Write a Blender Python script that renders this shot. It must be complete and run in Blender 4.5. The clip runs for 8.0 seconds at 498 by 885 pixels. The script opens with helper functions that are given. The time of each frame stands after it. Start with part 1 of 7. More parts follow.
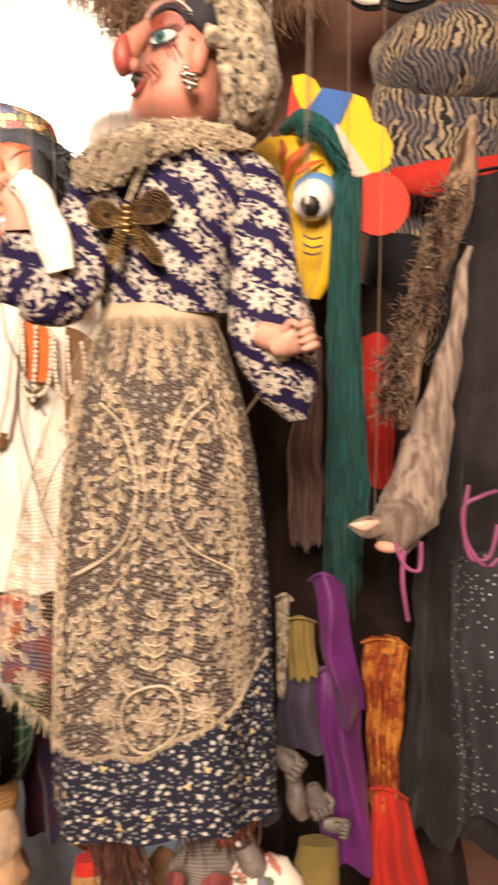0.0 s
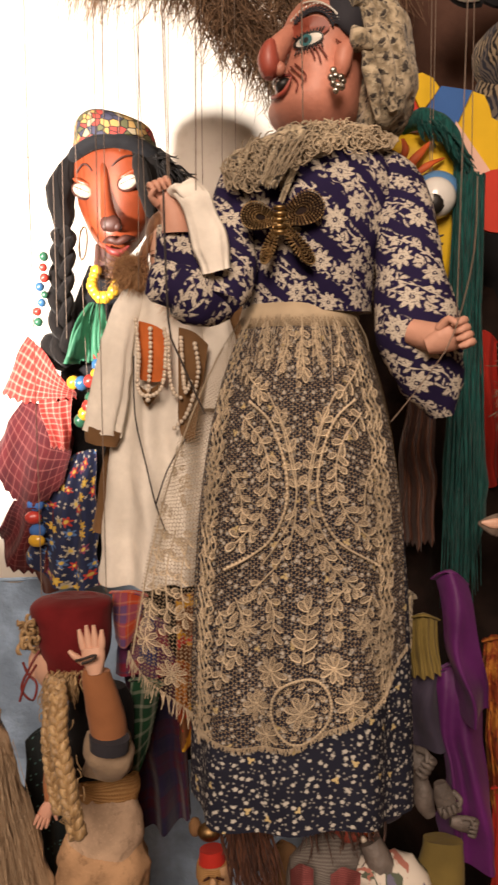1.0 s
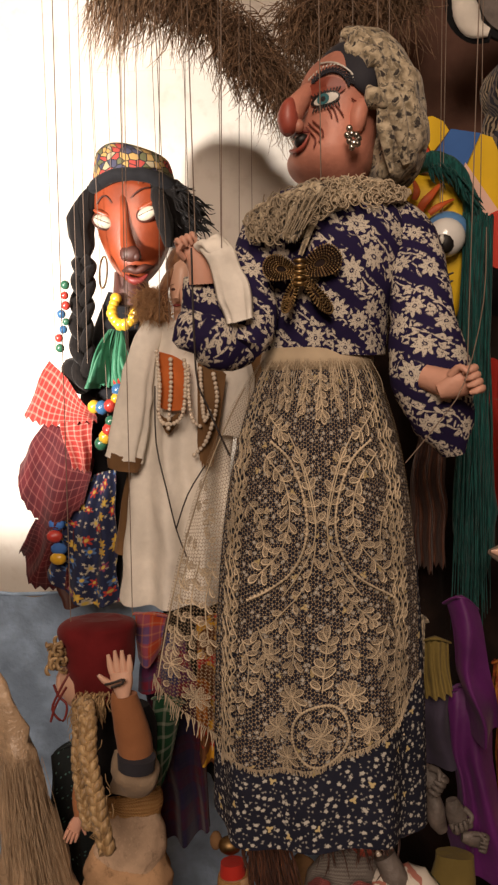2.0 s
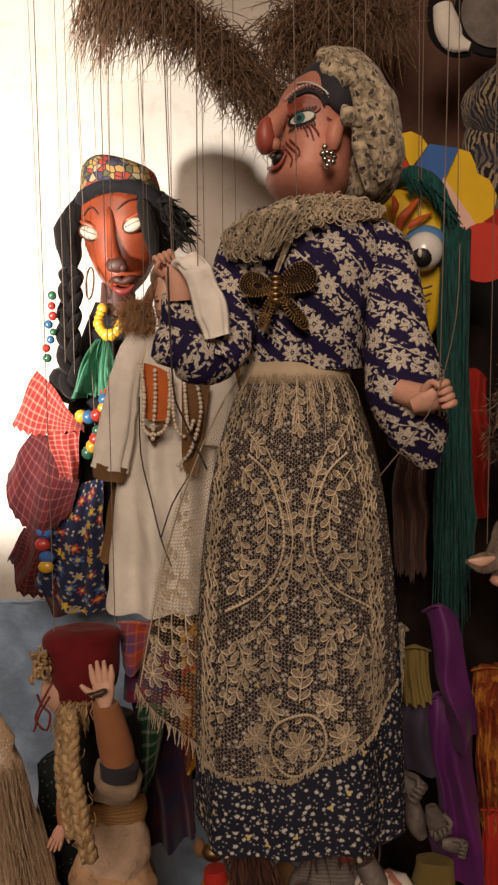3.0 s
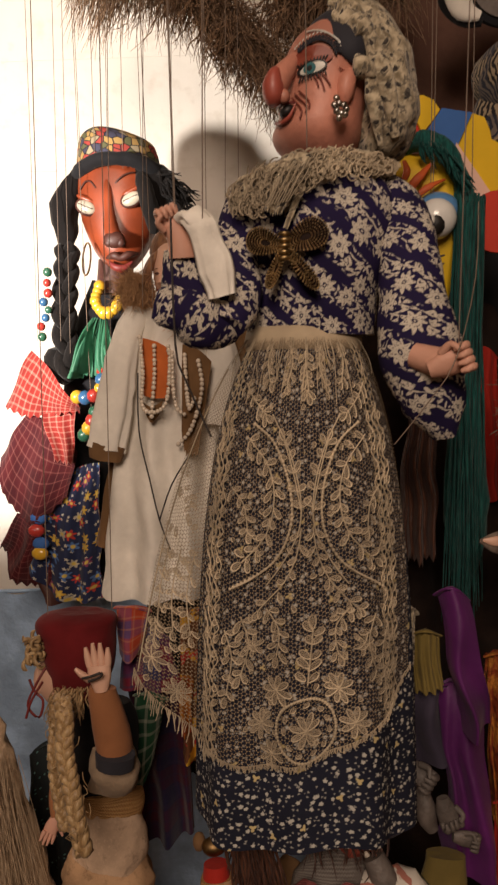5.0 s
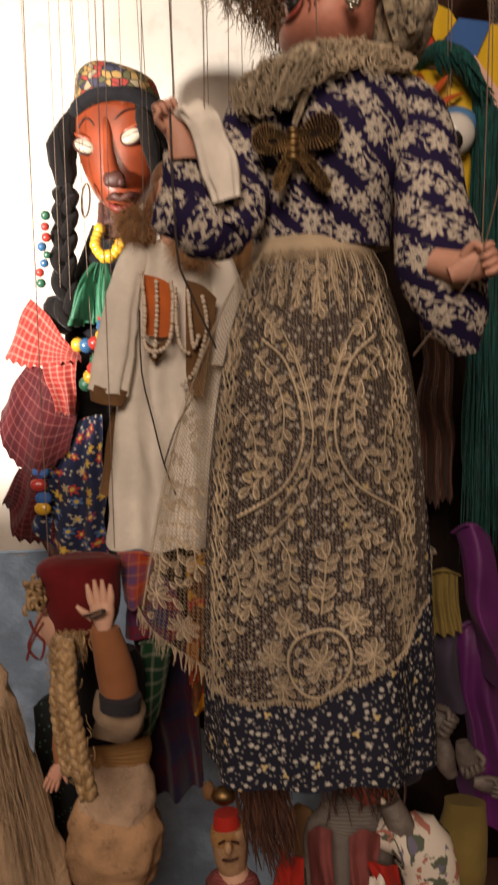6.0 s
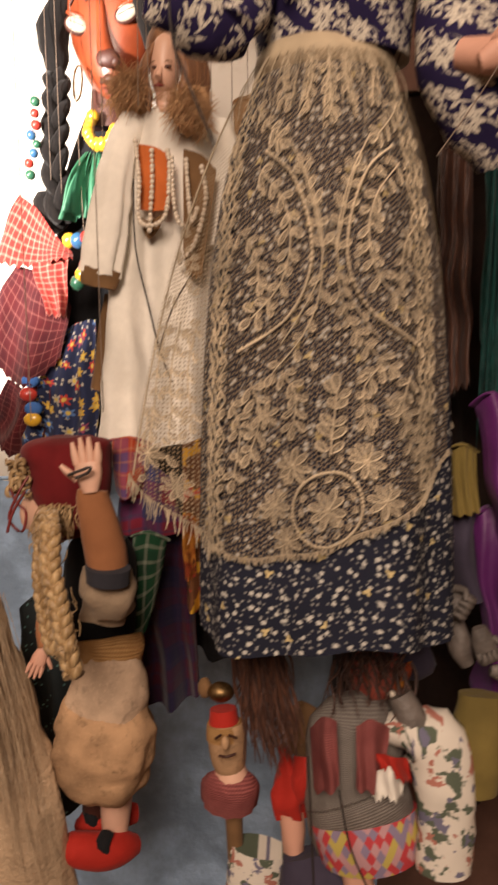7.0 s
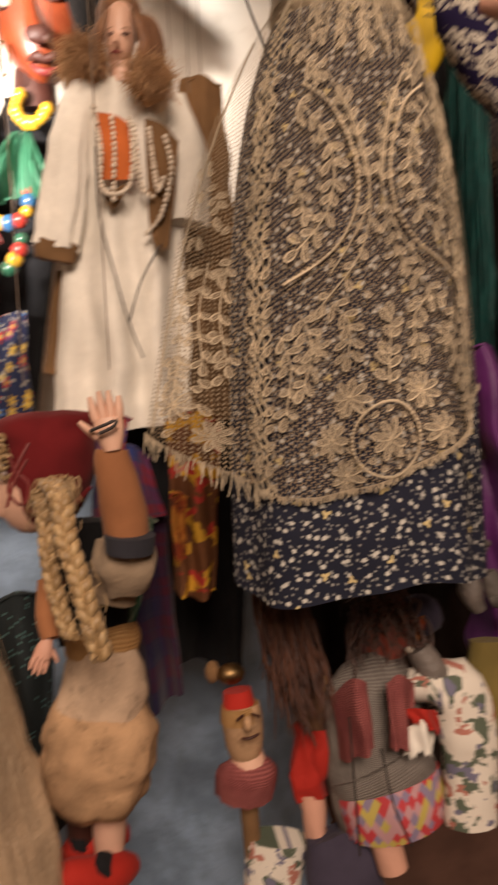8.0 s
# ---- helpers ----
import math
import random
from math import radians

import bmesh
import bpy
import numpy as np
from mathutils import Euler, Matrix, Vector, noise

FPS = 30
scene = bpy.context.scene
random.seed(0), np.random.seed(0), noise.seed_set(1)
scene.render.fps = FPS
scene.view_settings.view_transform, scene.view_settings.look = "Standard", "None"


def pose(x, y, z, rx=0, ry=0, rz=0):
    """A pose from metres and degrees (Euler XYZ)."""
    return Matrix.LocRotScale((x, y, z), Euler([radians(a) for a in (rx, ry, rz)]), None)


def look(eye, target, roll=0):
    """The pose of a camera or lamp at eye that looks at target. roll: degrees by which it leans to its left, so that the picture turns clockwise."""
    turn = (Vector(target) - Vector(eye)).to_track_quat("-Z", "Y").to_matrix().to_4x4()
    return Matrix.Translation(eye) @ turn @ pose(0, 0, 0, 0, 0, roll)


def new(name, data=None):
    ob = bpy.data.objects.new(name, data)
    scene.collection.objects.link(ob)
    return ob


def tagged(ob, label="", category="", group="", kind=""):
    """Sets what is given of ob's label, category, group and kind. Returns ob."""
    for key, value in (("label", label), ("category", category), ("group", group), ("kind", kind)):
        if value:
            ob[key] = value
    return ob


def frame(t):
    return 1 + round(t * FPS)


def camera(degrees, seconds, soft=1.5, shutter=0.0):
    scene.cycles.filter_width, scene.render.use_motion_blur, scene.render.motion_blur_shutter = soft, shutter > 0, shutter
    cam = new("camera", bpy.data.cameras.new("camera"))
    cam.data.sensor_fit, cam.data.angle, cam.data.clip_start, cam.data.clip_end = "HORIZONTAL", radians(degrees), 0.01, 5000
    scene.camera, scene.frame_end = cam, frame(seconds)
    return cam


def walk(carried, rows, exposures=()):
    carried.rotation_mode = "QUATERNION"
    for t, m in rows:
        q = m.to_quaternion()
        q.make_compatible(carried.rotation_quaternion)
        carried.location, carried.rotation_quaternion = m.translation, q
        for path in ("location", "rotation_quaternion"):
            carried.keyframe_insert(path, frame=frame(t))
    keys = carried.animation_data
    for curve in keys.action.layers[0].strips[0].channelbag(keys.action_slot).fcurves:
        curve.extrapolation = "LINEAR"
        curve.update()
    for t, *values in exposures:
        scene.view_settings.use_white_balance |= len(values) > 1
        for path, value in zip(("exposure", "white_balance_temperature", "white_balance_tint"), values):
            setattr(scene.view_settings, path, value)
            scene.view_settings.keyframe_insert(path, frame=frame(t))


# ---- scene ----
# A wall of hanging marionettes, seen close by from a hand-held camera.
cam = camera(39.2, 8.0, soft=2.4, shutter=0.7)
ROWS = [
    (0.0, (0.004, 0.002, 1.396), (-0.011, 1.995, 1.238), -0.1),
    (0.5, (-0.043, -0.009, 1.406), (-0.118, 1.983, 1.24), 0.3),
    (1.0, (-0.072, -0.007, 1.394), (-0.191, 1.983, 1.24), -0.4),
    (1.2, (-0.076, -0.014, 1.4), (-0.208, 1.975, 1.243), -0.4),
    (2.3, (-0.081, -0.034, 1.425), (-0.22, 1.955, 1.276), -0.6),
    (2.5, (-0.081, -0.033, 1.424), (-0.218, 1.956, 1.269), -0.7),
    (3.0, (-0.067, -0.04, 1.431), (-0.194, 1.951, 1.289), -0.7),
    (3.5, (-0.065, -0.042, 1.431), (-0.189, 1.949, 1.285), -0.7),
    (4.0, (-0.064, -0.04, 1.43), (-0.186, 1.95, 1.276), -0.6),
    (4.2, (-0.064, -0.038, 1.429), (-0.185, 1.951, 1.277), -0.6),
    (5.3, (-0.082, -0.003, 1.396), (-0.196, 1.99, 1.256), -0.4),
    (5.5, (-0.084, 0.002, 1.39), (-0.201, 1.993, 1.25), -0.4),
    (6.0, (-0.079, 0.013, 1.361), (-0.214, 2.0, 1.173), -1.0),
    (6.5, (-0.068, 0.036, 1.297), (-0.183, 2.024, 1.112), -0.1),
    (7.0, (-0.083, 0.05, 1.262), (-0.221, 2.032, 1.033), -0.6),
    (7.5, (-0.133, 0.072, 1.223), (-0.242, 2.056, 0.993), -1.8),
    (8.0, (-0.204, 0.069, 1.203), (0.093, 2.042, 1.079), -2.7),
]
EXPOSURES = [(0.0, 1.65), (0.5, 1.0), (1.0, 0.5), (2.3, -0.2), (4.2, -0.37), (5.5, -0.35), (6.0, -0.25), (6.5, 0.2), (7.0, 0.55), (7.5, 0.62), (8.0, 0.6)]
walk(cam, [(t, look(e, g, r)) for t, e, g, r in ROWS], EXPOSURES)

# ---- world and lamps ----
world = bpy.data.worlds.new("room_air")
scene.world = world
world.use_nodes = True
world.node_tree.nodes["Background"].inputs[0].default_value = (1.0, 0.82, 0.66, 1)
world.node_tree.nodes["Background"].inputs[1].default_value = 0.012


def lamp(name, kind, eye, target, power, colour, **more):
    data = bpy.data.lights.new(name, kind)
    data.energy, data.color = power, colour
    ob = new(name, data)
    ob.matrix_world = look(eye, target)
    if kind == "AREA":
        data.shape, data.size = "DISK", more["size"]
    else:
        data.shadow_soft_size = more["size"]
        data.spot_size, data.spot_blend = radians(more["cone"]), more["blend"]
    return ob


# warm ceiling lamp of the room, and the spot lamp that washes the pale wall
lamp("ceiling_lamp", "AREA", (-0.2, -1.2, 2.2), (-0.15, 0.55, 1.2), 32, (1.0, 0.77, 0.61), size=0.8)
lamp("wall_spot", "SPOT", (-0.75, 0.07, 1.45), (-0.575, 1.12, 1.64), 135, (1.0, 0.89, 0.80), size=0.05, cone=53, blend=0.3)


# ---- materials ----
class Nodes:
    """Short hand for building a node material."""

    def __init__(self, name, rough=0.8, metal=0.0, sheen=0.0):
        self.m = bpy.data.materials.new(name)
        self.m.use_nodes = True
        self.t = self.m.node_tree
        self.b = self.t.nodes["Principled BSDF"]
        self.b.inputs["Roughness"].default_value = rough
        self.b.inputs["Metallic"].default_value = metal
        self.b.inputs["Specular IOR Level"].default_value = 0.18 if rough >= 0.7 else 0.5
        self.b.inputs["Sheen Weight"].default_value = sheen

    def put(self, socket, value):
        if isinstance(value, bpy.types.NodeSocket):
            self.t.links.new(value, socket)
        else:
            socket.default_value = value

    def node(self, kind, values=(), out=0, operation="", feature="", dims="", easing=""):
        n = self.t.nodes.new(kind)
        if operation:
            n.operation = operation
        if feature:
            n.feature = feature
        if dims and kind == "ShaderNodeTexVoronoi":
            n.voronoi_dimensions = dims
        elif dims:
            n.noise_dimensions = dims
        if easing:
            n.interpolation_type = easing
        for k, v in dict(values).items():
            self.put(n.inputs[k], v)
        return n.outputs[out]

    def uv(self):
        return self.node("ShaderNodeTexCoord", out=2)

    def obj(self):
        return self.node("ShaderNodeTexCoord", out=3)

    def math(self, op, a, b=0.0, c=0.0):
        return self.node("ShaderNodeMath", {0: a, 1: b, 2: c}, operation=op)

    def vec(self, op, a, b=(0, 0, 0), out=0):
        return self.node("ShaderNodeVectorMath", {0: a, 1: b}, out=out, operation=op)

    def noise(self, co, scale, detail=3, rough=0.55, out=0):
        return self.node("ShaderNodeTexNoise", {"Vector": co, "Scale": scale, "Detail": detail, "Roughness": rough}, out=out)

    def ramp(self, x, lo, hi):
        return self.node("ShaderNodeMapRange", {0: x, 1: lo, 2: hi, 3: 0.0, 4: 1.0}, easing="SMOOTHSTEP")

    def mix(self, f, a, b):
        n = self.t.nodes.new("ShaderNodeMix")
        n.data_type = "RGBA"
        for socket, value in ((n.inputs[0], f), (n.inputs[6], a), (n.inputs[7], b)):
            if isinstance(value, tuple) and len(value) == 3:
                value = (*value, 1)
            self.put(socket, value)
        return n.outputs[2]

    def bump(self, height, strength, distance):
        n = self.node("ShaderNodeBump", {"Strength": strength, "Distance": distance, "Height": height})
        self.put(self.b.inputs["Normal"], n)

    def done(self, colour=None, alpha=None):
        if colour is not None:
            if isinstance(colour, tuple) and len(colour) == 3:
                colour = (*colour, 1)
            self.put(self.b.inputs["Base Color"], colour)
        if alpha is not None:
            self.put(self.b.inputs["Alpha"], alpha)
        return self.m


def tint(c, k):
    return tuple(min(1.0, a * k) for a in c)


def weave(n, co, pitch=0.0012, strength=0.35):
    """Cloth relief: two crossed threads."""
    s = n.node("ShaderNodeSeparateXYZ", {0: co})
    y = s.node.outputs[1]
    a = n.math("SINE", n.math("MULTIPLY", s, 6.283 / pitch))
    b = n.math("SINE", n.math("MULTIPLY", y, 6.283 / pitch))
    h = n.math("MULTIPLY", a, b)
    n.bump(h, strength, pitch * 0.4)
    return h


def cloth(name, c, rough=0.85, stain=0.3, pitch=0.0012, sheen=0.05, wrinkle=0.0):
    """A woven cloth with slight wear in two sizes."""
    n = Nodes(name, rough, sheen=sheen)
    co = n.obj()
    big, small = n.noise(co, 14), n.noise(co, 160, 2)
    col = n.mix(n.ramp(big, 0.35, 0.7), tint(c, 1 - stain), tint(c, 1 + stain * 0.5))
    col = n.mix(n.math("MULTIPLY", small, 0.35), col, tint(c, 0.55))
    if wrinkle:
        n.bump(n.math("ADD", n.noise(co, 38, 4), n.math("MULTIPLY", small, 0.15)), wrinkle, 0.006)
    else:
        n.bump(small, 0.3, 0.001)
    return n.done(col)


def paint(name, c, rough=0.4, stain=0.25, coat=0.0, bump=0.1):
    n = Nodes(name, rough)
    n.b.inputs["Coat Weight"].default_value = coat
    n.b.inputs["Coat Roughness"].default_value = 0.25
    co = n.obj()
    big, small = n.noise(co, 22, 4), n.noise(co, 230, 3)
    col = n.mix(n.ramp(big, 0.3, 0.75), tint(c, 1 - stain), tint(c, 1 + stain * 0.4))
    n.bump(n.math("ADD", small, n.math("MULTIPLY", big, 2)), bump, 0.002)
    return n.done(col)


def metal(name, c, rough=0.35):
    n = Nodes(name, rough, 1.0)
    co = n.obj()
    return n.done(n.mix(n.ramp(n.noise(co, 120), 0.35, 0.65), tint(c, 0.5), c))


def petals(n, co, cell, size, count, offset, sharp=0.45, seed=0.6):
    """Flowers scattered over cloth: 1 inside a petal, and the distance from the flower's heart."""
    co2 = n.vec("ADD", co, (offset, offset * 0.7, 0))
    v = n.node("ShaderNodeTexVoronoi", {"Vector": co2, "Scale": 1 / cell, "Randomness": seed}, out=2, dims="2D", feature="F1")
    colour = v.node.outputs[1]
    d = n.vec("SUBTRACT", co2, v)
    s = n.node("ShaderNodeSeparateXYZ", {0: d})
    ang = n.math("ARCTAN2", s.node.outputs[1], s)
    spin = n.node("ShaderNodeSeparateColor", {0: colour})
    ang = n.math("ADD", ang, n.math("MULTIPLY", spin, 6.28))
    dist = n.vec("LENGTH", d, out=1)
    reach = n.math("MULTIPLY_ADD", n.math("COSINE", n.math("MULTIPLY", ang, count)), size * sharp, size * (1 - sharp))
    inside = n.ramp(n.math("SUBTRACT", reach, dist), -0.0004, 0.0004)
    return inside, dist, colour


def floral_blouse():
    """Navy cotton printed with cream flowers and sprigs."""
    n = Nodes("navy_floral_print", 0.85)
    co = n.uv()
    wob = n.vec("ADD", co, n.vec("MULTIPLY", n.noise(co, 90, 2, out=1), (0.004, 0.004, 0)))
    turn = n.node("ShaderNodeVectorRotate", {"Vector": wob, "Angle": 0.62})
    a, da, ca = petals(n, turn, 0.0225, 0.0078, 9, 0.0, 0.17, 0.45)
    notch = n.math("MULTIPLY", n.ramp(da, 0.0013, 0.0019), 1.0)
    a = n.math("MAXIMUM", n.math("MULTIPLY", a, notch), n.ramp(da, 0.0009, 0.0006))
    leaf = None
    for k, lean in enumerate((0.55, -0.75, 1.5)):
        # slender leaves that lean to both sides of each stem
        co2 = n.vec("MULTIPLY", n.node("ShaderNodeVectorRotate", {"Vector": turn, "Angle": lean}), (0.36, 1.0, 1.0))
        v = n.node("ShaderNodeTexVoronoi", {"Vector": n.vec("ADD", co2, (0.31 * k, 0.17 * k, 0)), "Scale": 1 / 0.0042, "Randomness": 0.8}, dims="2D", feature="F1")
        one = n.ramp(v, 0.30 if k < 2 else 0.20, 0.22 if k < 2 else 0.14)
        leaf = one if leaf is None else n.math("MAXIMUM", leaf, one)
    far = n.ramp(da, 0.0080, 0.0088)
    across = n.node("ShaderNodeSeparateXYZ", {0: turn}).node.outputs[1]
    lane = n.math("ABSOLUTE", n.math("SUBTRACT", n.math("FRACT", n.math("MULTIPLY_ADD", across, 1 / 0.0225, -0.15)), 0.5))
    far = n.math("MULTIPLY", far, n.ramp(lane, 0.12, 0.18))
    stem = n.math("MULTIPLY", n.ramp(n.math("ABSOLUTE", n.math("SUBTRACT", lane, 0.33)), 0.032, 0.018), far)
    mask = n.math("MAXIMUM", a, n.math("MAXIMUM", stem, n.math("MULTIPLY", leaf, far)))
    mask = n.math("MULTIPLY", mask, n.ramp(n.noise(co, 900, 2), 0.3, 0.5))
    big = n.noise(n.obj(), 20)
    navy = n.mix(big, (0.008, 0.005, 0.026), (0.020, 0.013, 0.060))
    cream = n.mix(n.noise(co, 60), (0.42, 0.37, 0.30), (0.68, 0.62, 0.52))
    n.bump(n.noise(n.obj(), 70, 4), 0.35, 0.004)
    return n.done(n.mix(mask, navy, cream))


def speckle_skirt():
    """Near-black cotton with cream and yellow speckles."""
    n = Nodes("navy_speckled_print", 0.85)
    co = n.uv()
    wob = n.vec("ADD", co, n.vec("MULTIPLY", n.noise(co, 160, 2, out=1), (0.003, 0.003, 0)))
    a, da, _ = petals(n, wob, 0.0080, 0.0015, 5, 0.0, 0.12, 1.0)
    b, db, cb = petals(n, wob, 0.0046, 0.0008, 3, 0.011, 0.2, 1.0)
    y, dy, _ = petals(n, wob, 0.030, 0.0027, 3, 0.021, 0.3, 1.0)
    base = n.mix(n.noise(n.obj(), 25), (0.008, 0.009, 0.017), (0.02, 0.022, 0.04))
    col = n.mix(b, base, (0.30, 0.29, 0.27))
    col = n.mix(a, col, (0.50, 0.48, 0.43))
    col = n.mix(y, col, (0.55, 0.44, 0.22))
    n.bump(n.noise(n.obj(), 60, 4), 0.3, 0.004)
    return n.done(col)


def colour_floral(fade=1.0):
    """Dark blue cotton with red, yellow and blue flowers."""
    n = Nodes("blue_print_bright_flowers", 0.8, sheen=0.1)
    co = n.uv()
    wob = n.vec("ADD", co, n.vec("MULTIPLY", n.noise(co, 60, 2, out=1), (0.008, 0.008, 0)))
    a, da, ca = petals(n, wob, 0.0175, 0.0064, 6, 0.0, 0.25, 0.9)
    b, db, cb = petals(n, wob, 0.011, 0.0022, 5, 0.013, 0.3, 0.9)
    hue = n.node("ShaderNodeSeparateColor", {0: ca})
    r = n.t.nodes.new("ShaderNodeValToRGB")
    r.color_ramp.interpolation = "CONSTANT"
    stops = ((0.0, (0.45, 0.05, 0.04)), (0.3, (0.6, 0.38, 0.06)), (0.5, (0.08, 0.16, 0.36)), (0.72, (0.42, 0.38, 0.3)), (0.86, (0.25, 0.06, 0.12)))
    el = r.color_ramp.elements
    for i, (at, c) in enumerate(stops):
        e = el[i] if i < 2 else el.new(at)
        e.position, e.color = at, (*tint(c, fade), 1)
    n.put(r.inputs[0], hue)
    base = n.mix(n.noise(n.obj(), 30), (0.012, 0.016, 0.045), (0.03, 0.04, 0.10))
    col = n.mix(b, base, tint((0.5, 0.46, 0.36), fade))
    col = n.mix(a, col, r.outputs[0])
    col = n.mix(n.ramp(da, 0.0028, 0.0016), col, (0.6, 0.45, 0.1))
    return n.done(col)


def checks(name, base, line, second, pitch, width=0.18, heavy=0.0):
    """Gingham or tartan woven in two colours of thread."""
    n = Nodes(name, 0.85, sheen=0.15)
    co = n.uv()
    co = n.vec("ADD", co, n.vec("MULTIPLY", n.noise(co, 25, 2, out=1), (0.006, 0.006, 0)))
    s = n.node("ShaderNodeSeparateXYZ", {0: co})
    y = s.node.outputs[1]

    def stripe(x, p, w):
        f = n.math("ABSOLUTE", n.math("SUBTRACT", n.math("FRACT", n.math("MULTIPLY", x, 1 / p)), 0.5))
        return n.ramp(f, w + 0.03, w - 0.03)

    col = base
    big = n.math("MULTIPLY", n.math("ADD", stripe(s, pitch * 3, 0.25), stripe(y, pitch * 3, 0.25)), 0.5)
    col = n.mix(n.math("MULTIPLY", big, heavy), col, second)
    fine = n.math("MULTIPLY", n.math("ADD", stripe(s, pitch, width), stripe(y, pitch, width)), 0.45)
    col = n.mix(fine, col, line)
    col = n.mix(n.math("MULTIPLY", n.noise(n.obj(), 30), 0.5), col, tint(base, 0.4))
    n.bump(n.noise(n.obj(), 80, 3), 0.3, 0.003)
    return n.done(col)


def lace_net(name, c, pitch, hole, fill=0.0, soft=0.3):
    """Knotted net: thread round six-sided holes."""
    n = Nodes(name, 0.9)
    co = n.uv()
    co = n.vec("ADD", co, n.vec("MULTIPLY", n.noise(co, 120, 2, out=1), (0.0025, 0.0025, 0)))
    s = n.node("ShaderNodeSeparateXYZ", {0: co})
    y = s.node.outputs[1]
    k = 6.283 / (pitch * 0.866)
    total = None
    for ang in (0, 60, 120):
        w = n.math("ADD", n.math("MULTIPLY", s, k * math.cos(radians(ang))), n.math("MULTIPLY", y, k * math.sin(radians(ang))))
        w = n.math("COSINE", w)
        total = w if total is None else n.math("ADD", total, w)
    thread = n.ramp(total, hole + soft, hole - soft)
    if fill:
        thread = n.math("MAXIMUM", thread, n.math("MULTIPLY", n.ramp(n.noise(co, 500, 2), 0.35, 0.6), fill))
    col = n.mix(n.noise(n.obj(), 30), tint(c, 0.6), c)
    return n.done(col, thread)


def lace_cloth():
    """Old cream lace of the head scarf, with small dark holes."""
    n = Nodes("headscarf_lace", 0.9, sheen=0.2)
    co = n.uv()
    wob = n.vec("ADD", co, n.vec("MULTIPLY", n.noise(co, 120, 3, out=1), (0.012, 0.012, 0)))
    a, da, _ = petals(n, wob, 0.011, 0.0042, 5, 0.0, 0.35, 0.9)
    b, db, _ = petals(n, wob, 0.0062, 0.0020, 3, 0.02, 0.3, 1.0)
    col = n.mix(n.ramp(n.noise(n.obj(), 130, 5), 0.3, 0.7), (0.17, 0.135, 0.085), (0.56, 0.47, 0.33))
    col = n.mix(n.math("MULTIPLY", a, 0.55), col, (0.50, 0.44, 0.32))
    col = n.mix(n.ramp(da, 0.0023, 0.0015), col, (0.04, 0.033, 0.03))
    col = n.mix(n.math("MULTIPLY", b, 0.8), col, (0.07, 0.06, 0.05))
    n.bump(n.math("ADD", n.noise(n.obj(), 220, 5), a), 0.5, 0.002)
    return n.done(col)


def zebra():
    """Black and cream batik with jagged bands."""
    n = Nodes("batik_print", 0.8, sheen=0.1)
    co = n.uv()
    wob = n.vec("ADD", co, n.vec("MULTIPLY", n.noise(co, 35, 3, out=1), (0.03, 0.03, 0)))
    s = n.node("ShaderNodeSeparateXYZ", {0: wob})
    w = n.math("SINE", n.math("ADD", n.math("MULTIPLY", s, 800), n.math("MULTIPLY", n.math("PINGPONG", s.node.outputs[1], 0.03), 260)))
    block = n.ramp(n.noise(co, 26, 1), 0.48, 0.52)
    col = n.mix(n.ramp(w, -0.1, 0.2), (0.014, 0.012, 0.014), (0.30, 0.235, 0.155))
    col = n.mix(n.math("MULTIPLY", block, 0.6), col, (0.03, 0.035, 0.06))
    return n.done(col)


def sequins(name, base, spark):
    """Dark cloth set with small bright sequins."""
    n = Nodes(name, 0.5)
    co = n.uv()
    a, da, ca = petals(n, co, 0.0048, 0.0010, 2, 0.0, 0.05, 1.0)
    pick = n.node("ShaderNodeSeparateColor", {0: ca})
    a = n.math("MULTIPLY", a, n.ramp(pick, 0.72, 0.76))
    n.put(n.b.inputs["Metallic"], n.math("MULTIPLY", a, 0.8))
    n.put(n.b.inputs["Roughness"], n.math("MULTIPLY_ADD", a, -0.55, 0.85))
    nor = n.node("ShaderNodeBump", {"Strength": 1.0, "Distance": 0.003, "Height": n.node("ShaderNodeSeparateColor", {0: ca}, out=1)})
    n.put(n.b.inputs["Normal"], nor)
    base2 = n.mix(n.noise(n.obj(), 18), tint(base, 0.5), tint(base, 1.3))
    return n.done(n.mix(a, base2, spark))


def strands(name, c1, c2, rough=0.6, pitch=300):
    """Hair, yarn or raffia: streaks along each lock."""
    n = Nodes(name, rough, sheen=0.1)
    co = n.vec("MULTIPLY", n.obj(), (1, 1, 0.12))
    s = n.noise(co, pitch, 3)
    big = n.noise(n.obj(), 25)
    col = n.mix(n.ramp(s, 0.35, 0.65), c1, c2)
    col = n.mix(n.math("MULTIPLY", big, 0.5), col, tint(c1, 0.6))
    lock = n.node("ShaderNodeNewGeometry", out=8)
    col = n.mix(n.math("MULTIPLY", lock, 0.6), col, tint(c1, 0.7))
    n.bump(s, 0.6, 0.002)
    return n.done(col)


def camouflage():
    n = Nodes("pink_green_camouflage", 0.8)
    co = n.uv()
    a, b = n.noise(co, 52, 3), n.noise(n.vec("ADD", co, (3, 1, 0)), 60, 3)
    col = n.mix(n.ramp(a, 0.53, 0.56), (0.68, 0.62, 0.54), (0.10, 0.12, 0.085))
    col = n.mix(n.ramp(b, 0.60, 0.62), col, (0.42, 0.17, 0.13))
    col = n.mix(n.ramp(b, 0.40, 0.38), col, (0.16, 0.15, 0.22))
    return n.done(col)


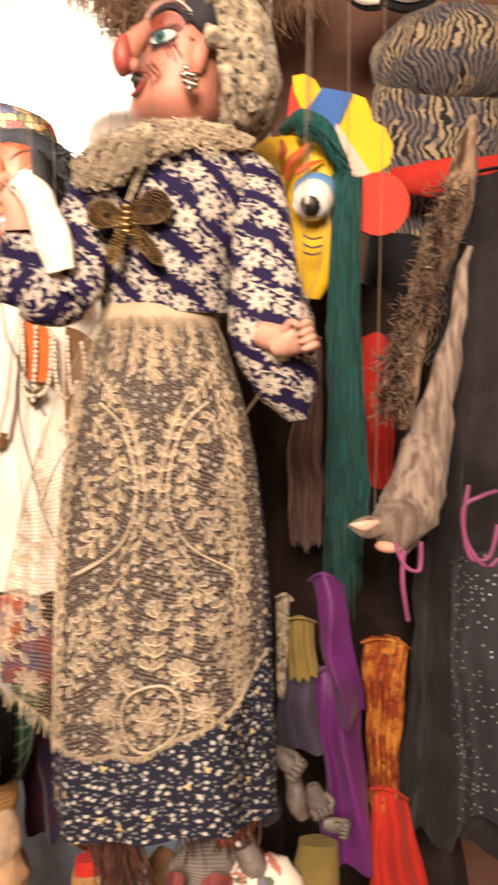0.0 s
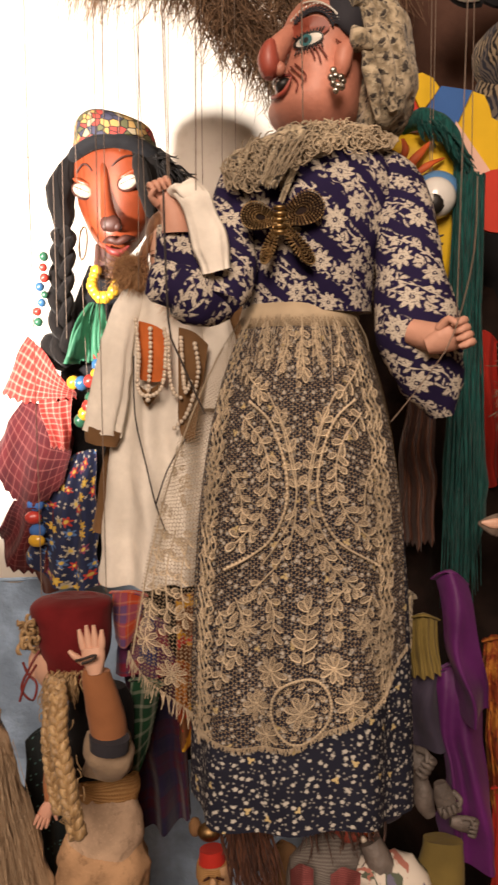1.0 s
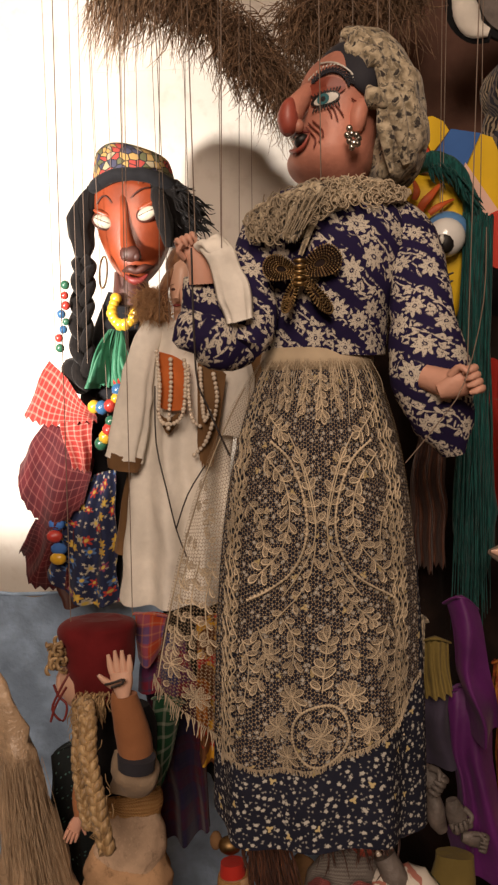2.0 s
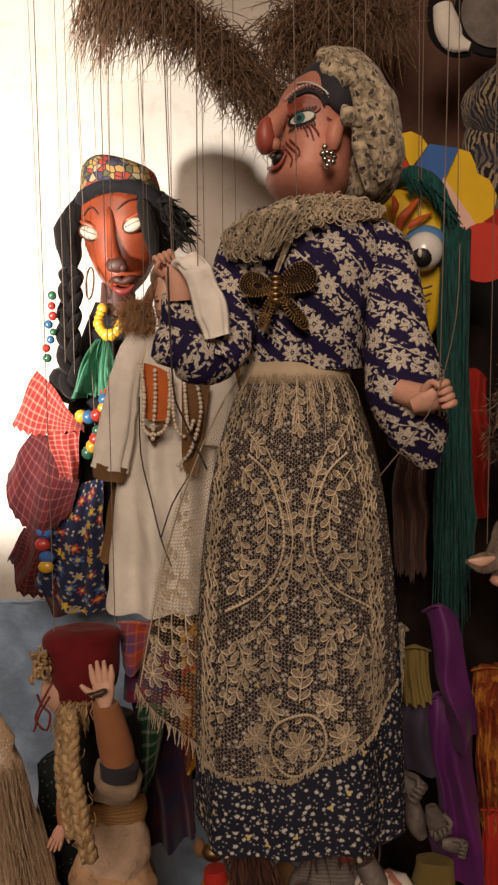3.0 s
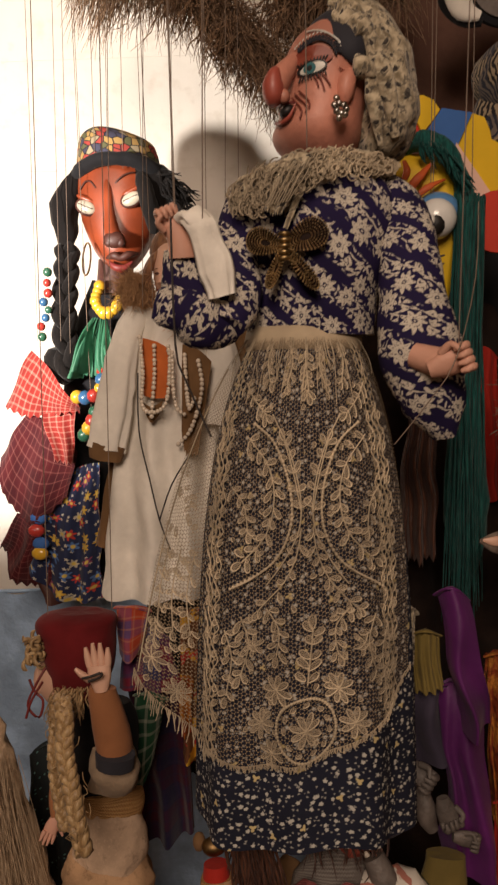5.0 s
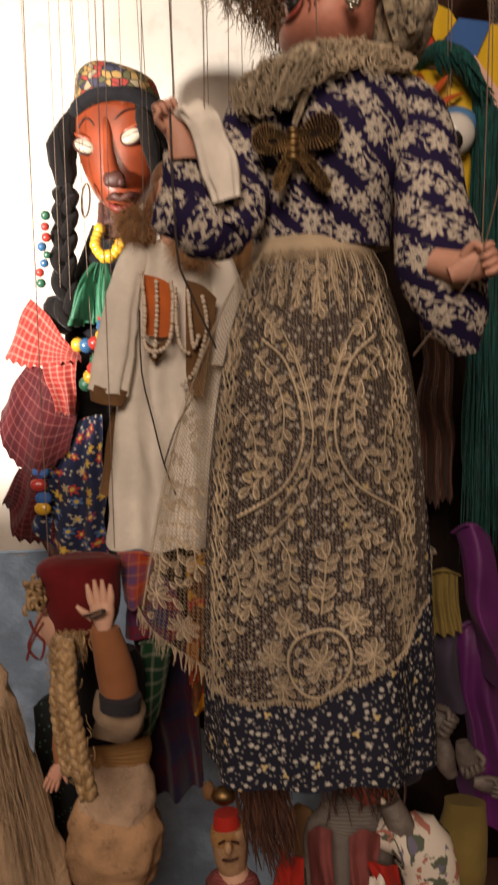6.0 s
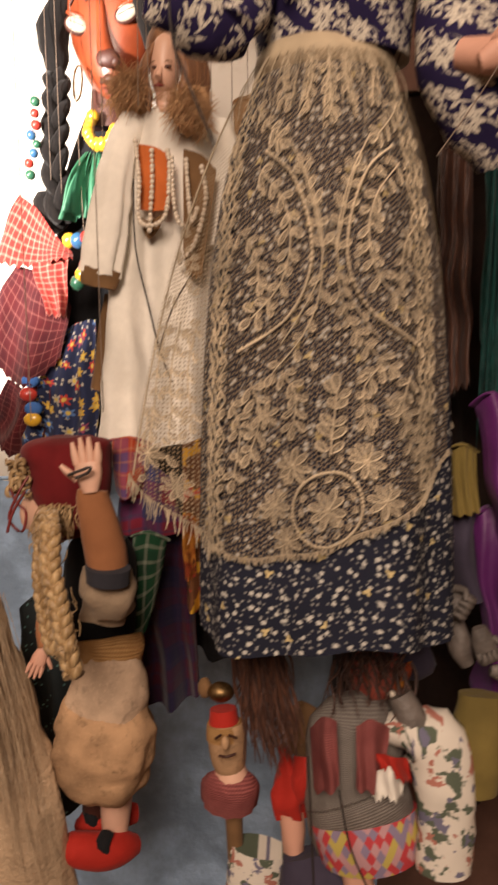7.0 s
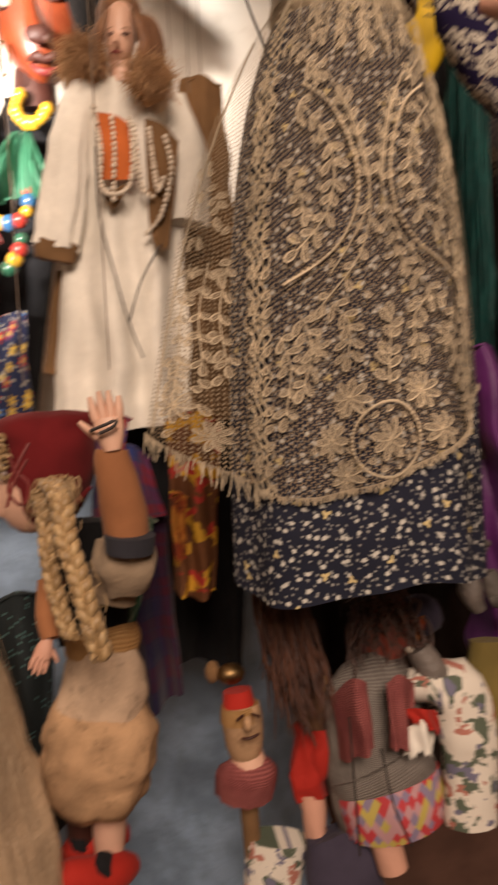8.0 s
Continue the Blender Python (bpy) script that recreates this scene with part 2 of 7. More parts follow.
def hide(name, c):
    """Soft leather with blotches, scuffs and fine grain."""
    n = Nodes(name, 0.9)
    co = n.obj()
    big, mid, fine = n.noise(co, 18, 4), n.noise(co, 70, 5, 0.7), n.noise(co, 420, 2)
    col = n.mix(n.ramp(big, 0.35, 0.65), tint(c, 0.62), c)
    col = n.mix(n.ramp(mid, 0.52, 0.72), col, tint(c, 0.45))
    col = n.mix(n.math("MULTIPLY", n.ramp(fine, 0.5, 0.8), 0.35), col, tint(c, 1.2))
    n.bump(n.math("ADD", mid, n.math("MULTIPLY", fine, 0.2)), 0.4, 0.003)
    return n.done(col)


def ruffle():
    """Ochre and rust cloth with mottled print."""
    n = Nodes("ochre_ruffle", 0.85)
    co = n.obj()
    a, b = n.noise(co, 45, 4, 0.65), n.noise(co, 120, 3)
    col = n.mix(n.ramp(a, 0.42, 0.58), (0.20, 0.035, 0.012), (0.38, 0.15, 0.025))
    col = n.mix(n.ramp(b, 0.55, 0.7), col, (0.06, 0.02, 0.01))
    n.bump(n.math("ADD", a, b), 0.7, 0.005)
    return n.done(col)


def patchwork():
    """Small patches in red, gold, olive and buff with dark outlines."""
    n = Nodes("cap_patchwork", 0.8)
    co = n.uv()
    v = n.node("ShaderNodeTexVoronoi", {"Vector": co, "Scale": 130.0}, out=1, dims="2D", feature="F1")
    e = n.node("ShaderNodeTexVoronoi", {"Vector": co, "Scale": 130.0}, dims="2D", feature="DISTANCE_TO_EDGE")
    r = n.t.nodes.new("ShaderNodeValToRGB")
    r.color_ramp.interpolation = "CONSTANT"
    el = r.color_ramp.elements
    for i, (at, c) in enumerate(((0, (0.30, 0.05, 0.04)), (0.2, (0.34, 0.22, 0.08)), (0.42, (0.30, 0.25, 0.16)), (0.62, (0.10, 0.10, 0.05)), (0.78, (0.05, 0.05, 0.08)))):
        k = el[i] if i < 2 else el.new(at)
        k.position, k.color = at, (*c, 1)
    n.put(r.inputs[0], n.node("ShaderNodeSeparateColor", {0: v}))
    return n.done(n.mix(n.ramp(e, 0.05, 0.10), (0.02, 0.018, 0.02), r.outputs[0]))


def patches():
    """Brown cloth with irregular yellow patches."""
    n = Nodes("yellow_patch_print", 0.8)
    co = n.uv()
    a = n.ramp(n.noise(co, 55, 2), 0.52, 0.56)
    col = n.mix(n.noise(n.obj(), 40), (0.05, 0.018, 0.01), (0.20, 0.08, 0.03))
    col = n.mix(a, col, (0.55, 0.30, 0.03))
    col = n.mix(n.ramp(n.noise(n.vec("ADD", co, (5, 2, 0)), 60, 2), 0.58, 0.62), col, (0.40, 0.04, 0.03))
    n.bump(n.noise(n.obj(), 70, 3), 0.4, 0.004)
    return n.done(col)


def knit(name, c, d):
    n = Nodes(name, 0.7, 0.15)
    co = n.uv()
    s = n.node("ShaderNodeSeparateXYZ", {0: co})
    w = n.math("SINE", n.math("ADD", n.math("MULTIPLY", s.node.outputs[1], 4200), n.math("MULTIPLY", n.math("PINGPONG", s, 0.0012), 2400)))
    col = n.mix(n.ramp(w, -0.6, 0.6), d, c)
    col = n.mix(n.ramp(n.noise(n.obj(), 40), 0.4, 0.7), col, d)
    n.bump(w, 0.6, 0.001)
    return n.done(col)


def harlequin():
    """Woven band of red, pink and yellow diamonds."""
    n = Nodes("diamond_band", 0.6)
    co = n.uv()
    s = n.node("ShaderNodeSeparateXYZ", {0: co})
    u, v = n.math("MULTIPLY", s, 130), n.math("MULTIPLY", s.node.outputs[1], 105)
    a = n.math("FLOOR", n.math("ADD", u, v))
    b = n.math("FLOOR", n.math("SUBTRACT", u, v))
    h = n.node("ShaderNodeTexWhiteNoise", {0: n.node("ShaderNodeCombineXYZ", {0: a, 1: b})}, dims="2D")
    r = n.t.nodes.new("ShaderNodeValToRGB")
    r.color_ramp.interpolation = "CONSTANT"
    el = r.color_ramp.elements
    for i, (at, c) in enumerate(((0, (0.5, 0.05, 0.06)), (0.35, (0.5, 0.28, 0.3)), (0.6, (0.5, 0.4, 0.1)), (0.8, (0.25, 0.2, 0.3)))):
        e = el[i] if i < 2 else el.new(at)
        e.position, e.color = at, (*c, 1)
    n.put(r.inputs[0], h)
    return n.done(r.outputs[0])


def wall_boards():
    """Old white painted boards."""
    n = Nodes("warm_white_paint", 0.6)
    co = n.obj()
    col = n.mix(n.noise(co, 4, 4), (0.62, 0.57, 0.50), (0.76, 0.72, 0.65))
    col = n.mix(n.math("MULTIPLY", n.ramp(n.noise(co, 40, 4), 0.5, 0.75), 0.3), col, (0.45, 0.38, 0.30))
    n.bump(n.noise(co, 90, 4), 0.15, 0.002)
    return n.done(col)


M_BLOUSE, M_SKIRT, M_GYPSYPRINT = floral_blouse(), speckle_skirt(), colour_floral()
M_NET = lace_net("apron_net", (0.36, 0.27, 0.175), 0.0030, -1.0, 0.0, 0.16)
M_MESH = lace_net("apron_open_mesh", (0.50, 0.40, 0.27), 0.0062, -0.62, 0.0, 0.2)
M_FILL = lace_net("apron_motif_fill", (0.46, 0.37, 0.26), 0.0013, -0.6, 0.45)
M_THREAD = cloth("lace_thread", (0.58, 0.475, 0.335), 0.9, 0.45)
M_SCARF, M_BATIK = lace_cloth(), zebra()
M_CREAM = cloth("cream_ribbon", (0.55, 0.44, 0.30), 0.7, 0.25)
M_WHITE = cloth("white_muslin", (0.90, 0.85, 0.76), 0.85, 0.15, wrinkle=0.3)
M_SKIN = paint("terracotta_skin_paint", (0.55, 0.225, 0.155), 0.55, 0.32, 0.05, 0.25)
M_HAND = paint("painted_hand", (0.60, 0.32, 0.23), 0.6, 0.12, 0.0, 0.2)
M_NOSE = paint("red_nose_paint", (0.36, 0.075, 0.05), 0.5, 0.25, 0.1)
M_LIDRED = paint("eyelid_red", (0.27, 0.06, 0.035), 0.5, 0.2)
M_BLACK = paint("black_paint", (0.012, 0.01, 0.01), 0.5)
# eye white toned down to cream, with the shade on the eyes in its colour
M_EYECREAM = paint("shaded_eye_white", (0.46, 0.42, 0.33), 0.35, 0.3, 0.3)
M_EYEWHITE = paint("eye_white", (0.62, 0.60, 0.54), 0.25, 0.1, 0.4)
M_TEAL = paint("teal_iris", (0.05, 0.17, 0.19), 0.25, 0.2, 0.4)
M_WRINKLE = paint("wrinkle_paint", (0.19, 0.04, 0.025), 0.5)
M_BAND = cloth("dark_headband", (0.035, 0.035, 0.045), 0.7)
M_SILVER, M_BRONZE = metal("silver_bead", (0.75, 0.72, 0.66), 0.25), metal("bronze_bead", (0.30, 0.19, 0.085), 0.45)
M_GOLD = metal("old_gold_bead", (0.46, 0.32, 0.15), 0.4)
M_BROWNFACE = paint("orange_brown_gloss", (0.25, 0.047, 0.015), 0.4, 0.35, 0.15)
M_DKBROWN = paint("dark_brown_paint", (0.06, 0.017, 0.011), 0.55)
M_LIPS = paint("lip_red", (0.17, 0.022, 0.020), 0.5)
M_BLACKHAIR = strands("black_hair", (0.004, 0.003, 0.003), (0.011, 0.008, 0.007), 0.85)
M_BROWNHAIR = strands("auburn_hair", (0.15, 0.06, 0.024), (0.34, 0.16, 0.07), 0.6)
M_BLOND = strands("straw_blond_hair", (0.28, 0.17, 0.07), (0.58, 0.40, 0.20), 0.5)
M_WIG = strands("pale_tan_hair", (0.46, 0.32, 0.20), (0.70, 0.54, 0.37), 0.4, 700)
M_WIG.node_tree.nodes["Principled BSDF"].inputs["Coat Weight"].default_value = 0.5
M_RAFFIA = strands("brown_raffia", (0.16, 0.09, 0.05), (0.55, 0.36, 0.22), 0.8)
M_YARN = strands("teal_yarn", (0.004, 0.045, 0.042), (0.014, 0.13, 0.115), 0.8, 500)
M_FRINGE = strands("chestnut_fringe", (0.045, 0.014, 0.008), (0.16, 0.06, 0.03), 0.5)
M_GINGHAM = checks("red_gingham", (0.31, 0.030, 0.024), (0.55, 0.28, 0.22), (0.15, 0.015, 0.015), 0.0076, 0.12, 0.3)
M_PLAIDRED = checks("maroon_check", (0.085, 0.010, 0.013), (0.24, 0.085, 0.075), (0.035, 0.006, 0.01), 0.0078, 0.07, 0.6)
M_TARTAN = checks("blue_red_tartan", (0.030, 0.040, 0.15), (0.07, 0.05, 0.10), (0.26, 0.018, 0.03), 0.011, 0.1, 1.0)
M_DARKTARTAN = checks("midnight_tartan", (0.020, 0.016, 0.050), (0.035, 0.020, 0.050), (0.075, 0.008, 0.018), 0.013, 0.1, 1.0)
M_GREENTARTAN = checks("green_tartan", (0.015, 0.10, 0.04), (0.40, 0.42, 0.33), (0.02, 0.03, 0.03), 0.012, 0.12, 0.5)
M_ORANGETARTAN = checks("orange_tartan", (0.46, 0.06, 0.02), (0.50, 0.22, 0.13), (0.05, 0.07, 0.22), 0.008, 0.08, 0.9)
M_GREEN = cloth("green_satin", (0.03, 0.16, 0.085), 0.55, 0.3, wrinkle=0.3)
M_ORANGE = cloth("orange_felt", (0.55, 0.14, 0.035), 0.9, 0.2)
M_TRIM = cloth("brown_trim", (0.20, 0.11, 0.05), 0.9, 0.35)
M_FUR = strands("tan_fur", (0.50, 0.27, 0.125), (0.78, 0.50, 0.27), 0.95, 500)
M_PEARL = paint("pearl", (0.72, 0.62, 0.50), 0.2, 0.1, 0.5)
M_PALESKIN = paint("pale_skin", (0.66, 0.40, 0.29), 0.45, 0.15)
M_CUFF = cloth("beige_wool_cuff", (0.42, 0.31, 0.21), 0.9, 0.4, wrinkle=0.6)
M_VELVET = cloth("dark_red_velvet", (0.135, 0.010, 0.012), 0.9, 0.35, sheen=0.05)
M_SUEDE = hide("tan_suede", (0.50, 0.31, 0.175))
M_WRAP = paint("crinkled_wrapped_hair", (0.52, 0.37, 0.24), 0.3, 0.35, 0.8, 1.0)
M_BELT = knit("gold_knit_belt", (0.55, 0.33, 0.14), (0.36, 0.19, 0.07))
M_SUEDE2 = cloth("brown_suede_sleeve", (0.36, 0.15, 0.065), 0.85, 0.25)
M_LEATHER = hide("stained_hide", (0.60, 0.43, 0.30))
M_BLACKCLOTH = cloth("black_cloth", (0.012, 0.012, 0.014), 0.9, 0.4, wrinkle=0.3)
# near-black tone stands in for shade on the east sheet; also the brooch backing
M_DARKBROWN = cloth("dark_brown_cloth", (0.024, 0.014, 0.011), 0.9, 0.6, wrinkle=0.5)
M_GREYCLOTH = cloth("charcoal_cloth", (0.024, 0.020, 0.022), 0.9, 0.5, wrinkle=0.5)
M_PURPLE = cloth("purple_satin", (0.11, 0.013, 0.125), 0.5, 0.3, wrinkle=0.2)
M_DULLPURPLE = cloth("dull_violet_cloth", (0.06, 0.05, 0.08), 0.85, 0.3, wrinkle=0.3)
M_RED = cloth("bright_red_cloth", (0.42, 0.025, 0.016), 0.8, 0.2, wrinkle=0.3)
M_OCHRE = ruffle()
M_MUSTARD = cloth("mustard_cloth", (0.19, 0.14, 0.04), 0.85, 0.3, wrinkle=0.3)
M_CARDYELLOW = paint("yellow_card", (0.72, 0.46, 0.02), 0.7, 0.08)
M_CARDBLUE = paint("blue_card", (0.045, 0.13, 0.38), 0.7, 0.08)
M_CARDRED = paint("red_card", (0.55, 0.05, 0.03), 0.7, 0.1)
M_CARDPINK = paint("pink_card", (0.72, 0.47, 0.38), 0.7, 0.08)
M_YELLOW = paint("yellow_foam", (0.78, 0.50, 0.015), 0.6, 0.15)
M_STRIPE = paint("orange_stripe", (0.55, 0.10, 0.02), 0.6, 0.15)
M_BALL = paint("white_plastic", (0.75, 0.74, 0.70), 0.15, 0.05, 0.6)
M_BLUELID = paint("blue_lid", (0.10, 0.25, 0.50), 0.4, 0.1)
M_GREYHIDE = strands("grey_plush", (0.14, 0.10, 0.08), (0.42, 0.34, 0.27), 0.9, 150)
M_GREYWOOD = paint("grey_carved_wood", (0.15, 0.125, 0.11), 0.6, 0.6, 0.0, 0.6)
M_HORSE = strands("dappled_brown_plush", (0.05, 0.022, 0.014), (0.44, 0.31, 0.20), 0.9, 110)
M_PINKCORD = cloth("mauve_cord", (0.27, 0.06, 0.17), 0.6, 0.3)
M_SEQUIN = sequins("black_sequin_cloth", (0.02, 0.022, 0.028), (0.55, 0.56, 0.52))
M_SEQUINTEAL = sequins("dark_teal_sequins", (0.008, 0.014, 0.016), (0.20, 0.42, 0.40))
M_CAMO, M_KNIT, M_DIAMOND = camouflage(), knit("silver_knit", (0.30, 0.27, 0.24), (0.17, 0.145, 0.13)), harlequin()
M_PINKKNIT = knit("rose_knit", (0.40, 0.13, 0.12), (0.22, 0.06, 0.06))
M_OCHREPRINT = patches()
M_HATPRINT = patchwork()
M_STRING = paint("waxed_string", (0.22, 0.16, 0.12), 0.6)
M_DARKSTRING = paint("dark_string", (0.03, 0.022, 0.02), 0.6)
M_WALL = wall_boards()
M_SHEET = cloth("pale_blue_sheet", (0.36, 0.50, 0.70), 0.8, 0.35, wrinkle=0.9)
M_DRAPE = cloth("brown_backdrop_cloth", (0.13, 0.068, 0.05), 0.9, 0.25)
M_PLASTER = paint("room_paint", (0.55, 0.47, 0.38), 0.8)
M_FLOOR = paint("floor_boards", (0.16, 0.09, 0.05), 0.5)
BEADS = [paint("bead_" + k, c, 0.25, 0.1, 0.5) for k, c in (("red", (0.42, 0.04, 0.03)), ("green", (0.03, 0.12, 0.07)), ("blue", (0.04, 0.13, 0.28)), ("yellow", (0.62, 0.36, 0.03)))]


# ---- mesh tools ----
V = Vector


def smooth_path(points, steps):
    """Points along a rounded line through the given ones; works on tuples of any length."""
    pts = [tuple(p) for p in points]
    if len(pts) < 3:
        steps = max(steps, 1)
    ext = [pts[0]] + pts + [pts[-1]]
    out = []
    for i in range(len(pts) - 1):
        p0, p1, p2, p3 = ext[i:i + 4]
        for k in range(steps):
            t = k / steps
            out.append(tuple(0.5 * (2 * b + (c - a) * t + (2 * a - 5 * b + 4 * c - d) * t * t + (3 * b - a - 3 * c + d) * t ** 3) for a, b, c, d in zip(p0, p1, p2, p3)))
    out.append(pts[-1])
    return out


class Shape:
    """Gathers the surfaces of one thing into one mesh."""

    def __init__(self):
        self.v, self.f, self.mi, self.uv, self.mats = [], [], [], [], []

    def slot(self, m):
        if m not in self.mats:
            self.mats.append(m)
        return self.mats.index(m)

    def grid(self, rows, uvs, m, wrap=False):
        """A skin over rows of points."""
        s, base, n = self.slot(m), len(self.v), len(rows[0])
        for r in rows:
            self.v.extend(r)
        for i in range(len(rows) - 1):
            for j in range(n if wrap else n - 1):
                k = (j + 1) % n
                self.f.append((base + i * n + j, base + i * n + k, base + (i + 1) * n + k, base + (i + 1) * n + j))
                self.mi.append(s)
                self.uv.extend((uvs[i][j], uvs[i][j + 1], uvs[i + 1][j + 1], uvs[i + 1][j]))

    def face(self, pts, m, uv=None):
        base = len(self.v)
        self.v.extend(pts)
        self.f.append(tuple(range(base, base + len(pts))))
        self.mi.append(self.slot(m))
        self.uv.extend(uv or [(p[0], p[2]) for p in pts])

    def tube(self, points, radii, m, n=14, ref=(1, 0, 0), steps=4, flat=1.0, folds=0, amp=0.0, caps=True, rough=0.0, phase=0.0):
        """A body along a line. radii: one for each point, or (wide, deep); ref: the direction of the wide radius."""
        rad = [r if isinstance(r, tuple) else (r, r * flat) for r in radii]
        path = smooth_path([(*p, *r) for p, r in zip(points, rad)], steps)
        rows, uvs, run = [], [], 0.0
        mean = sum(r[0] for r in rad) / len(rad)
        for i, q in enumerate(path):
            p = V(q[:3])
            a, b = path[max(i - 1, 0)], path[min(i + 1, len(path) - 1)]
            t = (V(b[:3]) - V(a[:3])).normalized()
            x = V(ref) - V(ref).dot(t) * t
            if x.length < 0.05:
                x = V((0, 0, 1)) - t.z * t
            x.normalize()
            y = t.cross(x)
            if i:
                run += (p - V(path[i - 1][:3])).length
            share = i / (len(path) - 1)
            row = []
            for j in range(n):
                ang = 2 * math.pi * j / n
                k = 1.0
                if folds:
                    k += amp * share * math.cos(folds * ang + phase + 1.3 * math.sin(2 * ang + phase))
                pt = p + x * (q[3] * k * math.cos(ang)) + y * (q[4] * k * math.sin(ang))
                if rough:
                    pt += noise.noise_vector(pt * 60) * rough
                row.append(pt)
            rows.append(row)
            uvs.append([(mean * 2 * math.pi * j / n, run) for j in range(n + 1)])
        self.grid(rows, uvs, m, True)
        if caps:
            for row, sign in ((rows[0], 1), (rows[-1], -1)):
                c = sum(row, V()) / n
                for j in range(n):
                    tri = (c, row[(j + 1) % n], row[j])
                    self.face(tri if sign > 0 else tri[::-1], m)
        return self

    def loft(self, rows, m, n=40, steps=4, rough=0.0, freq=60):
        """A body of level slices: west edge, east edge, height, middle depth, half depth."""
        out, uvs = [], []
        round_about = math.pi * sum((r[1] - r[0]) / 2 + r[4] for r in rows) / len(rows)
        for x0, x1, z, y, d in smooth_path(rows, steps):
            row = []
            for j in range(n):
                q = 6.283185 * j / n
                p = V(((x0 + x1) / 2 + (x1 - x0) / 2 * math.cos(q), y + d * math.sin(q), z))
                if rough:
                    p += noise.noise_vector(p * freq) * rough
                row.append(p)
            out.append(row)
            uvs.append([(round_about * j / n, z) for j in range(n + 1)])
        self.grid(out, uvs, m, True)
        for row in (out[0], out[-1]):
            c = sum(row, V()) / n
            for j in range(n):
                self.face((c, row[(j + 1) % n], row[j]), m)
        return self

    def blob(self, c, r, m, turn=(0, 0, 0), n=12, rough=0.0, freq=60):
        """A rounded lump with three radii."""
        rot = Euler([radians(a) for a in turn]).to_matrix()
        rx, ry, rz = r if isinstance(r, tuple) else (r, r, r)
        rows, uvs = [], []
        h = max(n // 2, 4)
        for i in range(h + 1):
            la = -math.pi / 2 + math.pi * i / h
            row = []
            for j in range(n):
                lo = 2 * math.pi * j / n
                pt = V(c) + rot @ V((rx * math.cos(la) * math.cos(lo), ry * math.cos(la) * math.sin(lo), rz * math.sin(la)))
                if rough:
                    pt += noise.noise_vector(pt * freq) * rough
                row.append(pt)
            rows.append(row)
            uvs.append([(rx * 2 * math.pi * j / n, rz * math.pi * i / h) for j in range(n + 1)])
        self.grid(rows, uvs, m, True)
        return self

    def beads(self, points, r, m, count=None, n=6):
        """Round beads along a line, or at the points."""
        pts = points
        if count:
            fine = smooth_path(points, 24)
            run = [0.0]
            for a, b in zip(fine, fine[1:]):
                run.append(run[-1] + (V(b) - V(a)).length)
            pts = []
            for k in range(count):
                want = run[-1] * k / (count - 1)
                i = min(range(len(run)), key=lambda q: abs(run[q] - want))
                pts.append(fine[i])
        for k, p in enumerate(pts):
            self.blob(p, r * random.uniform(0.85, 1.12), m[k % len(m)] if isinstance(m, list) else m, n=n)
        return self

    def thread(self, points, r, m, n=5, steps=4):
        return self.tube(points, [r] * len(points), m, n=n, steps=steps, caps=False)

    def board(self, outline, m, thick=0.002, back=None):
        """A flat cut piece with thickness: outline points, pushed back along y."""
        pts = [V(p) for p in outline]
        rear = [p + V((0, thick, 0)) for p in pts]
        self.face(pts, m)
        self.face(rear[::-1], m)
        for i in range(len(pts)):
            j = (i + 1) % len(pts)
            self.face((pts[i], rear[i], rear[j], pts[j]), m)
        return self

    def drape(self, top, bottom, m, nu=24, nv=14, folds=5, amp=0.008, ragged=0.0, phase=0.0, belly=0.0):
        """Hanging cloth between a top and a bottom line of points, with folds that deepen downwards."""
        a, b = smooth_path(top, 8), smooth_path(bottom, 8)

        def along(line, s):
            q = s * (len(line) - 1)
            i = min(int(q), len(line) - 2)
            return V(line[i]).lerp(V(line[i + 1]), q - i)

        rows, uvs = [], []
        wide = (V(a[-1]) - V(a[0])).length * 0.5 + (V(b[-1]) - V(b[0])).length * 0.5
        tall = (V(b[0]) - V(a[0])).length * 0.5 + (V(b[-1]) - V(a[-1])).length * 0.5
        for i in range(nv + 1):
            t = i / nv
            row = []
            for j in range(nu + 1):
                s = j / nu
                p = along(a, s).lerp(along(b, s), t)
                p.y += -amp * (0.25 + 0.75 * t) * math.sin(folds * 6.283 * s + phase + 0.8 * math.sin(5 * t + phase)) - belly * math.sin(math.pi * t)
                p += noise.noise_vector(p * 22 + V((phase, 0, 0))) * amp * 0.5
                if ragged and i == nv:
                    p.z += ragged * (1 if j % 2 else -1) * 0.5
                row.append(p)
            rows.append(row)
            uvs.append([(wide * j / nu, -tall * t) for j in range(nu + 1)])
        self.grid(rows, uvs, m)
        return self

    def locks(self, roots, drop, m, count, r, spread, curl=0.004, n=5, steps=3):
        """Loose locks of hair, yarn or grass from a line of roots. drop: the way and length they hang."""
        line = smooth_path(roots, 10)
        for _ in range(count):
            q = random.random() * (len(line) - 1)
            i = min(int(q), len(line) - 2)
            p = V(line[i]).lerp(V(line[i + 1]), q - i) + V([random.uniform(-1, 1) * spread for _ in range(3)])
            k = random.uniform(0.7, 1.1)
            side = V([random.uniform(-1, 1) for _ in range(3)]) * spread
            pts = [p + V(drop) * k * t + side * t * 1.6 + V([random.uniform(-1, 1) * curl for _ in range(3)]) * (t > 0) for t in (0, 0.33, 0.66, 1)]
            rr = r * random.uniform(0.6, 1.3)
            self.tube(pts, [rr, rr, rr * 0.8, rr * 0.25], m, n=n, steps=steps, caps=False)
        return self

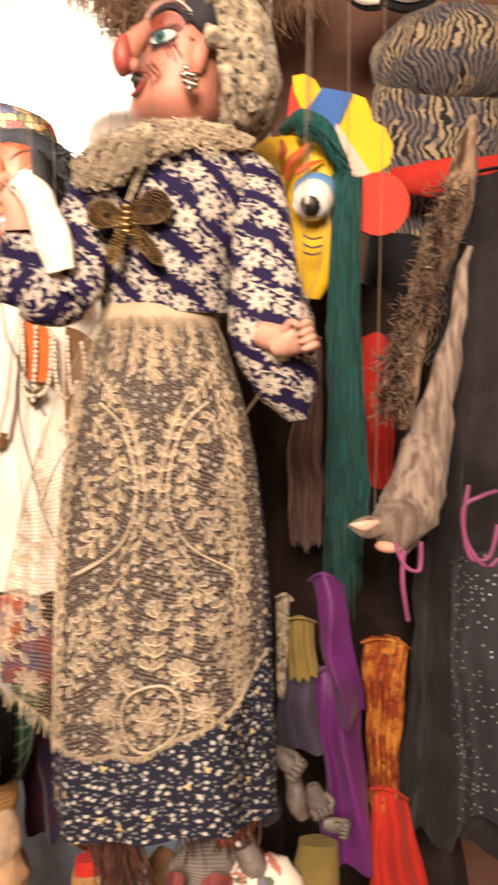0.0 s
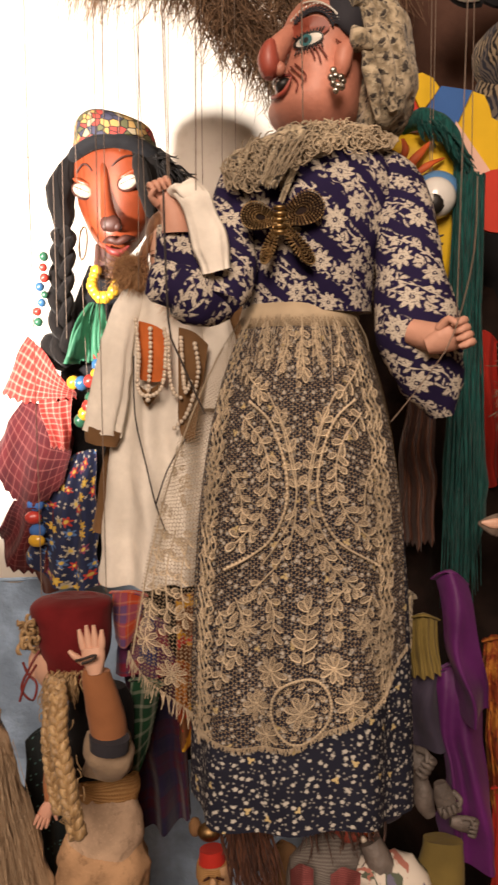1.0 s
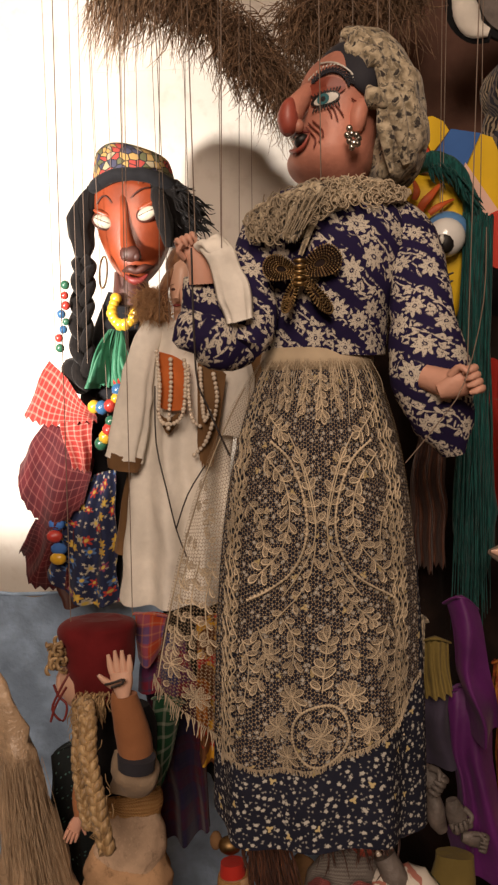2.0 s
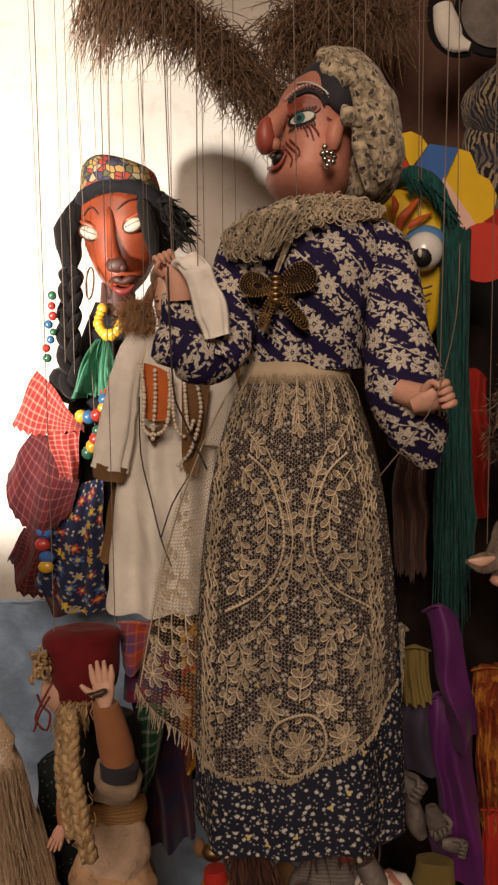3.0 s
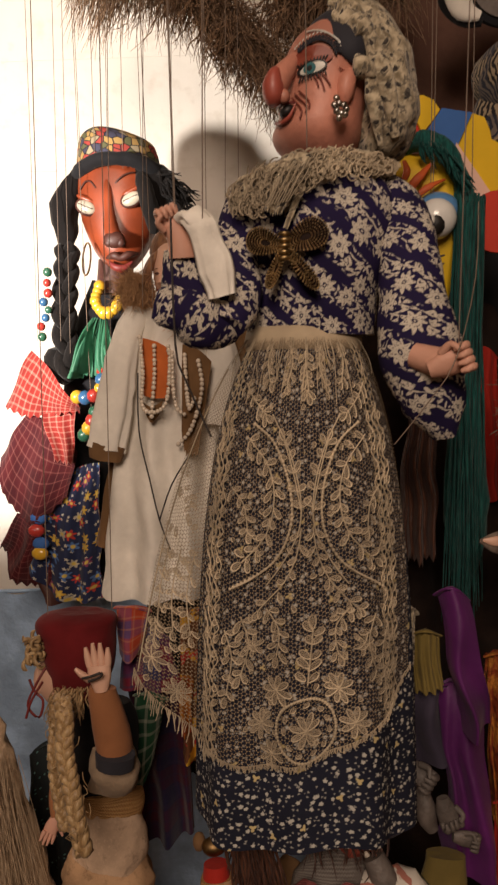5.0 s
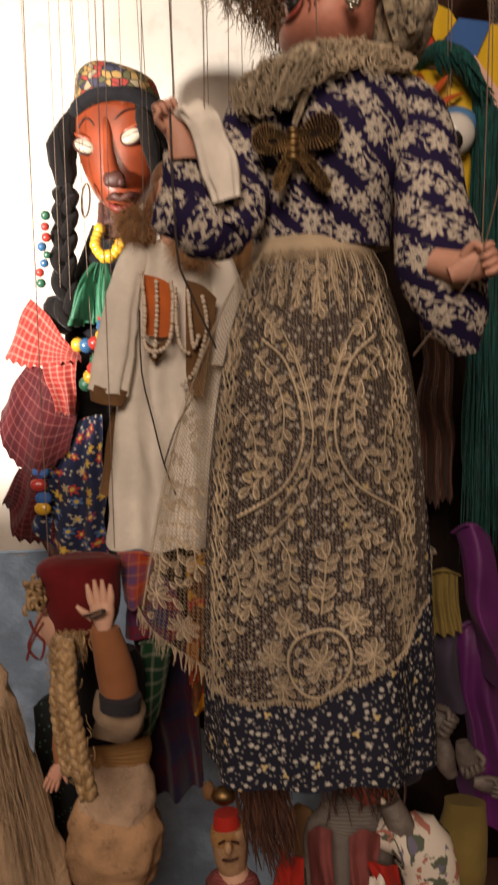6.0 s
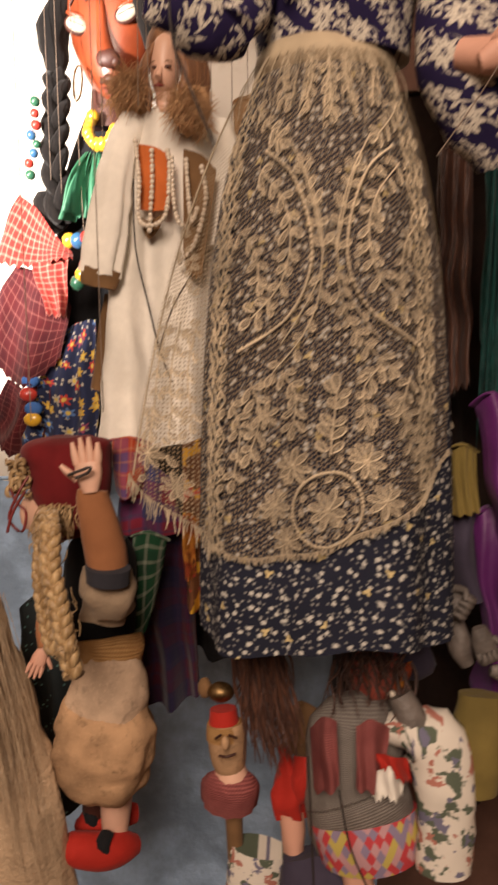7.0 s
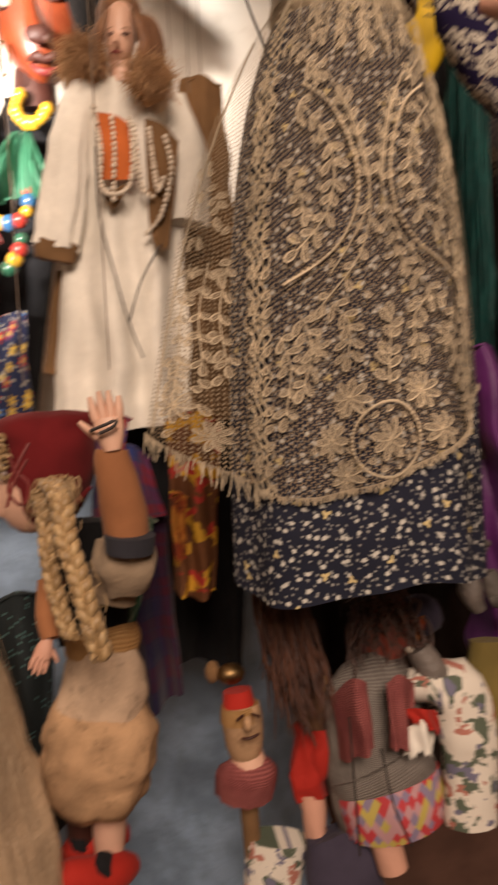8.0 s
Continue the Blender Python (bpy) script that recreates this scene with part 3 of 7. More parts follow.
    def plait(self, points, r, m, twists=7, n=10):
        """A braid of three strands."""
        line = smooth_path(points, 12)
        for k in range(3):
            pts = []
            for i, p in enumerate(line):
                t = i / (len(line) - 1)
                w = twists * 6.283 * t + k * 2.094
                pts.append(V(p) + V((math.sin(w) * r * 0.75, math.sin(2 * w) * r * 0.45, 0)))
            self.tube(pts, [r * 0.62] * len(pts), m, n=7, steps=1)
        return self

    def fist(self, c, size, m, turn=(0, 0, 0), curl=True):
        """A small carved hand: a palm, four closed or open fingers and a thumb."""
        rot = Euler([radians(a) for a in turn]).to_matrix()

        def at(x, y, z):
            return V(c) + rot @ (V((x, y, z)) * size)

        self.tube([at(0, 0, -0.9), at(0, 0, -0.3), at(0, 0, 0.25)], [(0.30 * size, 0.26 * size), (0.5 * size, 0.3 * size), (0.52 * size, 0.24 * size)], m, n=12)
        for k in range(4):
            x = -0.39 + 0.26 * k
            long = (0.85, 1.0, 0.98, 0.75)[k]
            if curl:
                pts = [at(x, 0, 0.2), at(x, -0.12, 0.55), at(x, -0.45, 0.45), at(x, -0.42, 0.12)]
            else:
                pts = [at(x, 0, 0.2), at(x * 1.12, -0.02, 0.2 + 0.4 * long), at(x * 1.25, -0.06, 0.2 + long)]
            self.tube(pts, [0.165 * size, 0.165 * size] + [0.15 * size] * (len(pts) - 3) + [0.08 * size], m, n=8, steps=3)
        tip = [at(-0.42, -0.1, -0.35), at(-0.75, -0.25, 0.0), at(-0.95, -0.3, 0.25)] if not curl else [at(-0.42, -0.15, -0.3), at(-0.6, -0.4, 0.1), at(-0.3, -0.6, 0.3)]
        self.tube(tip, [0.17 * size, 0.14 * size, 0.08 * size], m, n=8)
        return self

    def finish(self, name, label, category="marionette", group="", kind=""):
        mesh = bpy.data.meshes.new(name)
        mesh.from_pydata([tuple(p) for p in self.v], [], self.f)
        for m in self.mats:
            mesh.materials.append(m)
        mesh.polygons.foreach_set("material_index", self.mi)
        layer = mesh.uv_layers.new(name="uv")
        layer.data.foreach_set("uv", [c for q in self.uv for c in q])
        mesh.polygons.foreach_set("use_smooth", [True] * len(self.f))
        mesh.update()
        return tagged(new(name, mesh), label, category, group, kind)


def box(name, lo, hi, m, kind="structure", label="", category="", parent=None):
    s = Shape()
    (x0, y0, z0), (x1, y1, z1) = lo, hi
    c = [V((x, y, z)) for x in (x0, x1) for y in (y0, y1) for z in (z0, z1)]
    for q in ((0, 1, 3, 2), (4, 6, 7, 5), (0, 4, 5, 1), (2, 3, 7, 6), (0, 2, 6, 4), (1, 5, 7, 3)):
        s.face([c[i] for i in q], m)
    ob = s.finish(name, label, category, "", kind)
    mesh = ob.data
    mesh.polygons.foreach_set("use_smooth", [False] * 6)
    if parent:
        ob.parent = parent
    return ob


# ---- the room ----
box("floor", (-2.6, -2.4, -0.1), (2.4, 1.3, 0.0), M_FLOOR, label="dark wooden floor of the room", category="floor")
box("ceiling", (-2.6, -2.4, 2.5), (2.4, 1.3, 2.6), M_PLASTER, label="plain painted ceiling", category="ceiling")
box("wall_south", (-2.6, -2.5, 0.0), (2.4, -2.4, 2.5), M_PLASTER, label="plain painted room wall", category="wall")
box("wall_west", (-2.7, -2.4, 0.0), (-2.6, 1.3, 2.5), M_PLASTER, label="plain painted room wall", category="wall")
box("wall_east", (2.4, -2.4, 0.0), (2.5, 1.3, 2.5), M_PLASTER, label="plain painted room wall", category="wall")
wall = box("wall_north", (-2.6, 1.12, 0.0), (2.4, 1.3, 2.5), M_WALL, label="white painted board wall behind the puppets", category="wall")
for k in range(15):
    z = 0.06 + 0.17 * k
    box("board", (-2.6, 1.105, z), (0.02, 1.12, min(z + 0.1697, 2.49)), M_WALL, "", "", "", wall)
box("drape_east", (0.03, 1.06, 0.0), (1.6, 1.1, 2.49), M_DRAPE, label="brown cloth hung over the wall", category="drape")


def blue_sheet():
    """A pale blue sheet tacked along the lower wall, slightly rumpled."""
    s = Shape()
    s.drape([(-1.5, 1.07, 1.10), (-0.9, 1.06, 1.13), (-0.55, 1.065, 1.09), (-0.2, 1.06, 1.12), (0.02, 1.065, 1.11)], [(-1.5, 1.04, 0.25), (-0.9, 1.03, 0.22), (-0.5, 1.04, 0.24), (0.04, 1.03, 0.25)], M_SHEET, nu=90, nv=50, folds=6, amp=0.02)
    s.tube([(-1.5, 1.075, 1.10), (-0.9, 1.065, 1.13), (-0.55, 1.07, 1.09), (-0.2, 1.065, 1.12), (0.02, 1.07, 1.11)], [(0.003, 0.006)] * 5, M_SHEET, n=8, ref=(0, 0, 1))
    return s.finish("backdrop_sheet", "pale blue rumpled sheet hung along the lower wall", "sheet")


blue_sheet()


# ---- the old woman with the lace apron ----
def skirt_point(ang, t, lift=0.0):
    """A point of the big skirt: angle round it (0 faces the room, grows to the east), share of its height, lift off the cloth."""
    a = 0.0395 + 0.0445 * (1 - math.exp(-4.2 * t)) + lift
    b = 0.034 + 0.037 * t ** 0.6 + lift
    f = 1 + 0.05 * t * math.cos(9 * ang + 0.6) + 0.03 * t * math.sin(5 * ang)
    top, low = V(WAIST), V(HEM)
    c = top.lerp(low, t)
    return c + V((a * f * math.sin(ang), -b * f * math.cos(ang), 0.006 * t * math.sin(3 * ang + 1)))


WAIST = (-0.0655, 0.522, 1.4455)
HEM = (-0.0660, 0.522, 1.084)


def apron_point(x, t, lift=0.0):
    """A point of the apron: x in half widths from its middle, share of its height. The west side hangs loose."""
    ang = x * (1.22 - 0.1 * t) - 0.04
    p = skirt_point(ang, t * 0.835, 0.004 + lift)
    if x < -0.86:
        k = -0.86 - x
        p += V((-0.112 * k * t ** 0.8, 0.022 * k * t + 0.005 * math.sin(13 * x) * t, 0))
    p.y -= 0.0025 * math.sin(15 * x + 2) * t
    return p


def apron_length(x):
    """The lower edge rises to the east and on the loose west flap."""
    return 1.0 - 0.115 * (x + 0.3) ** 2 if x > -0.86 else 0.964 - 0.16 * (-0.86 - x)


def lace_motifs(s):
    """The worked flowers, sprigs, cords and rings of the apron, laid on its net."""
    half, tall = 0.098, 0.290

    def on(u, w, lift=0.0012):
        """u metres east of the middle, w metres below the band."""
        return apron_point(u / half, w / tall, lift)

    def leaf(u, w, ang, length, width, m=None, loose=1.0):
        """A leaf with a thick rim and a thinner worked inside."""
        u, w, ang = u + random.gauss(0, 0.0007) * loose, w + random.gauss(0, 0.0007) * loose, ang + random.gauss(0, 0.15) * loose
        ca, sa = math.cos(ang), math.sin(ang)
        rim, core = [], []
        for k in range(10):
            q = 6.283 * k / 10
            x, y = 0.5 * length * (1 - math.cos(q)), 0.5 * width * math.sin(q) * (1.15 - 0.3 * math.cos(q))
            x2, y2 = length * 0.5 + (x - length * 0.5) * 0.86, y * 0.70
            if w + sa * x > tall * apron_length(u / half):
                return
            rim.append((u + ca * x - sa * y, w + sa * x + ca * y))
            core.append((u + ca * x2 - sa * y2, w + sa * x2 + ca * y2))
        o, i = [on(*q, 0.0014) for q in rim], [on(*q, 0.0010) for q in core]
        for k in range(10):
            j = (k + 1) % 10
            s.face((o[k], o[j], i[j], i[k]), M_THREAD)
        s.face(i, m or M_FILL, core)

    def flower(u, w, size, count=8, spin=0.0):
        for k in range(count):
            leaf(u, w, spin + 6.283 * k / count, size * random.uniform(0.9, 1.05), size * 0.34, None, 0.25)
        s.blob(on(u, w, 0.001), size * 0.11, M_THREAD, n=6)

    def cord(pts, r=0.0009):
        line = [q for q in smooth_path(pts, 6) if q[1] <= tall * apron_length(q[0] / half)]
        if len(line) > 2:
            s.thread([on(u, w, 0.0010) for u, w in line], r, M_THREAD, n=4, steps=1)

    def sprig(pts, size, pair=True):
        line = smooth_path(pts, 5)
        cord(pts, 0.0005)
        for k in range(1, len(line), 2):
            (u0, w0), (u1, w1) = line[k - 1], line[k]
            a = math.atan2(w1 - w0, u1 - u0)
            for side in ((-1, 1) if pair else (1 if k % 4 == 1 else -1,)):
                leaf(u1, w1, a + side * 0.9, size * random.uniform(0.8, 1.15), size * 0.42)
        leaf(*line[-1], a, size, size * 0.5)

    # two mirrored arcs that almost meet in the middle, with sprigs inside them
    for side in (-1, 1):
        c = 0.005
        cord([(c + side * 0.046, 0.058), (c + side * 0.026, 0.072), (c + side * 0.013, 0.100), (c + side * 0.012, 0.128), (c + side * 0.026, 0.152), (c + side * 0.058, 0.168)], 0.0008)
        s.beads([on(*q, 0.0014) for q in [(c + side * 0.046, 0.058), (c + side * 0.026, 0.072), (c + side * 0.013, 0.100), (c + side * 0.012, 0.128), (c + side * 0.026, 0.152), (c + side * 0.058, 0.168)]], 0.0013, M_THREAD, 44, n=5)
        cord([(c + side * 0.030, 0.052), (c + side * 0.014, 0.076), (c + side * 0.005, 0.106), (c + side * 0.006, 0.130), (c + side * 0.018, 0.152), (c + side * 0.030, 0.166)], 0.0005)
        sprig([(c + side * 0.052, 0.066), (c + side * 0.032, 0.085), (c + side * 0.025, 0.108), (c + side * 0.031, 0.132), (c + side * 0.050, 0.150)], 0.0095)
        sprig([(c + side * 0.004, 0.118), (c + side * 0.010, 0.092), (c + side * 0.018, 0.070)], 0.009)
        sprig([(c + side * 0.004, 0.128), (c + side * 0.008, 0.148), (c + side * 0.018, 0.166), (c + side * 0.036, 0.182)], 0.0085, side > 0)
        sprig([(c + side * 0.064, 0.030), (c + side * 0.052, 0.040), (c + side * 0.036, 0.052)], 0.009)
        sprig([(c + side * 0.050, 0.186), (c + side * 0.044, 0.205), (c + side * 0.050, 0.226)], 0.009)
        # sprays hanging from the band
        sprig([(c + side * 0.040, 0.004), (c + side * 0.042, 0.016), (c + side * 0.036, 0.030)], 0.008)
        sprig([(c + side * 0.018, 0.006), (c + side * 0.014, 0.018), (c + side * 0.018, 0.032)], 0.0075)
        sprig([(c + side * 0.062, 0.196), (c + side * 0.056, 0.214), (c + side * 0.060, 0.240)], 0.0085)
        sprig([(c + side * 0.030, 0.182), (c + side * 0.020, 0.196), (c + side * 0.022, 0.214)], 0.0085)
        sprig([(c + side * 0.062, 0.100), (c + side * 0.050, 0.112), (c + side * 0.046, 0.130)], 0.008)
        flower(c + side * 0.040, 0.206, 0.0085, 6, 0.7)
        flower(c + side * 0.022, 0.236, 0.0115, 8, 0.2)
        flower(c + side * 0.034, 0.258, 0.0115, 8, 0.1)
        flower(c + side * 0.026, 0.279, 0.0105, 8, 0.4)
        for _ in range(42):
            u, w = c + side * random.uniform(0.004, 0.06), random.uniform(0.015, 0.27)
            leaf(u, w, random.uniform(0, 6.28), random.uniform(0.0035, 0.006), 0.0030)
    sprig([(0.005, 0.232), (0.007, 0.214), (0.009, 0.196)], 0.0105)
    sprig([(0.004, 0.010), (0.006, 0.024), (0.007, 0.038)], 0.009)
    # ring with a flower in it
    ring = [(0.004 + 0.021 * math.cos(q * 0.2618), 0.262 + 0.021 * math.sin(q * 0.2618)) for q in range(25)]
    cord(ring, 0.0007)
    s.beads([on(*q, 0.0014) for q in ring], 0.0012, M_THREAD, 60, n=5)
    flower(0.004, 0.262, 0.012, 8, 0.3)
    for k in range(11):
        leaf(0.004 + 0.016 * math.cos(k * 0.571), 0.262 + 0.016 * math.sin(k * 0.571), k * 0.571 + 1.5, 0.005, 0.003)
    # openwork borders down both sides: crossing cords with small flowers
    for side in (-1, 1):
        for row in range(22):
            w = 0.050 + row * 0.0108
            u = side * 0.074
            for dx in (-0.008, 0.0, 0.008):
                cord([(u + dx, w), (u + dx + 0.004 * (1 if row % 2 else -1), w + 0.0055), (u + dx + random.gauss(0, 0.0012), w + 0.0108)], 0.00042)
            if row % 2 == 0:
                flower(u + 0.002 * side, w, 0.0070, 6, row)
            leaf(u + side * 0.011, w, 1.2 * side + 1.57, 0.008, 0.004)
            leaf(u - side * 0.013, w, 1.57 - 1.0 * side, 0.008, 0.004)
    # loose flap to the west: a cord near its free edge, flowers low down, leaves scattered over it
    cord([(-0.108, 0.02), (-0.120, 0.10), (-0.126, 0.18), (-0.128, 0.262)], 0.0006)
    for k in range(34):
        w = random.uniform(0.09, 0.25)
        leaf(-random.uniform(0.088, 0.124), w, random.uniform(0, 6.28), random.uniform(0.005, 0.009), 0.0038)
    for k in range(3):
        sprig([(-0.094 - 0.011 * k, 0.15), (-0.098 - 0.010 * k, 0.18), (-0.094 - 0.011 * k, 0.21)], 0.0075)
    flower(-0.117, 0.235, 0.0105, 8)
    flower(-0.100, 0.252, 0.0095, 8, 0.4)
    sprig([(-0.119, 0.205), (-0.117, 0.215), (-0.118, 0.224)], 0.0075)


def old_woman():
    s = Shape()
    # skirt
    rows, uvs = [], []
    for i in range(25):
        t = i / 24
        rows.append([skirt_point(2 * math.pi * j / 64, t) for j in range(64)])
        uvs.append([(0.075 * 2 * math.pi * j / 64, -0.36 * t) for j in range(65)])
    s.grid(rows, uvs, M_SKIRT, True)
    rows2 = [[q.lerp(V(HEM), 0.12 * k) + V((0, 0, 0.02 * k)) for q in rows[-1]] for k in range(4)]
    s.grid(rows2, [uvs[-1]] * 4, M_SKIRT, True)
    # apron net, with open mesh along its sides
    for x0, x1, m in ((-1.36, -0.86, M_NET), (-0.86, -0.66, M_MESH), (-0.66, 0.66, M_NET), (0.66, 0.86, M_MESH), (0.86, 1.05, M_NET)):
        nx = max(4, int((x1 - x0) * 24))
        rows, uvs = [], []
        for i in range(31):
            t = i / 30
            row = []
            for j in range(nx + 1):
                x = x0 + (x1 - x0) * j / nx
                t2 = t * apron_length(x)
                row.append(apron_point(x, t2))
            rows.append(row)
            uvs.append([((x0 + (x1 - x0) * j / nx) * 0.098, -0.29 * t) for j in range(nx + 1)])
        s.grid(rows, uvs, m)
    lace_motifs(s)
    # fringed lower edge of the apron
    for k in range(260):
        x = -1.36 + 2.41 * k / 259
        t2 = apron_length(x)
        p = apron_point(x, t2 - 0.01, 0.001)
        q = apron_point(x + random.uniform(-0.02, 0.02), t2 + random.uniform(0.0, 0.006) * (7.0 if x < -0.8 else 1.0), 0.001)
        s.tube([p, p.lerp(q, 0.5) + V((random.uniform(-1, 1) * 0.001, 0, 0)), q], [0.0005, 0.0004, 0.0003], M_THREAD, n=4, steps=2, caps=False)
    # gathers under the band
    for k in range(36):
        x = random.uniform(-1.0, 1.0)
        s.thread([apron_point(x, 0.0, 0.001), apron_point(x * 1.02, 0.05, 0.0025), apron_point(x * 1.04 + random.gauss(0, 0.04), random.uniform(0.05, 0.16), 0.0005)], 0.00026, M_THREAD, n=4)
    # ribbon band
    rows, uvs = [], []
    for i, (dz, out) in enumerate(((0.009, -0.002), (0.0085, 0.003), (0.0, 0.005), (-0.008, 0.004), (-0.0085, -0.001))):
        rows.append([skirt_point(6.283 * j / 40, 0, out) + V((0, 0, dz)) for j in range(40)])
        uvs.append([(0.3 * j / 40, dz) for j in range(41)])
    s.grid(rows, uvs, M_CREAM, True)
    # bodice
    s.tube([(-0.05, 0.53, 1.575), (-0.05, 0.527, 1.565), (-0.053, 0.522, 1.548), (-0.057, 0.518, 1.516), (-0.06, 0.52, 1.481), (-0.06, 0.522, 1.449)],
           [(0.020, 0.018), (0.046, 0.028), (0.060, 0.036), (0.056, 0.042), (0.050, 0.040), (0.048, 0.036)], M_BLOUSE, n=32, rough=0.002)
    # east sleeve with its wide cuff
    s.tube([(-0.009, 0.525, 1.56), (0.005, 0.515, 1.536), (0.01, 0.5, 1.499), (0.012, 0.492, 1.465), (0.017, 0.487, 1.431), (0.027, 0.488, 1.399), (0.035, 0.492, 1.375)],
           (0.0131, 0.0201, 0.0218, 0.0249, 0.0288, 0.0227, 0.0096), M_BLOUSE, n=24, flat=0.75, rough=0.003)
    s.tube([(0.009, 0.47, 1.431), (0.02, 0.462, 1.427), (0.028, 0.456, 1.425)], (0.0089, 0.0097, 0.0101), M_HAND, n=12, ref=(0, 1, 0))
    s.fist((0.031, 0.452, 1.426), 0.0185, M_HAND, (10, 70, 0))
    # west sleeve, arm bent up
    s.tube([(-0.094, 0.525, 1.558), (-0.108, 0.512, 1.538), (-0.114, 0.498, 1.506), (-0.118, 0.485, 1.471), (-0.122, 0.475, 1.453)], (0.0129, 0.018, 0.0189, 0.0214, 0.0154), M_BLOUSE, n=24, flat=0.8, rough=0.003)
    s.tube([(-0.114, 0.49, 1.462), (-0.135, 0.478, 1.461), (-0.154, 0.47, 1.465), (-0.169, 0.468, 1.456)], (0.0194, 0.0244, 0.0194, 0.0034), M_BLOUSE, n=24, ref=(0, 0, 1), flat=0.7, rough=0.003)
    s.tube([(-0.143, 0.475, 1.466), (-0.149, 0.472, 1.487), (-0.15, 0.47, 1.503)], (0.0206, 0.0157, 0.0107), M_BLOUSE, n=20, flat=0.8, rough=0.002)
    s.tube([(-0.148, 0.466, 1.498), (-0.149, 0.464, 1.51), (-0.154, 0.462, 1.52)], (0.0097, 0.0089, 0.0081), M_HAND, n=12)
    s.fist((-0.156, 0.46, 1.521), 0.0145, M_HAND, (0, -25, 20))
    # handkerchief
    s.tube([(-0.142, 0.455, 1.525), (-0.134, 0.452, 1.517), (-0.128, 0.454, 1.502), (-0.124, 0.456, 1.487), (-0.121, 0.458, 1.471)], [(0.008, 0.004), (0.010, 0.0035), (0.0095, 0.003), (0.0100, 0.0026), (0.008, 0.002)], M_WHITE, n=24, folds=4, amp=0.25, rough=0.0025, steps=6)
    s.tube([(-0.148, 0.456, 1.521), (-0.14, 0.452, 1.523), (-0.132, 0.452, 1.516), (-0.13, 0.456, 1.506)], [(0.005, 0.003), (0.007, 0.004), (0.007, 0.003), (0.004, 0.002)], M_WHITE, n=18, folds=3, amp=0.2, rough=0.0025)
    # head: one carved form in level slices, with a bulb of a nose
    head = [(-0.0705, -0.0296, 1.5824, 0.54, 0.0200), (-0.0805, -0.0260, 1.5887, 0.54, 0.0280), (-0.0864, -0.0224, 1.5949, 0.54, 0.0330), (-0.0881, -0.0206, 1.6020, 0.54, 0.0355), (-0.0853, -0.0197, 1.6091, 0.54, 0.0360), (-0.0825, -0.0188, 1.6161, 0.54, 0.0360), (-0.0839, -0.0179, 1.6218, 0.54, 0.0360), (-0.0815, -0.0170, 1.6275, 0.54, 0.0360), (-0.0796, -0.0161, 1.6362, 0.54, 0.0360), (-0.0791, -0.0152, 1.6472, 0.54, 0.0360), (-0.0786, -0.0152, 1.6559, 0.54, 0.0350), (-0.0753, -0.0152, 1.6641, 0.54, 0.0330), (-0.0703, -0.0161, 1.6710, 0.54, 0.0300), (-0.0617, -0.0188, 1.6770, 0.54, 0.0260), (-0.0509, -0.0223, 1.6820, 0.54, 0.0190), (-0.0402, -0.0268, 1.6862, 0.54, 0.0080)]

    def face(p, lift=0.0006):
        """The point of the cheek before p."""
        x, _, z = p
        best = min(head, key=lambda r: abs(r[2] - z))
        near = sorted(head, key=lambda r: abs(r[2] - z))[:2]
        k = abs(best[2] - z) / (abs(near[0][2] - z) + abs(near[1][2] - z) + 1e-9)
        x0, x1, _, y, d = (a + (b - a) * k for a, b in zip(near[0], near[1]))
        u = max(-0.97, min(0.97, (x - (x0 + x1) / 2) / ((x1 - x0) / 2)))
        return V((x, y - d * math.sqrt(1 - u * u) - lift, z))

    def stroke(pts, r, m, n=6):
        s.thread([face(p, 0.0022) for p in smooth_path(pts, 4)], r, m, n=n, steps=1)

    def spot(c, w, h, m, lift=0.0004, tilt=0.0, n=22):
        """A painted patch that follows the cheek."""
        ring = []
        for k in range(n):
            q = 6.283 * k / n
            dx, dz = w * math.cos(q), h * math.sin(q)
            ca, sa = math.cos(radians(tilt)), math.sin(radians(tilt))
            ring.append(face((c[0] + ca * dx - sa * dz, 0, c[2] + sa * dx + ca * dz), lift))
        mid = face(c, lift)
        for k in range(n):
            s.face((mid, ring[k], ring[(k + 1) % n]), m)

    s.loft(head, M_SKIN, n=56, steps=5)
    s.tube([(-0.0711, 0.52, 1.6510), (-0.0758, 0.515, 1.6425), (-0.0809, 0.511, 1.6345), (-0.0835, 0.509, 1.6280), (-0.0844, 0.509, 1.6230)], (0.0050, 0.0070, 0.0082, 0.0084, 0.0070), M_SKIN, n=20, steps=6)
    s.loft([(-0.0904, -0.0835, 1.6125, 0.506, 0.0040), (-0.0929, -0.0801, 1.6158, 0.506, 0.0075), (-0.0946, -0.0788, 1.6212, 0.506, 0.0092), (-0.0945, -0.0791, 1.6270, 0.506, 0.0094), (-0.0923, -0.0804, 1.6328, 0.506, 0.0084), (-0.0893, -0.0816, 1.6369, 0.506, 0.0055), (-0.0867, -0.0833, 1.6390, 0.506, 0.0020)], M_NOSE, n=28, steps=4)
    s.blob((-0.0792, 0.505, 1.6185), (0.0045, 0.0042, 0.0050), M_SKIN, n=16)
    # the ear
    s.loft([(-0.0382, -0.0323, 1.6136, 0.508, 0.0030), (-0.0408, -0.0297, 1.6178, 0.508, 0.0060), (-0.0416, -0.0280, 1.6244, 0.508, 0.0075), (-0.0399, -0.0268, 1.6318, 0.508, 0.0070), (-0.0365, -0.0272, 1.6367, 0.508, 0.0030)], M_SKIN, n=18, steps=3)
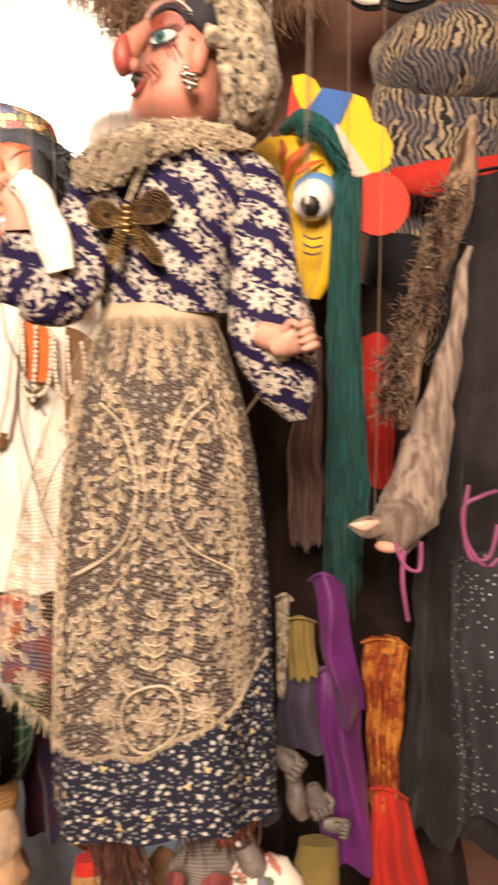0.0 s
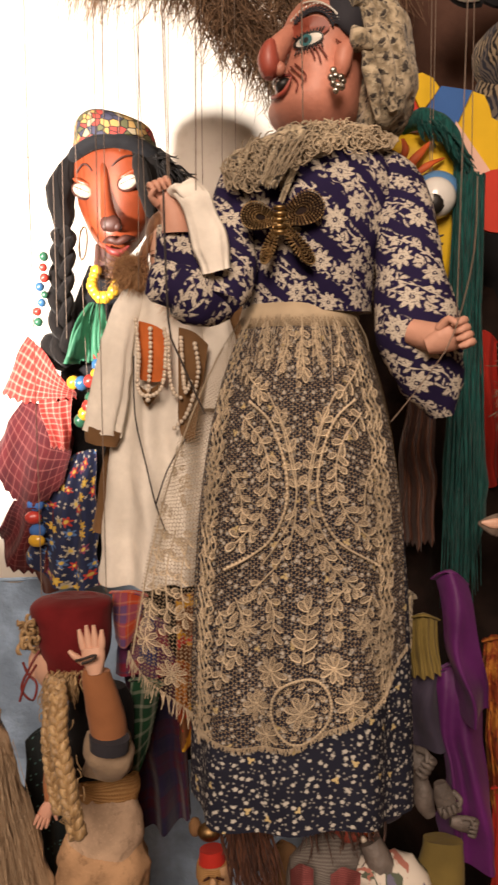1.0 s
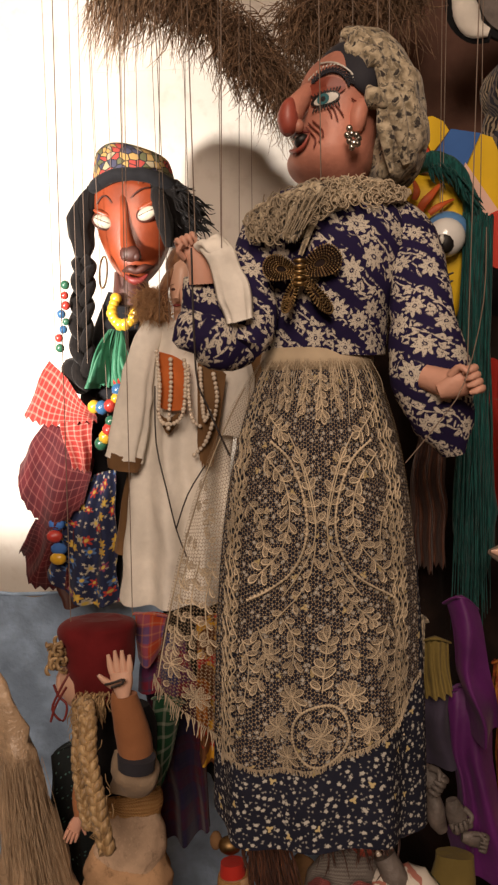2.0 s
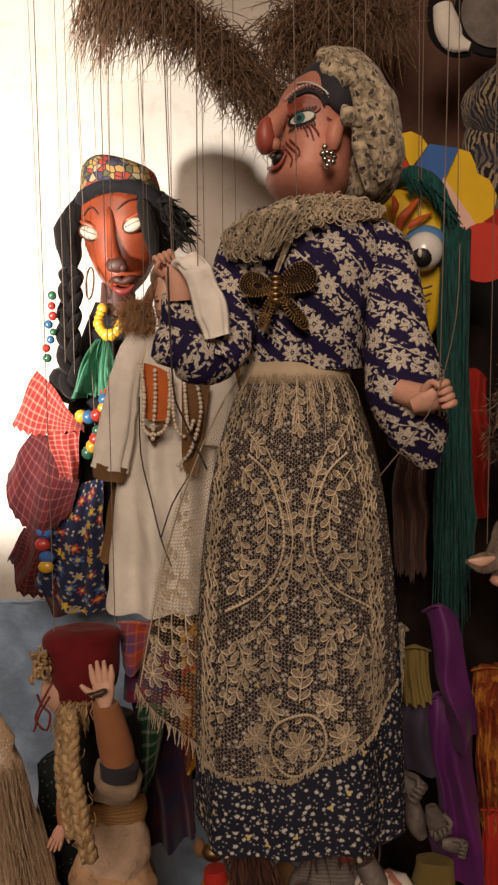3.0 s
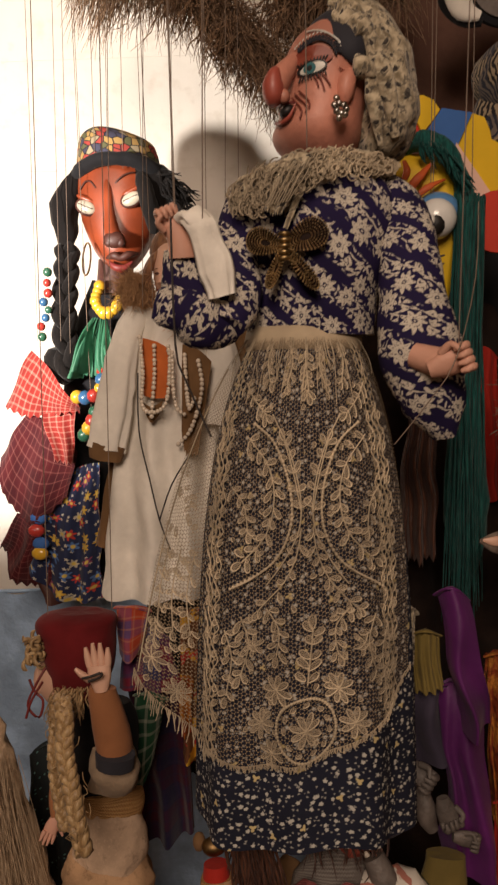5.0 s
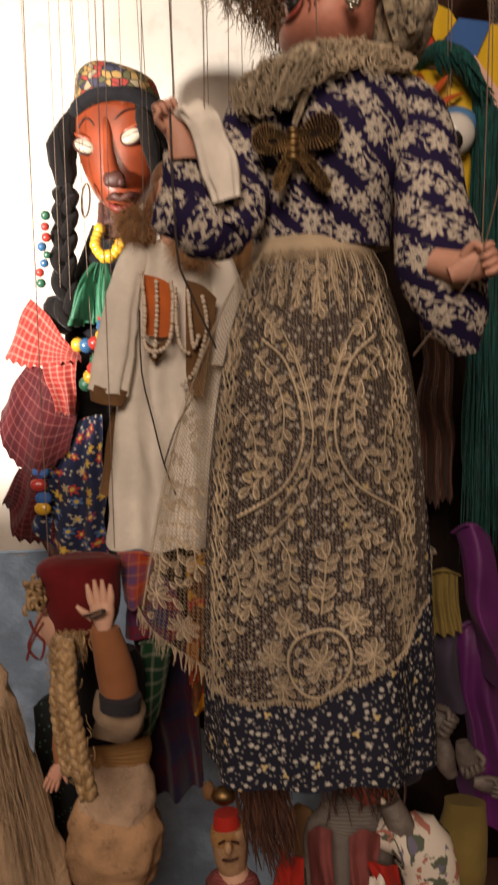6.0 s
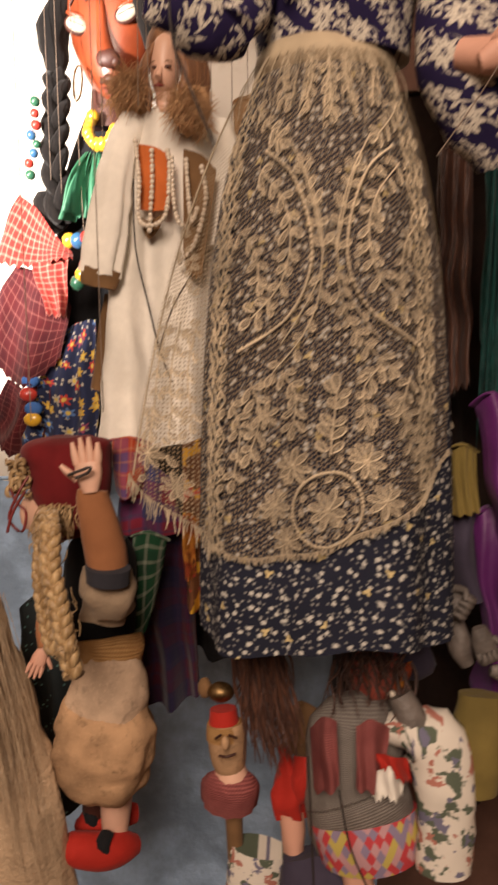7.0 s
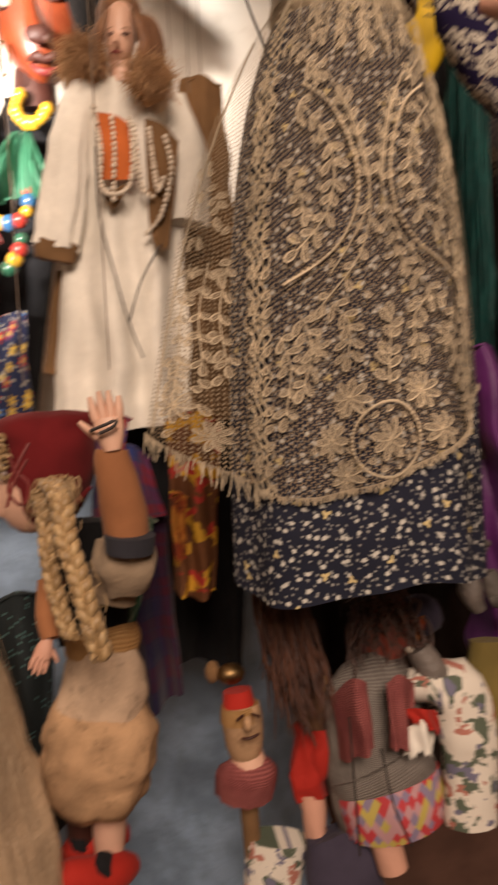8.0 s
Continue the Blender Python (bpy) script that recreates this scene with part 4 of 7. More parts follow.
    # open mouth, lips and teeth
    s.blob((-0.0765, 0.514, 1.6106), (0.0062, 0.0065, 0.0046), M_BLACK, (0, -28, 0), n=18)
    s.tube([(-0.0846, 0.524, 1.6167), (-0.0812, 0.514, 1.6158), (-0.0767, 0.509, 1.6153), (-0.0711, 0.506, 1.6141)], (0.0010, 0.0014, 0.0012, 0.0005), M_LIPS, n=8)
    s.tube([(-0.0852, 0.526, 1.6074), (-0.0809, 0.514, 1.6031), (-0.0751, 0.508, 1.6053), (-0.0707, 0.506, 1.6136)], (0.0013, 0.0017, 0.0015, 0.0005), M_NOSE, n=8)
    for p in ((-0.0829, 0.513, 1.6122), (-0.0794, 0.511, 1.6127)):
        s.blob(p, (0.0012, 0.0012, 0.0018), M_EYEWHITE, n=8)
    # painted eye, lid, brow and wrinkles
    spot((-0.0582, 0.505, 1.6459), 0.0140, 0.0072, M_LIDRED, 0.0020, -6)
    spot((-0.0591, 0.505, 1.6373), 0.0108, 0.0052, M_BLACK, 0.0023, 5)
    spot((-0.0586, 0.505, 1.6369), 0.0090, 0.0038, M_EYEWHITE, 0.0026, 8)
    spot((-0.0608, 0.505, 1.6369), 0.0044, 0.0040, M_TEAL, 0.0029)
    spot((-0.0608, 0.505, 1.6369), 0.0018, 0.0020, M_BLACK, 0.0032)
    a, b = (-0.0671, 0.505, 1.6355), (-0.0502, 0.505, 1.6378)
    for k in range(10):
        p = V(a).lerp(V(b), k / 9)
        lash = V((0.0003 * (k - 4.5), 0, 0))
        stroke([p + V((0, 0, -0.0034)), p + lash + V((0, 0, -0.0070))], 0.00055, M_BLACK)
        stroke([p + V((0, 0, 0.0036)), p + lash * 1.6 + V((0, 0, 0.0068))], 0.00050, M_BLACK)
    brow = smooth_path([(-0.0687, 0.505, 1.6516), (-0.0619, 0.505, 1.6558), (-0.0539, 0.505, 1.6572), (-0.0459, 0.505, 1.6536), (-0.0408, 0.505, 1.6457)], 4)
    for k, p in enumerate(brow[:-1]):
        q = V(brow[k + 1]) - V(p)
        up = V((-q.z, 0, q.x)).normalized()
        stroke([V(p), V(p) + q * 1.3 + up * 0.0026], 0.0007, M_BAND)
        stroke([V(p), V(p) + q * 1.3 - up * 0.0018], 0.0007, M_BAND)
        stroke([V(p) + up * 0.0042, V(p) + q * 0.7 + up * 0.0052], 0.00050, M_EYEWHITE)
    stroke([(-0.0623, 0.512, 1.6654), (-0.0521, 0.508, 1.6629), (-0.0416, 0.506, 1.6559), (-0.0348, 0.508, 1.6483), (-0.0304, 0.51, 1.6415)], 0.0007, M_EYEWHITE)
    for q in ([(-0.0548, 0.505, 1.6318), (-0.0523, 0.505, 1.6272), (-0.0502, 0.505, 1.6205)], [(-0.0523, 0.505, 1.6325), (-0.0489, 0.505, 1.6283), (-0.0460, 0.505, 1.6237)], [(-0.0574, 0.505, 1.6311), (-0.0557, 0.505, 1.6273), (-0.0545, 0.505, 1.6231)],
              [(-0.0715, 0.505, 1.6220), (-0.0668, 0.505, 1.6161), (-0.0630, 0.505, 1.6110), (-0.0639, 0.505, 1.6061)], [(-0.0685, 0.505, 1.6228), (-0.0638, 0.505, 1.6177), (-0.0609, 0.505, 1.6134), (-0.0613, 0.505, 1.6093)], [(-0.0732, 0.505, 1.6196), (-0.0685, 0.505, 1.6128), (-0.0664, 0.505, 1.6078), (-0.0678, 0.505, 1.6028)],
              [(-0.0791, 0.505, 1.6256), (-0.0766, 0.505, 1.6222), (-0.0758, 0.505, 1.6180)], [(-0.0400, 0.505, 1.6362), (-0.0367, 0.505, 1.6345), (-0.0333, 0.505, 1.6348)]):
        stroke(q, 0.0006, M_WRINKLE)
    # ear drop of clustered beads
    for p in ((-0.0421, 0.497, 1.6126), (-0.0439, 0.494, 1.6068), (-0.0407, 0.492, 1.6068), (-0.0373, 0.494, 1.6066), (-0.0355, 0.496, 1.6047), (-0.0423, 0.493, 1.6023), (-0.0390, 0.493, 1.6006), (-0.0405, 0.495, 1.5985), (-0.0363, 0.496, 1.6011)):
        s.blob(p, 0.0026, M_SILVER, n=10)
    # headband and lace head scarf
    s.tube([(-0.0608, 0.54, 1.6790), (-0.0565, 0.53, 1.6775), (-0.0471, 0.518, 1.6736), (-0.0373, 0.508, 1.6599), (-0.0286, 0.506, 1.6493), (-0.0229, 0.514, 1.6445), (-0.0200, 0.535, 1.6444)], (0.0035, 0.0080, 0.0120, 0.0112, 0.0092, 0.0065, 0.0030), M_BAND, n=18, flat=0.4, ref=(0.6, 0, 0.8))
    s.loft([(-0.0413, -0.0239, 1.7075, 0.556, 0.0100), (-0.0441, -0.0102, 1.7015, 0.556, 0.0220), (-0.0404, -0.0002, 1.6924, 0.556, 0.0320), (-0.0331, 0.0071, 1.6810, 0.556, 0.0380), (-0.0230, 0.0136, 1.6674, 0.556, 0.0410), (-0.0184, 0.0191, 1.6516, 0.556, 0.0430), (-0.0212, 0.0229, 1.6359, 0.556, 0.0440), (-0.0230, 0.0248, 1.6201, 0.556, 0.0440), (-0.0240, 0.0230, 1.6066, 0.556, 0.0410), (-0.0249, 0.0167, 1.5954, 0.556, 0.0360), (-0.0259, 0.0075, 1.5864, 0.556, 0.0260), (-0.0240, -0.0031, 1.5820, 0.556, 0.0120)], M_SCARF, n=64, steps=5, rough=0.0035, freq=75)
    # folds that run back over the scarf, and its gathered knots
    for pts, r in (([(-0.0368, 0.527, 1.6865), (-0.0224, 0.515, 1.6805), (-0.0096, 0.515, 1.6635), (0.0012, 0.52, 1.6443), (0.0112, 0.53, 1.6222)], 0.0055), ([(-0.0310, 0.515, 1.6717), (-0.0205, 0.507, 1.6605), (-0.0114, 0.505, 1.6390), (-0.0037, 0.51, 1.6158), (0.0031, 0.52, 1.5936)], 0.0060), ([(-0.0218, 0.512, 1.6462), (-0.0179, 0.508, 1.6280), (-0.0136, 0.508, 1.6072), (-0.0092, 0.518, 1.5870)], 0.0050)):
        s.tube(pts, [r * 0.5] + [r] * (len(pts) - 2) + [r * 0.5], M_SCARF, n=14, steps=8, rough=0.0025, flat=0.6)
    for p, w in (((-0.0338, 0.51, 1.6737), 0.013), ((-0.0248, 0.506, 1.6651), 0.010), ((-0.0206, 0.506, 1.6372), 0.011), ((-0.0353, 0.53, 1.6920), 0.010)):
        s.blob(p, (w, 0.0060, w * 0.85), M_SCARF, (0, 35, 0), n=28, rough=0.0045, freq=110)
    # gathered lace collar: scalloped rows of looped thread and a jabot
    neck = [(-0.1132, 0.492, 1.5475), (-0.0949, 0.486, 1.5580), (-0.0752, 0.482, 1.5637), (-0.0534, 0.485, 1.5696), (-0.0280, 0.497, 1.5733), (-0.0009, 0.515, 1.5703)]
    foot = [(-0.1109, 0.484, 1.5334), (-0.0937, 0.476, 1.5347), (-0.0788, 0.472, 1.5407), (-0.0504, 0.476, 1.5544), (-0.0259, 0.49, 1.5604), (-0.0035, 0.51, 1.5665)]
    for k in range(3):
        s.drape([V(p) + V((0, 0.004 - 0.003 * k, 0.003 - 0.003 * k)) for p in neck], [V(p).lerp(V(q), 0.55 + 0.2 * k) for p, q in zip(neck, foot)], M_SCARF, nu=110, nv=8, folds=12 + 3 * k, amp=0.0038, ragged=0.003, phase=2.0 * k, belly=0.003)
    hi, lo = smooth_path(neck, 16), smooth_path(foot, 16)
    s.tube([V(p).lerp(V(q), 0.35) + V((0, 0.004, 0)) for p, q in zip(neck, foot)], (0.009, 0.012, 0.013, 0.011, 0.010, 0.007), M_SCARF, n=18, ref=(0, 0, 1), flat=0.55, rough=0.006)
    for k in range(460):
        q = random.randrange(len(hi))
        a = V(hi[q]).lerp(V(lo[q]), random.uniform(-0.2, 1.1)) + V((random.uniform(-1, 1) * 0.004, random.uniform(-0.008, 0.0), 0))
        w, spin, lean = random.uniform(0.0015, 0.0042), random.uniform(0, 6.28), random.uniform(-0.8, 0.8)
        curl = [a + V((w * math.cos(spin + i), w * 0.6 * math.sin(lean + i), 1.2 * w * math.sin(spin + i) - 0.0006 * i)) for i in range(6)]
        s.thread(curl, random.uniform(0.0004, 0.0007), M_THREAD, n=4, steps=2)
    s.drape([(-0.0788, 0.478, 1.5668), (-0.0677, 0.474, 1.5682), (-0.0584, 0.474, 1.5652)], [(-0.0925, 0.468, 1.5307), (-0.0827, 0.464, 1.5265), (-0.0755, 0.466, 1.5338)], M_SCARF, nu=24, nv=12, folds=3, amp=0.004, ragged=0.003)
    for k in range(9):
        a, b = V((-0.0769, 0.468, 1.5602)).lerp(V((-0.0601, 0.466, 1.5600)), k / 8), V((-0.0912, 0.46, 1.5298)).lerp(V((-0.0761, 0.46, 1.5326)), k / 8)
        s.thread([a, a.lerp(b, 0.4) + V((0.001 * (-1) ** k, -0.001, 0)), a.lerp(b, 0.75), b], 0.0004, M_THREAD, n=4, steps=4)
    s.drape([(-0.0711, 0.474, 1.5417), (-0.0650, 0.474, 1.5432)], [(-0.0797, 0.468, 1.5177), (-0.0764, 0.468, 1.5168)], M_SCARF, nu=10, nv=10, folds=1, amp=0.002)
    # beaded butterfly brooch
    c = V((-0.0789, 0.466, 1.5047))
    for ang, long, wide in ((24, 0.031, 0.026), (168, 0.026, 0.022), (-52, 0.036, 0.012), (-112, 0.030, 0.010)):
        ca, sa = math.cos(radians(ang)), math.sin(radians(ang))
        loop = []
        for ring in (1.0, 0.86, 0.72, 0.58, 0.44, 0.30):
            count = int(12 + 28 * ring)
            for k in range(count):
                q = 6.283 * k / count
                along = long * (0.5 - 0.5 * math.cos(q) * ring)
                side = wide * 0.5 * math.sin(q) * ring * (0.45 + 0.6 * along / long)
                p = c + V((ca * along - sa * side, 0.002 - 0.003 * ring, sa * along + ca * side))
                s.blob(p, 0.00085 if ring == 1.0 else 0.00065, M_GOLD if ring == 1.0 or k % 3 == 0 else M_BRONZE, n=5)
                if ring == 1.0:
                    loop.append(p + V((0, 0.003, 0)))
        s.board(loop, M_DARKBROWN, 0.002)
    for k in range(5):
        s.blob(c + V((0.0, -0.001, 0.008 - 0.004 * k)), (0.0050, 0.0035, 0.0020), M_GOLD, n=8)
    return s.finish("marionette", "old woman marionette in navy floral blouse and cream lace apron")


old_woman()


# ---- the dark-haired puppet in red gingham ----
def gypsy():
    s = Shape()
    # torso and skirts
    s.tube([(-0.307, 0.92, 1.552), (-0.323, 0.93, 1.476), (-0.345, 0.94, 1.38), (-0.365, 0.94, 1.266), (-0.388, 0.95, 1.139)], (0.0314, 0.0486, 0.047, 0.047, 0.0486), M_BLACKCLOTH, n=18, flat=0.5)
    s.tube([(-0.303, 0.91, 1.581), (-0.304, 0.91, 1.536)], (0.0228, 0.0258), M_DKBROWN, n=14)
    # head: level slices of a long carved face, a ridge of a nose with a dark tip
    face_rows = [(-0.3433, -0.2522, 1.7013, 0.9, 0.0300), (-0.3460, -0.2509, 1.6889, 0.9, 0.0340), (-0.3480, -0.2467, 1.6720, 0.9, 0.0360), (-0.3464, -0.2450, 1.6484, 0.9, 0.0370), (-0.3417, -0.2462, 1.6261, 0.9, 0.0370), (-0.3346, -0.2511, 1.6076, 0.9, 0.0360), (-0.3258, -0.2607, 1.5890, 0.9, 0.0320), (-0.3154, -0.2717, 1.5756, 0.9, 0.0260), (-0.3057, -0.2827, 1.5659, 0.9, 0.0180), (-0.2989, -0.2905, 1.5606, 0.9, 0.0080)]
    s.loft(face_rows, M_BROWNFACE, n=40, steps=4)
    s.tube([(-0.3033, 0.874, 1.6820), (-0.2998, 0.864, 1.6580), (-0.2979, 0.86, 1.6323), (-0.2948, 0.857, 1.6103), (-0.2910, 0.855, 1.5971)], (0.0050, 0.0050, 0.0062, 0.0090, 0.0110), M_BROWNFACE, n=16, steps=5)
    s.blob((-0.2900, 0.851, 1.5957), (0.0135, 0.0075, 0.0105), M_DKBROWN, (0, 4, 0), n=20)
    s.blob((-0.2963, 0.85, 1.5921), (0.0060, 0.0050, 0.0060), M_DKBROWN, n=12)
    s.blob((-0.2818, 0.85, 1.5918), (0.0060, 0.0050, 0.0060), M_DKBROWN, n=12)
    for p, tilt in (((-0.3297, 0.874, 1.6418), 24), ((-0.2709, 0.868, 1.6490), -26)):
        s.blob(p, (0.0155, 0.0060, 0.0115), M_BROWNFACE, (0, tilt, 0), n=20)
        s.blob(V(p) + V((0, -0.003, -0.001)), (0.0150, 0.0052, 0.0108), M_DKBROWN, (0, tilt, 0), n=20)
        s.blob(V(p) + V((0.0005, -0.0052, -0.0015)), (0.0128, 0.0044, 0.0082), M_EYECREAM, (0, tilt, 0), n=20)
        s.blob(V(p) + V((0.0005, -0.0030, 0.0085)), (0.0140, 0.0050, 0.0040), M_BROWNFACE, (0, tilt, 0), n=16)
        lean = math.sin(radians(tilt))
        s.thread([V(p) + V((0.010 * k, -0.0094, -0.010 * k * lean - 0.0012)) for k in (-0.9, 0, 0.9)], 0.0006, M_GREYWOOD)
    s.thread([(-0.3386, 0.876, 1.6641), (-0.3299, 0.87, 1.6717), (-0.3224, 0.867, 1.6707), (-0.3157, 0.866, 1.6625)], 0.0012, M_DKBROWN)
    s.thread([(-0.2943, 0.866, 1.6633), (-0.2855, 0.864, 1.6725), (-0.2763, 0.866, 1.6791), (-0.2684, 0.87, 1.6814)], 0.0012, M_DKBROWN)
    s.tube([(-0.3045, 0.868, 1.5768), (-0.2932, 0.862, 1.5785), (-0.2852, 0.862, 1.5754), (-0.2753, 0.864, 1.5798), (-0.2652, 0.872, 1.5824)], (0.0015, 0.0052, 0.0042, 0.0050, 0.0015), M_DKBROWN, n=12, ref=(0, 0, 1))
    s.tube([(-0.3016, 0.868, 1.5724), (-0.2917, 0.866, 1.5647), (-0.2810, 0.868, 1.5648), (-0.2724, 0.87, 1.5721)], (0.0015, 0.0042, 0.0040, 0.0012), M_LIPS, n=12, ref=(0, 0, 1))
    # cap: a printed crown that is highest in front, over a thick dark roll
    s.loft([(-0.3483, -0.2382, 1.6901, 0.905, 0.0400), (-0.3494, -0.2418, 1.7026, 0.905, 0.0440), (-0.3483, -0.2453, 1.7159, 0.905, 0.0440), (-0.3464, -0.2511, 1.7262, 0.905, 0.0420), (-0.3431, -0.2691, 1.7352, 0.905, 0.0360), (-0.3360, -0.2887, 1.7413, 0.905, 0.0280), (-0.3298, -0.3023, 1.7450, 0.905, 0.0160)], M_HATPRINT, n=36, steps=4)
    s.tube([(-0.3500, 0.895, 1.6838), (-0.3358, 0.874, 1.6893), (-0.3144, 0.862, 1.6946), (-0.2928, 0.858, 1.6956), (-0.2687, 0.86, 1.6934), (-0.2492, 0.87, 1.6873), (-0.2340, 0.89, 1.6808)], (0.0060, 0.0085, 0.0085, 0.0080, 0.0085, 0.0090, 0.0070), M_BLACKCLOTH, n=14, ref=(0, 0, 1), rough=0.002)
    # hair: a puff over each ear, a long braid, a flick of loose ends
    s.tube([(-0.3468, 0.895, 1.6888), (-0.3581, 0.895, 1.6671), (-0.3674, 0.9, 1.6427), (-0.3659, 0.9, 1.6166), (-0.3635, 0.9, 1.5942)], (0.0100, 0.0160, 0.0185, 0.0150, 0.0080), M_BLACKHAIR, n=20, rough=0.004)
    s.plait([(-0.3620, 0.893, 1.5967), (-0.3624, 0.89, 1.5739), (-0.3650, 0.89, 1.5405), (-0.3660, 0.885, 1.5064), (-0.3649, 0.885, 1.4690), (-0.3622, 0.885, 1.4313)], 0.0125, M_BLACKHAIR, 2.0)
    s.blob((-0.3760, 0.9, 1.4452), (0.026, 0.020, 0.026), M_BLACKHAIR, n=16, rough=0.006)
    s.tube([(-0.2657, 0.885, 1.6890), (-0.2495, 0.885, 1.6785), (-0.2379, 0.9, 1.6580), (-0.2379, 0.905, 1.6296), (-0.2413, 0.905, 1.6126)], (0.0110, 0.0200, 0.0270, 0.0200, 0.0070), M_BLACKHAIR, n=20, rough=0.004)
    s.tube([(-0.2592, 0.868, 1.6792), (-0.2530, 0.864, 1.6547), (-0.2471, 0.868, 1.6293), (-0.2455, 0.88, 1.6101)], (0.0075, 0.0110, 0.0100, 0.0050), M_BLACKHAIR, n=14, rough=0.003)
    s.tube([(-0.2409, 0.893, 1.6658), (-0.2215, 0.893, 1.6595), (-0.2070, 0.895, 1.6538), (-0.1968, 0.897, 1.6519)], (0.0170, 0.0150, 0.0080, 0.0012), M_BLACKHAIR, n=14, ref=(0, 0, 1), rough=0.003)
    s.locks([(-0.2411, 0.88, 1.6784), (-0.2222, 0.88, 1.6621), (-0.2175, 0.885, 1.6416)], (0.020, 0, -0.020), M_BLACKHAIR, 90, 0.0014, 0.010)
    # hoop, beads and necklaces
    s.thread([V((-0.3275, 0.86, 1.5745)) + V((0.0050 * math.cos(k * 0.5236), 0.006 * math.sin(k * 0.5236), 0.021 * math.sin(k * 0.5236))) for k in range(13)], 0.0012, M_BRONZE)
    s.beads([(-0.383, 0.875, 1.562), (-0.383, 0.872, 1.548), (-0.382, 0.872, 1.535), (-0.388, 0.872, 1.524), (-0.382, 0.872, 1.514), (-0.386, 0.872, 1.504), (-0.392, 0.872, 1.493), (-0.391, 0.872, 1.48)], 0.0056, [BEADS[1], BEADS[0], BEADS[0], BEADS[2], BEADS[1], BEADS[2], BEADS[0], BEADS[1]], n=10)
    s.beads([(-0.316, 0.875, 1.543), (-0.32, 0.868, 1.524), (-0.31, 0.862, 1.509), (-0.296, 0.86, 1.51), (-0.287, 0.862, 1.523)], 0.0075, BEADS[3], 11, n=10)
    s.beads([(-0.344, 0.86, 1.403), (-0.324, 0.855, 1.403), (-0.312, 0.855, 1.417), (-0.312, 0.86, 1.436)], 0.0085, [BEADS[3], BEADS[2], BEADS[0]], 6, n=10)
    s.beads([(-0.336, 0.86, 1.355), (-0.325, 0.855, 1.37), (-0.321, 0.855, 1.384)], 0.0085, [BEADS[1], BEADS[3], BEADS[0]], 4, n=10)
    # green ruffle
    for k in range(7):
        q = k / 6
        s.drape([V((-0.006 + 0.012 * q, 0, 0)) + V((-0.319, 0.875, 1.503)), V((-0.002 + 0.012 * q, -0.003, 0)) + V((-0.316, 0.872, 1.503))],
                [V((-0.030 + 0.056 * q, -0.010, 0.006 * math.sin(5 * q))) + V((-0.327, 0.868, 1.429)), V((-0.020 + 0.060 * q, 0.002, 0)) + V((-0.322, 0.868, 1.427))], M_GREEN, nu=8, nv=10, folds=1, amp=0.009, belly=0.012, phase=k)
    # gingham shawl in three tiers with pinked edges
    s.drape([(-0.416, 0.9, 1.466), (-0.391, 0.88, 1.444), (-0.366, 0.87, 1.418), (-0.347, 0.87, 1.395)], [(-0.461, 0.91, 1.389), (-0.419, 0.885, 1.378), (-0.378, 0.87, 1.38), (-0.343, 0.87, 1.384)], M_GINGHAM, nu=22, nv=14, folds=1.5, amp=0.008, ragged=0.005)
    s.drape([(-0.397, 0.88, 1.382), (-0.372, 0.875, 1.385), (-0.348, 0.87, 1.39)], [(-0.38, 0.88, 1.319), (-0.361, 0.87, 1.316), (-0.353, 0.87, 1.318)], M_GINGHAM, nu=14, nv=12, folds=2, amp=0.008, ragged=0.005, phase=1)
    s.drape([(-0.426, 0.905, 1.381), (-0.403, 0.895, 1.375), (-0.378, 0.89, 1.36), (-0.356, 0.89, 1.329)], [(-0.471, 0.92, 1.326), (-0.461, 0.91, 1.259), (-0.418, 0.9, 1.232), (-0.373, 0.89, 1.271)], M_PLAIDRED, nu=24, nv=16, folds=2, amp=0.009, ragged=0.005)
    s.drape([(-0.451, 0.925, 1.244), (-0.425, 0.92, 1.233), (-0.39, 0.915, 1.254)], [(-0.482, 0.94, 1.196), (-0.457, 0.93, 1.144), (-0.405, 0.925, 1.146)], M_PLAIDRED, nu=20, nv=12, folds=2, amp=0.012, ragged=0.006, phase=2)
    # printed skirt
    s.drape([(-0.377, 0.905, 1.304), (-0.351, 0.9, 1.312), (-0.327, 0.9, 1.316)], [(-0.434, 0.915, 1.165), (-0.383, 0.905, 1.124), (-0.331, 0.9, 1.13)], M_GYPSYPRINT, nu=30, nv=20, folds=3, amp=0.010)
    s.drape([(-0.427, 0.92, 1.164), (-0.406, 0.92, 1.172), (-0.386, 0.92, 1.156)], [(-0.417, 0.92, 1.118), (-0.404, 0.92, 1.114), (-0.384, 0.92, 1.119)], M_DKBROWN, nu=10, nv=8, folds=1, amp=0.006)
    for p, m in (((-0.411, 0.895, 1.242), M_CARDBLUE), ((-0.414, 0.893, 1.225), BEADS[0]), ((-0.41, 0.893, 1.194), BEADS[3]), ((-0.409, 0.895, 1.207), M_CARDBLUE)):
        s.blob(p, (0.012, 0.006, 0.009), m, n=10)
    return s.finish("marionette", "dark-haired marionette with braid, printed cap and red gingham shawl")


gypsy()


